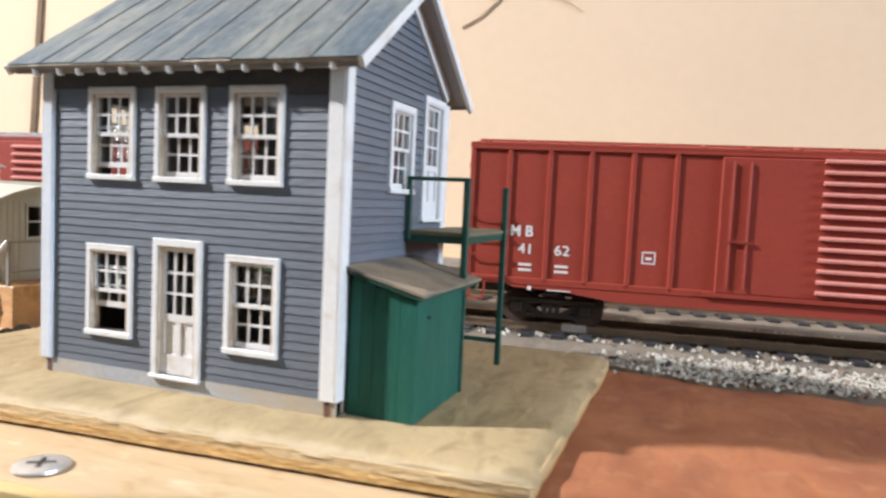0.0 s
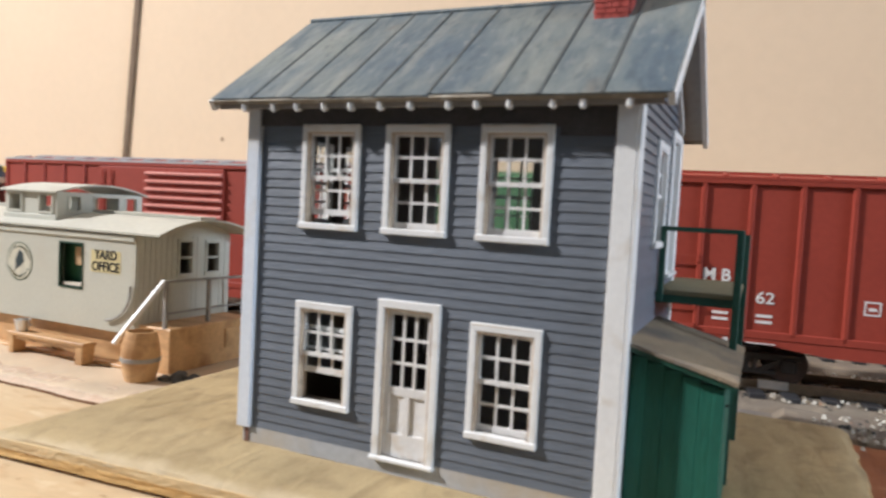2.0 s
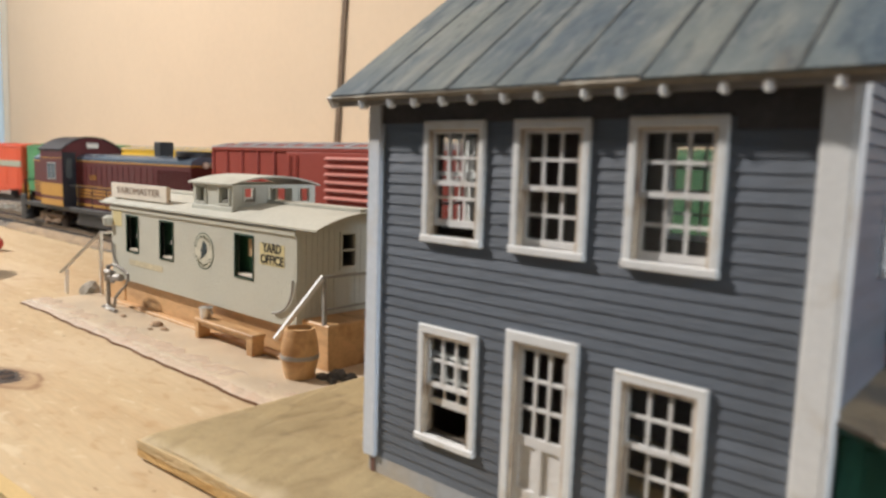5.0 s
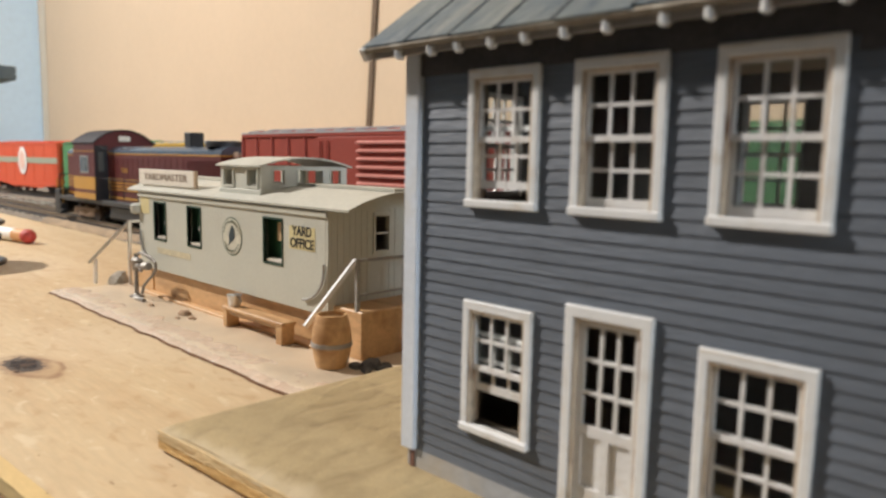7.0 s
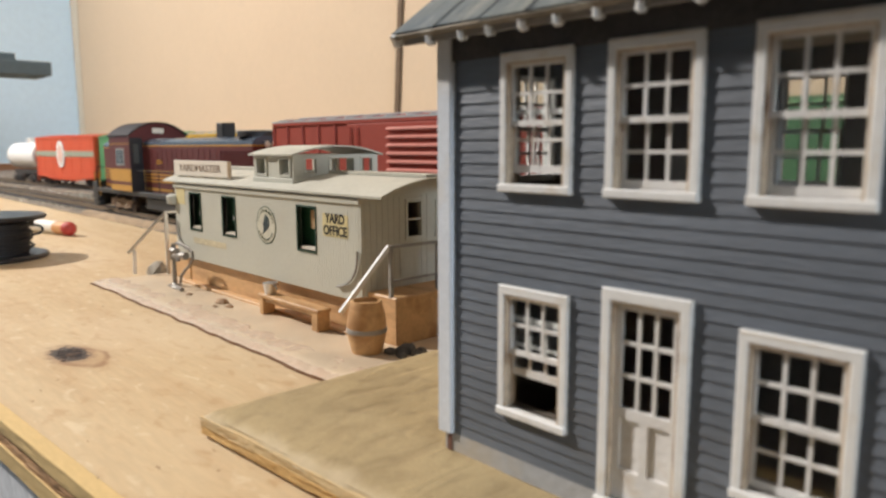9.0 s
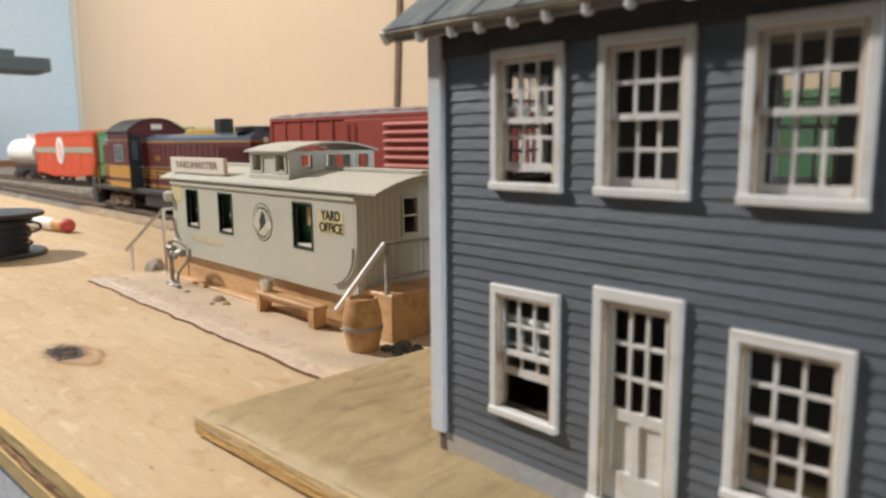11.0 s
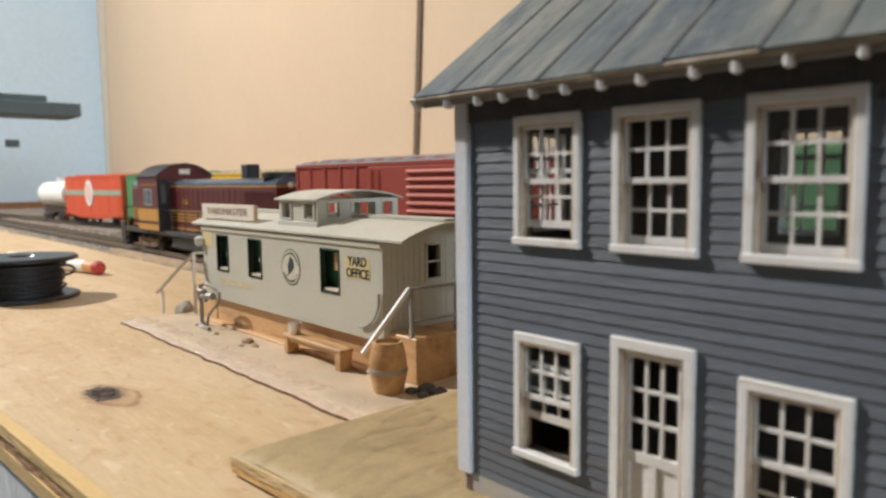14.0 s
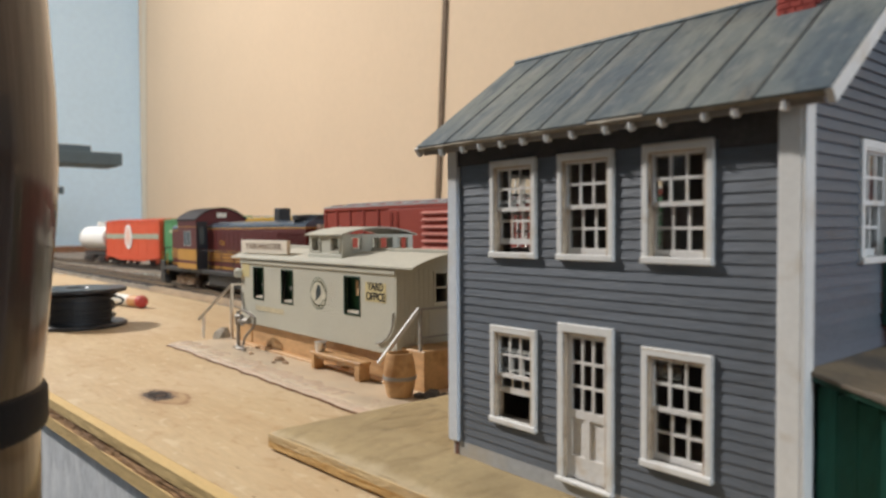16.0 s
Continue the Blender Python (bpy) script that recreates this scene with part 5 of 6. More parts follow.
# roof
bm = bmesh.new()
ys = [13.93 + 3.78 * k / 16 for k in range(17)]
prism(bm, [(oy(v), oz(arch(v))) for v in ys] + [(oy(v), oz(arch(v) - 0.055)) for v in reversed(ys)], ox(-30.6), ox(-17.95))
part("roof", bm, CABROOF, OFFICE, smooth=True)
boxes("eave_moulding", CABGREY, OFFICE, (ox(OX0), ox(OX1), oy(OY0 - 0.06), oy(OY0), oz(3.52), oz(3.66)), chamfer=0.01)
boxes("roof_walk", CABROOF, OFFICE, (ox(-30.5), ox(-24.72), oy(15.5), oy(16.1), oz(4.17), oz(4.24)))
boxes("roof_walk", CABROOF, OFFICE, (ox(-22.3), ox(-18.1), oy(15.5), oy(16.1), oz(4.17), oz(4.24)))

# cupola
CX0, CX1, CY0, CY1 = -24.6, -22.36, 14.32, 17.34
CUP = boxes("cupola", CABGREY, OFFICE, (ox(CX0 - 0.04), ox(CX1 + 0.04), oy(CY0 - 0.04), oy(CY1 + 0.04), oz(3.86), oz(4.05)), chamfer=0.02)
sidewins = [(-24.38, -23.86), (-23.06, -22.54)]
endwins = [(14.72, 15.08), (15.56, 16.42), (16.72, 17.1)]


def pierced(place, a0, a1, holes, lo, hi, h0, h1, thick):
    """A thin upright panel in one piece with openings cut through; place turns (along, depth, height) into a point."""
    bm = bmesh.new()
    acuts = [a0] + [v for w in holes for v in w] + [a1]
    zcuts = [lo, h0, h1, hi]
    verts = {}

    def v(i, j, k):
        if (i, j, k) not in verts:
            verts[i, j, k] = bm.verts.new(place(acuts[i], thick * k, zcuts[j]))
        return verts[i, j, k]

    cells = [(i, j) for i in range(len(acuts) - 1) for j in range(3) if not (i % 2 and j == 1)]
    for i, j in cells:
        for k in (0, 1):
            bm.faces.new((v(i, j, k), v(i + 1, j, k), v(i + 1, j + 1, k), v(i, j + 1, k)))
        for di, dj, p, q in ((-1, 0, (i, j), (i, j + 1)), (1, 0, (i + 1, j), (i + 1, j + 1)), (0, -1, (i, j), (i + 1, j)), (0, 1, (i, j + 1), (i + 1, j + 1))):
            if (i + di, j + dj) not in cells:
                bm.faces.new((v(*p, 0), v(*q, 0), v(*q, 1), v(*p, 1)))
    return bm


for yy in (CY0, CY1 - 0.1):
    part("cupola_side", pierced(lambda a, d, z, y0=yy: (ox(a), oy(y0 + d), oz(z)), CX0, CX1, sidewins, 4.04, 4.70, 4.14, 4.6, 0.1), CABGREY, CUP)
for xx in (CX0, CX1 - 0.1):
    part("cupola_end", pierced(lambda a, d, z, x0=xx: (ox(x0 + d), oy(a), oz(z)), CY0 + 0.1, CY1 - 0.1, endwins, 4.04, 4.72, 4.2, 4.6, 0.1), CABGREY, CUP)
for w in sidewins:
    bm = bmesh.new()
    for a, b, z0, z1 in ((w[0] - 0.06, w[0], 4.08, 4.66), (w[1], w[1] + 0.06, 4.08, 4.66), (w[0], w[1], 4.08, 4.15), (w[0], w[1], 4.59, 4.66)):
        block(bm, ox(a), ox(b), oy(CY0 - 0.04), oy(CY0), oz(z0), oz(z1))
    part("cupola_window", bm, CABGREY, CUP)
for w in endwins:
    bm = bmesh.new()
    for a, b, z0, z1 in ((w[0] - 0.05, w[0], 4.15, 4.65), (w[1], w[1] + 0.05, 4.15, 4.65), (w[0], w[1], 4.15, 4.2), (w[0], w[1], 4.6, 4.65)):
        block(bm, ox(CX1), ox(CX1 + 0.03), oy(a), oy(b), oz(z0), oz(z1))
    part("cupola_window", bm, CABGREY, CUP)
bm = bmesh.new()
ys = [CY0 - 0.12 + (CY1 - CY0 + 0.24) * k / 12 for k in range(13)]
top = lambda v: 4.99 - 0.25 * ((v - 15.82) / 1.6) ** 2
prism(bm, [(oy(v), oz(top(v))) for v in ys] + [(oy(v), oz(top(v) - 0.05)) for v in reversed(ys)], ox(CX0 - 0.1), ox(CX1 + 0.12))
part("cupola_roof", bm, CABROOF, CUP, smooth=True)

# roof sign
bm = bmesh.new()
block(bm, ox(-30.2), ox(-26.1), oy(14.2), oy(14.28), oz(3.95), oz(4.48), 0.01)
SIGN = part("roof_sign", bm, SIGNWHITE, OFFICE, "aged cream roof sign with brown letters")
boxes("sign_edge", paint("tan_sign_edge", (0.45, 0.32, 0.2), 0.8), SIGN, (ox(-26.1), ox(-26.02), oy(14.19), oy(14.3), oz(3.95), oz(4.48)))
lettering("sign_letters", "YARDMASTER", 0.24, paint("faded_brown_ink", (0.27, 0.20, 0.15), 0.7), SIGN, (ox(-28.15), oy(14.192), oz(4.22)), wide=1.56)

# side decals and lettering
bm = bmesh.new()
block(bm, ox(-20.55), ox(-19.42), oy(OY0 - 0.019), oy(OY0 - 0.013), oz(2.62), oz(3.22))
part("letter_panel", bm, YELLOWDECAL, OFFICE, "pale yellow lettering panel")
lettering("side_lettering", "YARD\nOFFICE", 0.255, INK, OFFICE, (ox(-19.98), oy(OY0 - 0.022), oz(2.93)), wide=0.92, bold=0.007)
bm = bmesh.new()
rod(bm, (ox(-23.5), oy(OY0 - 0.017), oz(2.66)), (ox(-23.5), oy(OY0 - 0.012), oz(2.66)), 0.56, 40)
part("round_emblem", bm, DECALGREEN, OFFICE, "round green and white emblem")
bm = bmesh.new()
rod(bm, (ox(-23.5), oy(OY0 - 0.022), oz(2.66)), (ox(-23.5), oy(OY0 - 0.0165), oz(2.66)), 0.525, 40)
part("emblem_ring", bm, paint("cream_emblem_ground", (0.56, 0.545, 0.44), 0.6), OFFICE)
bm = bmesh.new()
rnd = random.Random(4)
for k in range(24):
    a = 2 * math.pi * k / 24
    if k in (0, 12, 13, 23):
        continue
    bar(bm, (ox(-23.5) + 0.40 * math.cos(a), oy(OY0 - 0.026), oz(2.66) + 0.40 * math.sin(a)),
        (ox(-23.5) + 0.475 * math.cos(a), oy(OY0 - 0.026), oz(2.66) + 0.475 * math.sin(a)), 0.05, 0.008)
part("emblem_marks", bm, DECALGREEN, OFFICE)
bm = bmesh.new()
out = [(-0.16, -0.3), (0.05, -0.14), (0.16, -0.02), (0.13, 0.2), (0.0, 0.3), (-0.08, 0.1), (-0.13, 0.0), (-0.1, -0.14)]
prism(bm, [(ox(-23.5) + a * 1.3, oz(2.68) + b * 1.05) for a, b in out], oy(OY0 - 0.028), oy(OY0 - 0.0222), "y")
part("emblem_shape", bm, MAPBLUE, OFFICE)
boxes("side_patch", paint("faded_yellow_decal", (0.56, 0.50, 0.34), 0.6, 0.2, 3, 9), OFFICE, (ox(-28.5), ox(-26.1), oy(OY0 - 0.018), oy(OY0 - 0.013), oz(1.66), oz(1.86)))
boxes("corner_patch", YELLOWDECAL, OFFICE, (ox(-29.75), ox(-29.05), oy(OY0 - 0.018), oy(OY0 - 0.013), oz(2.95), oz(3.5)))
# curved end rods low on the side
for xe, s in ((-19.0, -1), (-29.75, 1)):
    bm = bmesh.new()
    pts = [(xe, 2.35)] + [(xe + s * 0.95 * (1 - math.cos(t)), 2.2 - 0.85 * math.sin(t)) for t in [0.15 * k for k in range(11)]]
    for p, q in zip(pts, pts[1:]):
        rod(bm, (ox(p[0]), oy(OY0 - 0.06), oz(p[1])), (ox(q[0]), oy(OY0 - 0.06), oz(q[1])), 0.035, 6)
    part("curved_rod", bm, GREYMETAL, OFFICE)
bm = bmesh.new()
lathe(bm, [(0.1, 0), (0.2, 0.05), (0.22, 0.3), (0.1, 0.38)], 14, (ox(-30.0), oy(14.0), oz(2.9)))
part("marker_lamp", bm, CABGREY, OFFICE, smooth=True)
# timber base and the end deck
boxes("base", TANWOOD, OFFICE, (ox(-29.3), ox(-18.9), oy(14.25), oy(17.5), 0, oz(1.05)), chamfer=0.02)
boxes("base_rail", TANWOOD, OFFICE, (ox(-29.5), ox(-18.9), oy(13.95), oy(14.25), 0, oz(0.22)), chamfer=0.02)
boxes("end_deck", TANWOOD, OFFICE, (ox(-18.88), ox(-17.75), oy(14.2), oy(17.4), 0, oz(1.32)), chamfer=0.03)
boxes("deck_step", TANWOOD, OFFICE, (ox(-17.75), ox(-17.68), oy(16.2), oy(16.75), oz(0.55), oz(1.1)), chamfer=0.01)
boxes("left_deck", TANWOOD, OFFICE, (ox(-31.0), ox(-29.5), oy(14.3), oy(17.4), 0, oz(1.25)), chamfer=0.03)
bm = bmesh.new()
bar(bm, (ox(-18.0), oy(14.25), oz(1.3)), (ox(-18.0), oy(14.25), oz(2.55)), 0.09, 0.09)
bar(bm, (ox(-18.0), oy(15.8), oz(1.3)), (ox(-18.0), oy(15.8), oz(2.5)), 0.09, 0.09)
bar(bm, (ox(-18.0), oy(17.3), oz(1.3)), (ox(-18.0), oy(17.3), oz(2.5)), 0.09, 0.09)
bar(bm, (ox(-18.0), oy(14.2), oz(2.55)), (ox(-18.0), oy(17.35), oz(2.5)), 0.09, 0.07)
bar(bm, (ox(-18.0), oy(14.2), oz(1.7)), (ox(-18.0), oy(17.35), oz(1.7)), 0.05, 0.05)
part("deck_railing", bm, GREYMETAL, OFFICE)
bm = bmesh.new()
bar(bm, (ox(-18.05), oy(14.25), oz(2.56)), (ox(-18.5), oy(13.1), oz(1.02)), 0.14, 0.1)
part("stair_rail", bm, SILVER, OFFICE, "bare silver stair handrail")
bm = bmesh.new()
bar(bm, (ox(-32.5), oy(13.4), 0), (ox(-32.4), oy(13.4), oz(1.06)), 0.11, 0.11)
bar(bm, (ox(-32.62), oy(13.25), oz(0.92)), (ox(-31.45), oy(14.3), oz(2.5)), 0.12, 0.1)
bar(bm, (ox(-31.5), oy(14.3), 0), (ox(-31.45), oy(14.3), oz(2.5)), 0.11, 0.11)
bar(bm, (ox(-31.47), oy(14.3), oz(2.5)), (ox(-31.3), oy(15.6), oz(2.5)), 0.1, 0.08)
part("stair_rail", bm, SILVER, OFFICE, "dull grey stair handrail")

# ---- things in front of the office ----
BARREL = thing("barrel", (-17.95, 13.45, 0.13), "tan plastic water barrel with grey hoops beside the office", "barrel")
bm = bmesh.new()
prof = [(0.36, 0.0)] + [(0.36 + 0.105 * math.sin(math.pi * k / 12), 1.24 * k / 12) for k in range(1, 12)] + [(0.36, 1.24), (0.31, 1.24), (0.30, 1.16)]
lathe(bm, prof, 30)
part("barrel_body", bm, TANWOOD, BARREL, smooth=True)
for z in (0.55,):
    bm = bmesh.new()
    r = 0.368 + 0.105 * math.sin(math.pi * z / 1.24)
    lathe(bm, [(r, z - 0.055), (r + 0.012, z - 0.05), (r + 0.012, z + 0.05), (r, z + 0.055)], 30)
    part("hoop", bm, GREYMETAL, BARREL, smooth=True)

BENCH = thing("bench", (-21.7, 13.75, 0.13), "tan timber bench along the office wall", "bench")
boxes("seat", TANWOOD, BENCH, (-1.55, 1.55, -0.22, 0.22, 0.5, 0.6), chamfer=0.015)
boxes("leg", TANWOOD, BENCH, (-1.5, -1.3, -0.2, 0.2, 0, 0.5), chamfer=0.015)
boxes("leg", TANWOOD, BENCH, (1.22, 1.5, -0.2, 0.2, 0, 0.5), chamfer=0.015)
boxes("apron", TANWOOD, BENCH, (-1.3, 1.22, -0.14, -0.08, 0.38, 0.5))

BUCKET = thing("bucket", (-22.9, 13.75, 0.732), "small grey metal bucket on the bench", "bucket")
bm = bmesh.new()
lathe(bm, [(0.16, 0), (0.2, 0.3), (0.215, 0.33), (0.19, 0.33), (0.15, 0.05)], 18)
part("pail", bm, SILVER, BUCKET, smooth=True)
bm = bmesh.new()
rod(bm, (0.2, 0, 0.3), (0.36, 0.02, 0.18), 0.02, 6)
part("handle", bm, GREYMETAL, BUCKET)

PUMP = thing("hand_pump", (-28.75, 13.5, 0.13), "bare metal hand water pump on the slab", "pump")
PUMPM = paint("cast_pump_metal", (0.31, 0.29, 0.265), 0.5, 0.35, 4, 14, 0.3, metal=0.7)
bm = bmesh.new()
lathe(bm, [(0.24, 0), (0.24, 0.05), (0.12, 0.07), (0.075, 0.12), (0.07, 0.9), (0.13, 0.95), (0.14, 1.2), (0.17, 1.24), (0.17, 1.3), (0.08, 1.36), (0.06, 1.5)], 14, (-0.25, 0, 0))
part("pump_body", bm, PUMPM, PUMP, smooth=True)
bm = bmesh.new()
pts = [(-0.3, 0.02, 1.42), (0.0, 0.04, 1.54), (0.35, 0.08, 1.5), (0.7, 0.12, 1.42), (0.98, 0.14, 1.28), (1.02, 0.12, 1.08), (0.86, 0.08, 0.86), (0.6, 0.02, 0.66), (0.42, -0.05, 0.45), (0.38, -0.08, 0.2)]
for a, b in zip(pts, pts[1:]):
    rod(bm, a, b, 0.05, 7)
part("pump_handle", bm, PUMPM, PUMP, smooth=True)
bm = bmesh.new()
for a, b, r in (((-0.25, 0, 1.08), (0.3, -0.02, 1.12), 0.1), ((0.3, -0.02, 1.12), (0.72, 0.02, 1.16), 0.13), ((0.3, -0.02, 1.12), (0.34, -0.12, 0.95), 0.07)):
    rod(bm, a, b, r, 10)
lathe(bm, [(0.08, 0), (0.15, 0.05), (0.15, 0.12), (0.08, 0.18)], 12, (0.12, -0.08, 1.2))
part("spout", bm, PUMPM, PUMP, smooth=True)
bm = bmesh.new()
block(bm, 0.1, 0.75, -0.3, -0.1, 0.0, 0.09, 0.03)
rod(bm, (0.1, -0.2, 0.06), (0.9, -0.26, 0.07), 0.07, 8)
part("drip_tray", bm, PUMPM, PUMP, smooth=True)

ROCKMAT = paint("grey_stone", (0.34, 0.305, 0.25), 0.85, 0.45, 3, 14, 0.6)


def rock(at, r, seed, label, mat=None):
    bm = bmesh.new()
    bmesh.ops.create_icosphere(bm, subdivisions=2, radius=1)
    for v in bm.verts:
        k = 1 + 0.45 * noise.noise(v.co * 1.3 + Vector((seed * 3.1, 0, 0)))
        v.co = Vector((v.co.x * r[0] * k, v.co.y * r[1] * k, max(-0.35, v.co.z) * r[2] * k + 0.3 * r[2]))
    ob = part("rock", bm, mat or ROCKMAT)
    ob.location = Vector(at) * U
    return tagged(ob, label, "rock", "loose rocks")


rock((-32.2, 14.15, 0.0), (0.5, 0.34, 0.42), 1, "small grey stone beside the slab")
for k, (x, y, r) in enumerate(((-17.45, 13.75, 0.17), (-17.2, 14.0, 0.24), (-17.0, 13.72, 0.15), (-16.75, 14.0, 0.19), (-16.95, 14.3, 0.17), (-17.35, 14.25, 0.18), (-16.6, 13.75, 0.12))):
    rock((x, y, 0.12), (r, r * 0.8, r * 0.7), k + 5, "dark grey lump of coal on the slab", paint("coal", (0.10, 0.095, 0.09), 0.7, 0.3, 4, 16, 0.6))
for k, (x, y, r) in enumerate(((-25.3, 13.4, 0.18), (-24.6, 13.3, 0.12), (-24.9, 13.0, 0.08), (-27.2, 13.2, 0.1))):
    rock((x, y, 0.125), (r * 1.4, r, r * 0.6), k + 15, "small brown crumb on the slab", paint("brown_crumb", (0.38, 0.25, 0.15), 0.8, 0.3, 4, 16, 0.6))

# ---- loose things on the bare plywood ----
SCREW = thing("screw", (-9.05, 7.75, 0.0), "countersunk zinc screw head set in the plywood", "screw")
bm = bmesh.new()
lathe(bm, [(0.36, 0.0), (0.41, 0.03), (0.40, 0.06), (0.3, 0.085)], 28)
part("screw_head", bm, SILVER, SCREW, smooth=True)
bm = bmesh.new()
for a in (0.6, 0.6 + math.pi / 2):
    bar(bm, (0.2 * math.cos(a), 0.2 * math.sin(a), 0.087), (-0.2 * math.cos(a), -0.2 * math.sin(a), 0.087), 0.07, 0.01)
part("cross_slot", bm, BLACK, SCREW)

ROD = thing("red_tipped_rod", (-48.0, 15.45, 0.0), "white rod with orange collar and rounded red tip", "rod")
direc = Vector((-0.975, -0.2, 0)).normalized()
hd = Vector((0.0, 0.0, 0.405))
bm = bmesh.new()
rod(bm, hd + direc * 1.25, hd + direc * 11.5, 0.37, 20)
part("stick", bm, paint("white_rod_paint", (0.78, 0.75, 0.68), 0.5, 0.06, 1, 6), ROD, smooth=True)
bm = bmesh.new()
rod(bm, hd + direc * 0.25, hd + direc * 1.25, 0.355, 20)
part("collar", bm, paint("orange_waxed_wood", (0.60, 0.30, 0.11), 0.5, 0.2, 1, 6), ROD, smooth=True)
bm = bmesh.new()
bmesh.ops.create_uvsphere(bm, u_segments=20, v_segments=14, radius=0.405)
for v in bm.verts:
    v.co = Matrix.Rotation(math.atan2(direc.y, direc.x), 3, "Z") @ Vector((v.co.x * 1.15, v.co.y, v.co.z)) + hd
part("tip", bm, paint("red_rod_tip", (0.45, 0.05, 0.035), 0.6, 0.25, 1.5, 7, 0.4), ROD, smooth=True)

SX, SY = -41.6, 10.4
SPOOL = thing("wire_spool", (SX, SY, 0.0), "black plastic spool wound with black wire on the plywood", "spool")
for z in (0.0, 1.75):
    bm = bmesh.new()
    lathe(bm, [(0.3, z), (2.25, z), (2.32, z + 0.06), (2.32, z + 0.16), (2.25, z + 0.22), (0.6, z + 0.22), (0.45, z + 0.1)], 48)
    part("flange", bm, GLOSSBLACK, SPOOL, smooth=True)
bm = bmesh.new()
for k in range(13):
    z = 0.22 + 0.06 + k * 0.118
    r = 1.6 + 0.09 * ((k * 7) % 3 - 1) + 0.05 * ((k * 5) % 4 - 1.5)
    for j in range(40):
        a, b = 2 * math.pi * j / 40, 2 * math.pi * (j + 1) / 40
        rod(bm, (r * math.cos(a), r * math.sin(a), z), (r * math.cos(b), r * math.sin(b), z), 0.066, 6)
lathe(bm, [(1.55, 0.2), (1.55, 1.76)], 30)
part("wire", bm, BLACK, SPOOL, smooth=True)
bm = bmesh.new()
pts = [(0.3, 1.62, 1.42), (0.34, 1.85, 1.42), (0.38, 2.02, 1.33), (0.4, 2.1, 1.2), (0.4, 2.02, 1.08), (0.36, 1.86, 1.0), (0.3, 1.62, 0.97)]
for p, q in zip(pts, pts[1:]):
    rod(bm, p, q, 0.06, 6)
part("wire_end", bm, BLACK, SPOOL)

# dark turned post standing before the table
POST = thing("dark_post", (-14.25, 1.7, -14.0), "dark brown glossy turned post with a black band", "post")
DARKBROWN = paint("dark_varnished_wood", (0.021, 0.0105, 0.008), 0.32, 0.4, 0.6, 4, 0.25, stretch=(2.0, 2.0, 0.12), stain=(0.045, 0.02, 0.012), stain_at=0.6, stain_scale=0.9, spec=0.5)
bm = bmesh.new()
lathe(bm, [(2.1, -81), (2.1, 0), (2.05, 12), (2.03, 15.0), (2.03, 16.0), (2.06, 16.6), (2.14, 17.25), (2.2, 17.9), (2.25, 18.5), (2.31, 19.2), (2.34, 19.9), (2.32, 20.9), (2.25, 22.1), (2.14, 24), (2.04, 27), (2.0, 40)], 48)
part("shaft", bm, DARKBROWN, POST, smooth=True)
shine = DARKBROWN.node_tree.nodes["Principled BSDF"].inputs
shine["Coat Weight"].default_value, shine["Coat Roughness"].default_value, shine["Coat IOR"].default_value = 0.9, 0.1, 1.42
bm = bmesh.new()
lathe(bm, [(2.02, 15.98), (2.11, 16.02), (2.14, 16.1), (2.14, 16.52), (2.11, 16.6), (2.04, 16.64)], 48)
part("band", bm, paint("black_band_paint", (0.006, 0.006, 0.007), 0.6, 0.2, 2, 9, 0.15, spec=0.2), POST, smooth=True)

# ---- trains ----
WHEEL = paint("grimy_brown_wheel", (0.075, 0.05, 0.04), 0.55, 0.3, 2, 8, 0.2, metal=0.3)
TRUCKM = paint("dusty_black_truck", (0.035, 0.03, 0.027), 0.6, 0.3, 2, 9, 0.3)
GRIME = paint("rusty_brown_truck", (0.20, 0.13, 0.075), 0.7, 0.35, 2, 9, 0.4)
WHITEINK = paint("white_lettering", (0.70, 0.68, 0.66), 0.6, 0.1)


def truck(parent, x, frame_mat, span=2.1, wheel_r=0.48):
    """A four-wheel bogie: two side frames with journals, bolster, wheels."""
    bm = bmesh.new()
    for s in (-1, 1):
        y = s * 1.12
        block(bm, x - span / 2 - 0.35, x + span / 2 + 0.35, y - 0.07, y + 0.07, 0.62, 0.82, 0.03)
        block(bm, x - span / 2 + 0.3, x + span / 2 - 0.3, y - 0.07, y + 0.07, 0.22, 0.36, 0.03)
        for k in (-1, 1):
            block(bm, x + k * span / 2 - 0.2, x + k * span / 2 + 0.2, y - 0.12 * (1 if s < 0 else -0.6), y + 0.12 * (1 if s > 0 else -0.6) + 0.001, 0.32, 0.68, 0.04)
            bar(bm, (x + k * 0.3, y, 0.3), (x + k * (span / 2 - 0.1), y, 0.68), 0.12, 0.14)
        for k in (-0.2, 0, 0.2):
            rod(bm, (x + k, y - 0.02, 0.34), (x + k, y - 0.02, 0.64), 0.07, 7)
    block(bm, x - 0.3, x + 0.3, -1.1, 1.1, 0.5, 0.95)
    fr = part("truck", bm, frame_mat, parent)
    for k in (-1, 1):
        bm = bmesh.new()
        for s in (-1, 1):
            rod(bm, (x + k * span / 2, s * 0.82, wheel_r), (x + k * span / 2, s * 0.97, wheel_r), wheel_r, 26)
            rod(bm, (x + k * span / 2, s * 0.74, wheel_r), (x + k * span / 2, s * 0.82, wheel_r), wheel_r + 0.06, 26)
            rod(bm, (x + k * span / 2, s * 0.97, wheel_r), (x + k * span / 2, s * 1.0, wheel_r), wheel_r * 0.6, 18)
        rod(bm, (x + k * span / 2, -0.8, wheel_r), (x + k * span / 2, 0.8, wheel_r), 0.08, 8)
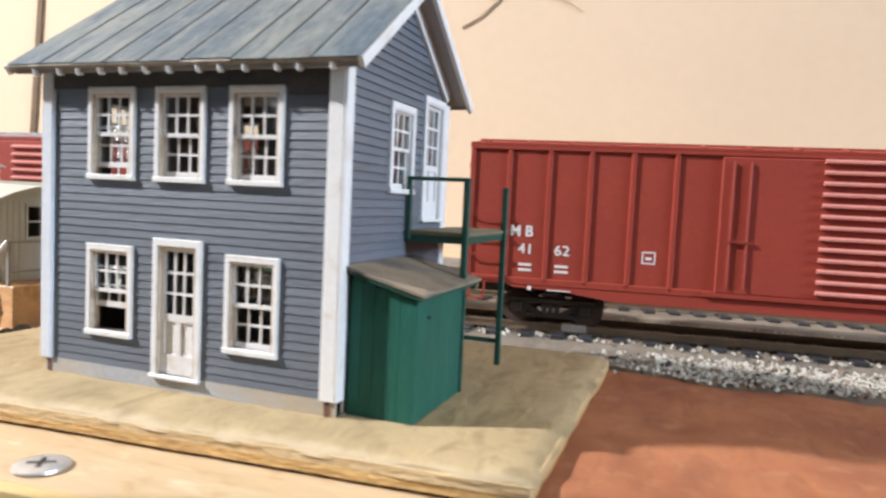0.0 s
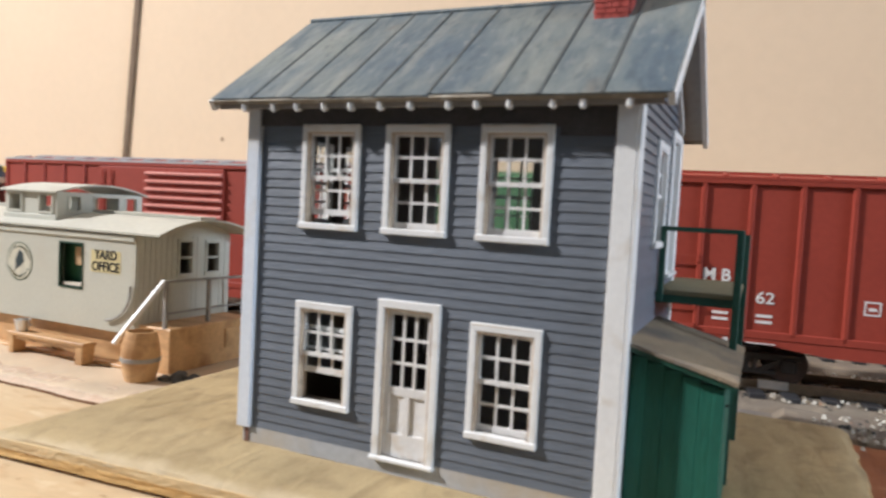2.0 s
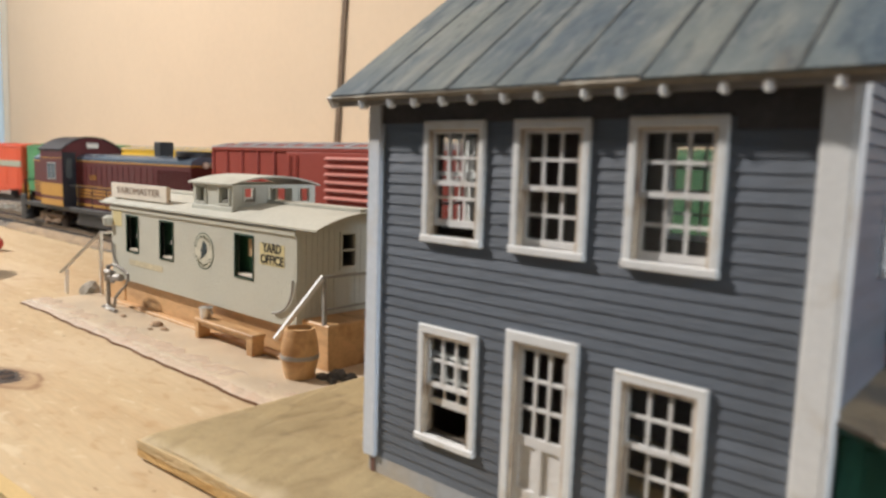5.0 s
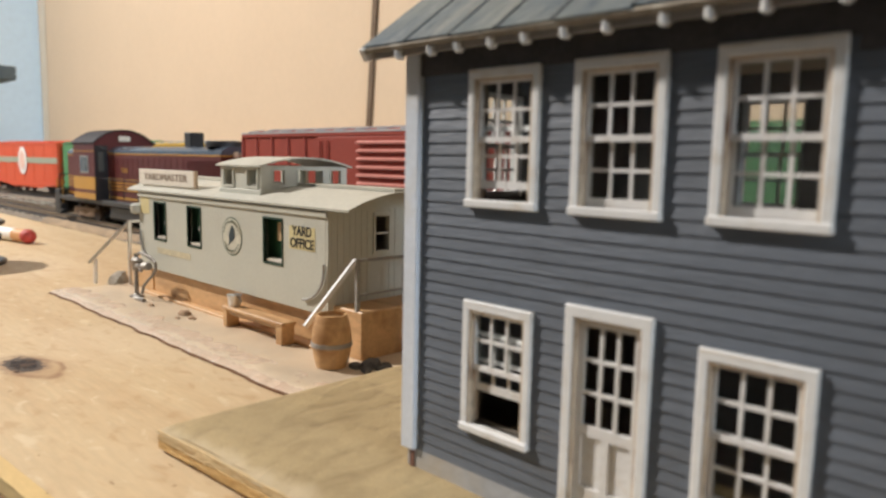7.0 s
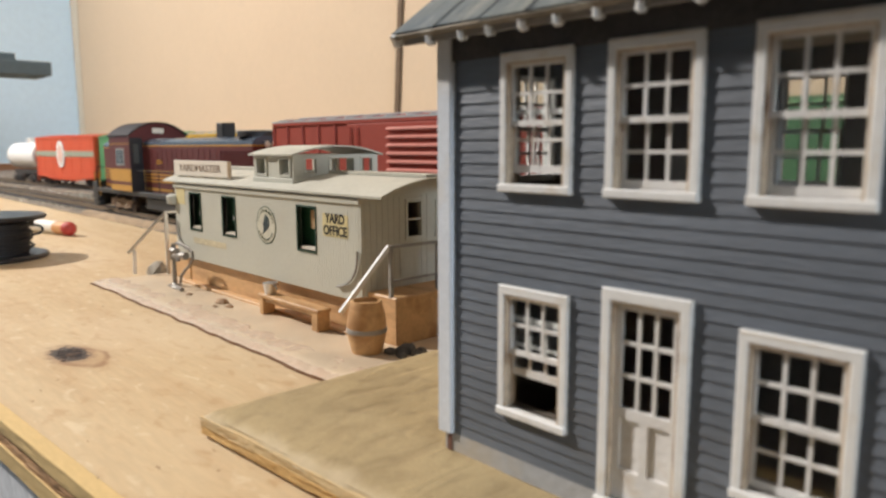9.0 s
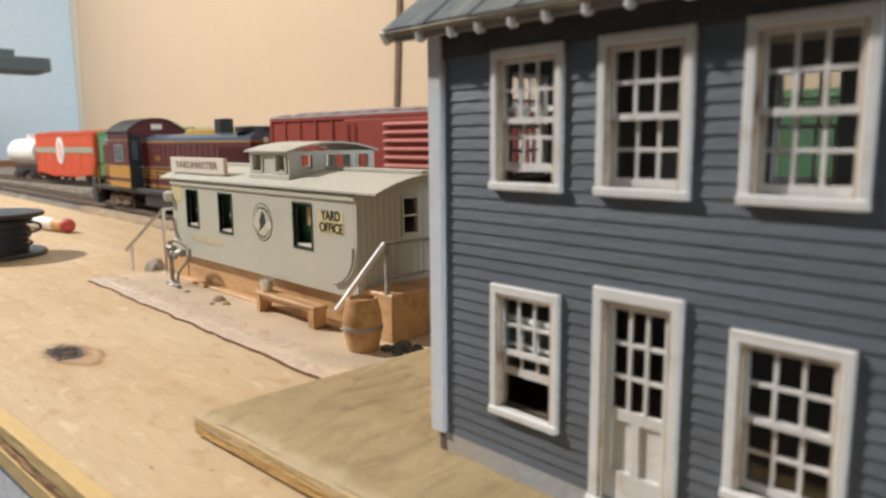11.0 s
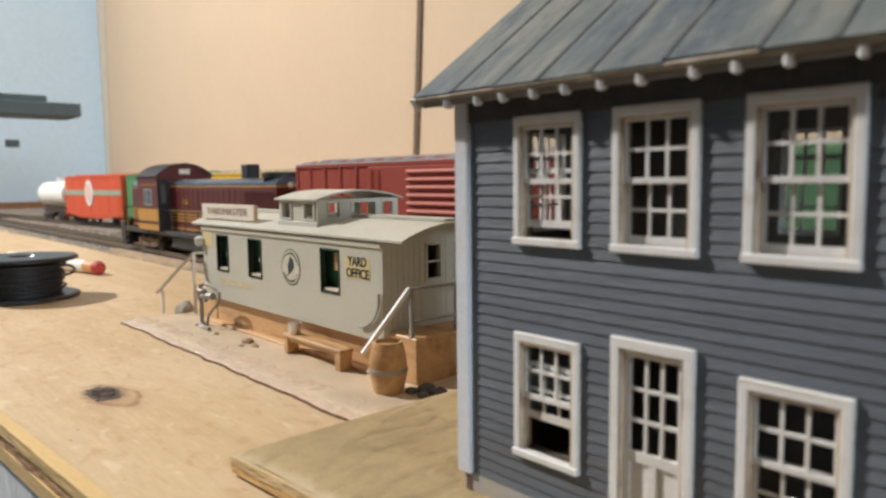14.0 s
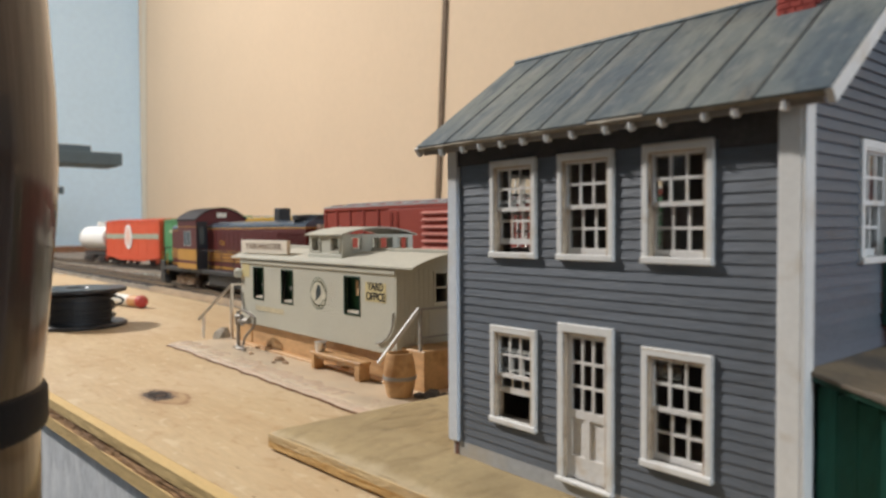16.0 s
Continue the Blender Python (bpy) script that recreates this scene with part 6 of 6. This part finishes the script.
        part("wheelset", bm, WHEEL, fr, smooth=True)


def coupler(parent, x, s):
    bm = bmesh.new()
    block(bm, x, x + s * 0.7, -0.13, 0.13, 0.78, 1.0, 0.02)
    block(bm, x + s * 0.6, x + s * 0.95, -0.22, 0.16, 0.74, 1.06, 0.04)
    bar(bm, (x + s * 0.75, 0.1, 0.76), (x + s * 0.72, 0.1, 0.3), 0.06, 0.06)
    part("coupler", bm, TRUCKM, parent)


def boxcar(name, at, length, colour, label, turn=0.0, height=5.55, ribs=1.2, door=None, louvre=None, roof=None, sill=1.05, width=3.4, ladder=True, group="freight cars", band=None):
    """A boxcar standing on the rails; x runs along it, the near side faces -y."""
    car = thing(name, at, label, "boxcar", group, turn=turn)
    h, w = length / 2, width / 2
    bm = bmesh.new()
    block(bm, -h, h, -w, w, sill, height - 0.16, 0.03)
    prism(bm, [(-w, height - 0.16), (w, height - 0.16), (w * 0.55, height - 0.03), (0, height), (-w * 0.55, height - 0.03)], -h, h)
    part("body", bm, colour, car)
    y = -w
    span = door or (0, 0)
    x = -h + 0.06
    k = 0
    bm = None
    while x < h:
        if not (door and span[0] - 0.25 < x < span[1] + 0.25):
            b2 = bmesh.new()
            if ribs < 2:
                prism(b2, [(x - 0.075, y + 0.004), (x - 0.045, y - 0.07), (x + 0.045, y - 0.07), (x + 0.075, y + 0.004)], sill + 0.05, height - 0.3, "x")
                for v in b2.verts:
                    v.co = Vector((v.co.y, v.co.z, v.co.x))
            else:
                block(b2, x - 0.03, x + 0.03, y - 0.03, y, sill + 0.05, height - 0.3)
            part("side_post", b2, colour, car)
        x += ribs if k else ribs * 0.95
        k += 1
    boxes("side_sill", colour, car, (-h, h, y - 0.07, y, sill - 0.05, sill + 0.16), chamfer=0.02)
    bm = bmesh.new()                     # deep sill, stepped over the trucks
    low = [(-h, sill - 0.06), (-h + 1.3, sill - 0.06), (-h + 1.45, sill - 0.14), (-h + 2.7, sill - 0.16), (-h + 4.5, sill - 0.38)]
    prism(bm, low + [(-a, b) for a, b in reversed(low)] + [(h, sill - 0.03), (-h, sill - 0.03)], y - 0.05, y + 0.05, "y")
    part("side_sill", bm, colour, car)
    boxes("top_chord", colour, car, (-h, h, y - 0.07, y, height - 0.34, height - 0.2), chamfer=0.02)
    if door:
        bm = bmesh.new()
        block(bm, door[0], door[1], y - 0.1, y, sill + 0.12, height - 0.36, 0.03)
        block(bm, door[0] - 0.3, door[1] + 0.3, y - 0.14, y, sill + 0.0, sill + 0.12)
        dm = part("door", bm, louvre[2] if louvre and len(louvre) > 2 else (band or colour), car)
        bm = bmesh.new()
        for rx in (door[0] + 0.3, door[0] + 0.75):
            rod(bm, (rx, y - 0.15, sill + 0.3), (rx, y - 0.15, height - 0.5), 0.03, 6)
        bar(bm, (door[0] + 0.2, y - 0.17, sill + 1.6), (door[0] + 0.9, y - 0.17, sill + 1.6), 0.05, 0.05)
        part("lock_bar", bm, colour, dm)
    if louvre:
        z = sill + 0.25
        while z < height - 0.45:
            bm = bmesh.new()
            prism(bm, [(y - 0.095, z), (y - 0.21, z + 0.02), (y - 0.21, z + 0.07), (y - 0.095, z + 0.13)], louvre[0], louvre[1])
            part("louvre", bm, LOUVRE, dm)
            z += 0.3
    if roof:
        boxes("roof_edge", roof, car, (-h, h, y - 0.075, y + 0.02, height - 0.2, height - 0.13))
    boxes("roof_walk", roof or colour, car, (-h, h, -0.35, 0.35, height + 0.0, height + 0.09))
    bm = bmesh.new()
    for k in range(int(length / 1.25)):
        xx = -h + 0.4 + k * 1.25
        for s in (-1, 1):
            vs = [(s * (w - 0.02), height - 0.15), (s * w * 0.55, height - 0.02), (s * w * 0.55, height + 0.02), (s * (w - 0.02), height - 0.09)]
            prism(bm, vs if s > 0 else vs[::-1], xx, xx + 0.1)
    part("roof_ribs", bm, roof or colour, car)
    if ladder:
        for s in (-1, 1):
            for k in range(4):
                z = sill + 0.2 + k * 0.61
                bm = bmesh.new()
                bar(bm, (s * (h - 0.02), y - 0.16, z), (s * (h - 1.18), y - 0.16, z), 0.03, 0.035)
                bar(bm, (s * (h - 0.04), y - 0.16, z), (s * (h - 0.04), y + 0.0, z), 0.05, 0.05)
                bar(bm, (s * (h - 1.16), y - 0.16, z), (s * (h - 1.16), y + 0.0, z), 0.05, 0.05)
                part("rung", bm, colour, car)
            bm = bmesh.new()
            bar(bm, (s * (h - 0.12), y - 0.05, sill), (s * (h - 0.12), y - 0.05, sill - 0.55), 0.06, 0.06)
            bar(bm, (s * (h - 0.6), y - 0.05, sill), (s * (h - 0.55), y - 0.05, sill - 0.55), 0.06, 0.06)
            bar(bm, (s * (h - 0.1), y - 0.05, sill - 0.55), (s * (h - 0.58), y - 0.05, sill - 0.55), 0.06, 0.06)
            part("stirrup_step", bm, colour, car)
    for s in (-1, 1):
        for k in range(7):
            z = sill + 0.4 + k * 0.6
            boxes("end_rib", colour, car, (min(s * h, s * (h + 0.08)), max(s * h, s * (h + 0.08)), -w + 0.2, w - 0.2, z, z + 0.2), chamfer=0.03)
    boxes("underframe", TRUCKM, car, (-h + 0.2, h - 0.2, -0.5, 0.5, 0.85, sill))
    truck(car, -h + 2.6, TRUCKM)
    truck(car, h - 2.6, TRUCKM)
    coupler(car, -h, -1)
    coupler(car, h, 1)
    return car


# boxcar red made paler: the slats' highlights are put into the colour
LOUVRE = paint("highlight_red_louvre", (0.54, 0.22, 0.18), 0.35, 0.15, 0.8, 7, 0.1)
RED = paint("boxcar_red_paint", (0.285, 0.045, 0.027), 0.6, 0.1, 0.6, 7, 0.12, stain=(0.25, 0.039, 0.026), stain_at=0.68, spec=0.3)
GREYROOF = paint("galvanised_roof", (0.42, 0.42, 0.42), 0.5, 0.15, 0.8, 6, 0.1, metal=0.3)
GREENCAR = paint("boxcar_green_paint", (0.075, 0.25, 0.095), 0.55, 0.1, 0.6, 7, 0.12)
ORANGE = paint("boxcar_orange_red_paint", (0.62, 0.085, 0.025), 0.55, 0.08, 0.6, 7, 0.1)
YELLOW = paint("boxcar_yellow_paint", (0.80, 0.50, 0.02), 0.5, 0.08, 0.6, 7, 0.1)
CARWHITE = paint("boxcar_white_paint", (0.80, 0.80, 0.78), 0.5, 0.06, 0.6, 7, 0.1)
PINKBROWN = paint("faded_oxide_paint", (0.30, 0.125, 0.09), 0.65, 0.12, 0.6, 7, 0.15, stain=(0.36, 0.18, 0.14), stain_at=0.62)
CREAMDOOR = paint("cream_door_paint", (0.62, 0.58, 0.42), 0.6, 0.1)
RAILTOP = 0.62

# near train at rest: engine, red boxcar, green boxcar
MBX = -24.3
boxcar("boxcar", (MBX, 22.0, RAILTOP), 18.6, RED, "bright red ribbed boxcar with louvred doors coupled behind the engine", roof=GREYROOF,
            door=(-27.9 - MBX, -21.6 - MBX), louvre=(-25.35 - MBX, -21.65 - MBX))
DEEPGREEN = paint("deep_green_car_paint", (0.075, 0.19, 0.085), 0.6, 0.12, 0.6, 7, 0.12, stain=(0.09, 0.18, 0.10), stain_at=0.65)
boxcar("boxcar", (-11.5, 22.0, RAILTOP), 5.0, DEEPGREEN, "short plain green boxcar coupled behind the red one", ribs=2.3, height=5.4)
RBX = -6.9 + 9.25                         # copy of the one red car, placed by the shed to fit the camera's view
RB = boxcar("boxcar", (RBX, near_axis(RBX), RAILTOP), 18.6, RED, "copy of the red ribbed boxcar with white lettering, beside the house board", roof=RED,
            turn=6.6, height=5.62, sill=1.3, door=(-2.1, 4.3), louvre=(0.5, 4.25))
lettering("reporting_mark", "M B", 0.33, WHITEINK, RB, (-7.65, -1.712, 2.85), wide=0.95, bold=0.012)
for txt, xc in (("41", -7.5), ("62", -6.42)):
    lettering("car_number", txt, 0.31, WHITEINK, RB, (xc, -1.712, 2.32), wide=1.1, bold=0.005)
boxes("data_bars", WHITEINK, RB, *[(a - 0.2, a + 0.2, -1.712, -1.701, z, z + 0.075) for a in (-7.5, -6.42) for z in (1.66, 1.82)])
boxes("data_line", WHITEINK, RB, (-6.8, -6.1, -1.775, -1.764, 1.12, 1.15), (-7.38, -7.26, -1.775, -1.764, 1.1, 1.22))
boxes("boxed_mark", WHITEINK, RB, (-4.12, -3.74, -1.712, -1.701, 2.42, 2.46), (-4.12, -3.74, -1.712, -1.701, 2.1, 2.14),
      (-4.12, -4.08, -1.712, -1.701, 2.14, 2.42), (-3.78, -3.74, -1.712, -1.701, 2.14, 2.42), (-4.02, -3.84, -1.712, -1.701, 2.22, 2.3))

# far string
def on_far(x0, x1):
    xm = (x0 + x1) / 2
    return (xm, back_line(xm) + 1.75, RAILTOP), (x1 - x0) / math.cos(math.atan(0.085))


TILTZ = math.degrees(math.atan(0.085))
at, ln = on_far(-100.3, -84.0)
OC = boxcar("boxcar", at, ln, ORANGE, "orange-red boxcar with a grey band and white oval emblem", TILTZ, 5.6, 2.6)
boxes("grey_band", paint("grey_green_band_paint", (0.33, 0.36, 0.27), 0.6), OC, (-ln / 2, ln / 2, -1.76, -1.735, 3.3, 3.9))
bm = bmesh.new()
prism(bm, [(-0.6 + 1.1 * math.cos(a), 3.55 + 1.5 * math.sin(a)) for a in [2 * math.pi * k / 28 for k in range(28)]], -1.80, -1.762, "y")
part("oval_emblem", bm, CARWHITE, OC)
bm = bmesh.new()
prism(bm, [(-0.6 + 0.7 * math.cos(a), 3.55 + 1.05 * math.sin(a)) for a in [2 * math.pi * k / 28 for k in range(28)]], -1.83, -1.801, "y")
part("emblem_heart", bm, paint("pale_orange_paint", (0.74, 0.5, 0.42), 0.6), OC)
at, ln = on_far(-82.6, -67.0)
G2 = boxcar("boxcar", at, ln, GREENCAR, "green boxcar with a cream sliding door and pale lettering", TILTZ, 5.6, 2.4, door=(-1.7, 1.5), band=CREAMDOOR)
boxes("lettering_bars", paint("pale_green_ink", (0.42, 0.52, 0.34), 0.6), G2, (-6.3, -3.6, -1.76, -1.731, 4.0, 4.35), (-5.6, -4.2, -1.76, -1.731, 3.4, 3.7))
boxes("emblem", paint("ochre_ink", (0.42, 0.38, 0.14), 0.6), G2, (3.7, 4.9, -1.76, -1.731, 3.2, 4.6), chamfer=0.005)
at, ln = on_far(-65.6, -50.8)
Y2 = boxcar("boxcar", at, ln, YELLOW, "bright yellow boxcar with a silver roof and dark emblem", TILTZ, 5.55, 2.4, roof=GREYROOF)
boxes("emblem", paint("brown_ink", (0.2, 0.1, 0.02), 0.6), Y2, (-5.9, -4.2, -1.76, -1.731, 3.7, 4.5), chamfer=0.005)
boxes("emblem", paint("brown_ink", (0.2, 0.1, 0.02), 0.6), Y2, (5.2, 6.2, -1.76, -1.731, 2.6, 3.5), chamfer=0.005)
for a, b in ((-49.4, -34.0),):
    at, ln = on_far(a, b)
    boxcar("boxcar", at, ln, CARWHITE, "white smooth-sided refrigerator boxcar", TILTZ, 5.5, 2.6, door=(-1.2, 1.2))
at, ln = on_far(-9.2, 7.2)
SP = boxcar("boxcar", at, ln, PINKBROWN, "faded oxide-brown boxcar with white lettering bars", TILTZ, 5.3, 1.55)
for x0, x1, z0, z1 in ((5.0 - 8.2 + 3.1, 8.6 - 8.2 + 3.1 + 1.0, 4.1, 4.55), (6.2 - 8.2 + 3.1, 9.3 - 8.2 + 3.1, 3.25, 3.7)):
    boxes("name_bar", WHITEINK, SP, (x0, x1, -1.83, -1.795, z0, z1))

# tank car at the far end
at, ln = on_far(-111.0, -101.8)
TANK = thing("tank_car", at, "white tank car at the far end of the string", "tank car", "freight cars", turn=TILTZ)
bm = bmesh.new()
rod(bm, (-ln / 2 + 0.3, 0, 3.3), (ln / 2 - 0.3, 0, 3.3), 1.6, 28)
for s in (-1, 1):
    rod(bm, (s * (ln / 2 - 0.3), 0, 3.3), (s * ln / 2, 0, 3.3), 1.6 if s > 0 else 1.2, 28, 1.2 if s > 0 else 1.6)
part("tank", bm, CARWHITE, TANK, smooth=True)
bm = bmesh.new()
rod(bm, (0, 0, 4.7), (0, 0, 5.5), 0.6, 18)
part("dome", bm, CARWHITE, TANK, smooth=True)
boxes("tank_frame", TRUCKM, TANK, (-ln / 2, ln / 2, -0.8, 0.8, 1.0, 1.5))
truck(TANK, -ln / 2 + 2.0, TRUCKM)
truck(TANK, ln / 2 - 2.0, TRUCKM)

# the engine
MAROON = paint("maroon_engine_paint", (0.092, 0.0155, 0.014), 0.45, 0.15, 0.8, 7, 0.12, spec=0.3)
STRIPE = paint("golden_yellow_stripe", (0.42, 0.22, 0.025), 0.5, 0.12, 1, 8, 0.1)
ENGTOP = paint("blue_black_engine_top", (0.07, 0.088, 0.115), 0.22, 0.2, 0.7, 6, 0.1)
ENGX = -47.3
ENG = thing("diesel_engine", (ENGX, 22.0, RAILTOP), "maroon and yellow-striped road switcher engine on the near track", "locomotive", "near train")


def hood(name, x0, x1, half, z0, z1):
    bm = bmesh.new()
    block(bm, x0, x1, -half, half, z0, z1 - 0.42)
    body = part(name, bm, MAROON, ENG)
    bm = bmesh.new()
    prof = [(-half, z1 - 0.42), (-half + 0.02, z1 - 0.25), (-half + 0.3, z1 - 0.05), (-half + 0.55, z1), (half - 0.55, z1), (half - 0.3, z1 - 0.05), (half - 0.02, z1 - 0.25), (half, z1 - 0.42)]
    prism(bm, prof, x0 - 0.02, x1 + 0.02)
    part("hood_top", bm, ENGTOP, body, smooth=True)
    boxes("top_line", STRIPE, body, (x0, x1 + 0.012, -half - 0.012, half + 0.012, z1 - 0.5, z1 - 0.43))
    for z, t in ((1.62, 0.14), (2.15, 0.09), (2.36, 0.09), (2.57, 0.09), (2.78, 0.09)):
        boxes("stripe", STRIPE, body, (x0, x1 + 0.012, -half - 0.012, half + 0.012, z, z + t))
    return body


LONG = hood("long_hood", -3.7, 10.4, 1.0, 1.5, 4.85)
hood("short_hood", -11.0, -7.3, 1.0, 1.5, 4.75)
x = -3.5
while x < 6.2:
    boxes("hood_door", MAROON, LONG, (x, x + 0.62, -1.025, -1.0, 2.95, 4.2), chamfer=0.01)
    x += 0.72
bm = bmesh.new()
x = 6.9
while x < 10.2:                           # radiator louvres
    block(bm, x, x + 0.07, -1.035, -1.0, 3.0, 4.1)
    x += 0.14
part("radiator_slats", bm, MAROON, LONG)
lettering("engine_number", "1536", 0.3, STRIPE, LONG, (-1.2, -1.04, 3.4), wide=1.1)
bm = bmesh.new()
yc = 1.86
ys = [-yc + 2 * yc * k / 14 for k in range(15)]
rf = lambda v: 5.06 + 0.84 * (1 - (abs(v) / yc) ** 2.2)
prism(bm, [(-yc, 1.5)] + [(v, rf(v) - 0.06) for v in ys] + [(yc, 1.5)], -7.3, -3.7)
CAB = part("cab", bm, MAROON, ENG)
bm = bmesh.new()
ys = [v * 1.04 for v in ys]
prism(bm, [(v, rf(v / 1.04) + 0.02) for v in ys] + [(v, rf(v / 1.04) - 0.05) for v in reversed(ys)], -7.45, -3.58)
part("cab_roof", bm, paint("dark_cab_roof_paint", (0.012, 0.006, 0.008), 0.55, 0.2, 0.8, 7, 0.1, spec=0.2), CAB, smooth=True)
boxes("cab_stripe", STRIPE, CAB, (-7.31, -3.69, -1.875, 1.875, 1.52, 1.9), (-7.31, -3.69, -1.875, 1.875, 2.12, 2.92), (-7.31, -3.69, -1.875, 1.875, 4.5, 4.55))
CABGLASS = plain("grey_cab_glazing", (0.07, 0.075, 0.07), 0.15)
boxes("cab_window", GREYMETAL, CAB, (-6.1, -4.7, -1.89, -1.86, 3.15, 4.25))
boxes("cab_pane", CABGLASS, CAB, (-6.02, -5.44, -1.902, -1.87, 3.23, 4.17), (-5.36, -4.78, -1.902, -1.87, 3.23, 4.17))
for yy in (-1.64, 1.29):
    boxes("end_pane", CABGLASS, CAB, (-3.69, -3.655, yy, yy + 0.35, 3.3, 4.5))
# black panels paint in the shade on the cab's maroon end wall
for yy in (-1.84, 1.04):
    boxes("cab_end_panel", GLOSSBLACK, CAB, (-3.7, -3.675, yy, yy + 0.8, 1.52, 4.9))
boxes("number_board", SIGNWHITE, CAB, (-3.7, -3.63, -0.35, 0.35, 5.2, 5.52))
boxes("frame_deck", BLACK, ENG, (-12.0, 12.0, -1.6, 1.6, 1.2, 1.5), chamfer=0.03)
boxes("fuel_tank", BLACK, ENG, (-3.0, 3.0, -1.3, 1.3, 0.35, 1.2), chamfer=0.12)
for s in (-1, 1):
    bm = bmesh.new()
    block(bm, s * 12.0 - (0.25 if s > 0 else 0), s * 12.0 + (0 if s > 0 else 0.25), -1.6, 1.6, 0.2, 1.55, 0.04)
    block(bm, s * 11.5 - 0.45, s * 11.5 + 0.45, -1.62, -1.1, 0.15, 1.9, 0.03)
    block(bm, s * 11.2 - 0.5, s * 11.2 + 0.5, -1.6, -1.3, 0.35, 0.5)
    block(bm, s * 11.2 - 0.5, s * 11.2 + 0.5, -1.6, -1.25, 0.8, 0.92)
    part("pilot_steps", bm, BLACK, ENG)
    bm = bmesh.new()
    for y in (-1.45, 1.45):
        rod(bm, (s * 11.9, y, 0.9), (s * 11.9, y, 2.6), 0.05, 6)
        rod(bm, (s * 10.9, y, 0.9), (s * 10.9, y, 2.6), 0.05, 6)
    part("grab_iron", bm, STRIPE, ENG)
    coupler(ENG, s * 12.0, s)
    truck(ENG, s * 7.6, GRIME, 3.2, 0.5)
bm = bmesh.new()
for x in (-4.2, -2.2, -0.2, 1.8, 3.8, 5.8, 7.8, 9.8):
    rod(bm, (x, -1.5, 1.5), (x, -1.5, 2.85), 0.026, 6)
rod(bm, (-5.0, -1.5, 2.85), (10.9, -1.5, 2.85), 0.026, 6)
part("side_railing", bm, BLACK, ENG)
for x in (-11.9, 11.9):
    bm = bmesh.new()
    for y in (-1.3, -0.6, 0.6, 1.3):
        rod(bm, (x, y, 1.5), (x, y, 2.9), 0.04, 6)
    rod(bm, (x, -1.3, 2.9), (x, 1.3, 2.9), 0.04, 6)
    part("end_railing", bm, BLACK, ENG)
boxes("exhaust_pipe", BLACK, ENG, (5.3, 6.1, -0.38, 0.38, 4.8, 5.62), chamfer=0.05)
bm = bmesh.new()
lathe(bm, [(1.0, 4.84), (1.0, 5.08), (0.92, 5.14), (0.8, 5.08)], 36, (9.1, 0, 0))
part("radiator_fan", bm, BLACK, ENG, smooth=True)
bm = bmesh.new()
for y in (-0.2, 0.2):
    rod(bm, (10.38, y, 4.45), (10.52, y, 4.45), 0.15, 14)
part("headlight", bm, SIGNWHITE, ENG)

# ---- far end of the layout ----
CANM = paint("blue_grey_canopy_paint", (0.10, 0.135, 0.15), 0.7, 0.15, 0.3, 2, 0.1)
CAN = thing("platform_canopy", (-135, 27, 0.0), "blue-grey flat canopy on a post at the far end", "canopy")
boxes("canopy_roof", CANM, CAN, (-5, 4, -14, 10.7, 16.2, 18.3), chamfer=0.1)
boxes("canopy_cap", CANM, CAN, (-4, 3, -12, 6, 18.3, 19.4), chamfer=0.1)
bm = bmesh.new()
rod(bm, (0, -9.4, 0.0), (0, -9.4, 16.2), 0.4, 14)
part("post", bm, CANM, CAN, smooth=True)
boxes("lamp_box", CANM, CAN, (-0.6, 0.6, 0.4, 2.2, 11.2, 12.4), chamfer=0.05)
boxes("foot", CANM, CAN, (-2, 2, -11.4, -7.4, 0.0, 0.7), chamfer=0.05)
BLK = thing("end_board", (-182.5, 33, 0.0), "low brown board along the far end of the table", "board")
boxes("timber", paint("brown_timber", (0.22, 0.11, 0.06), 0.8, 0.2, 0.5, 4), BLK, (-1.5, 1.5, -25, 26, 0.0, 1.4), chamfer=0.1)

clapboards()
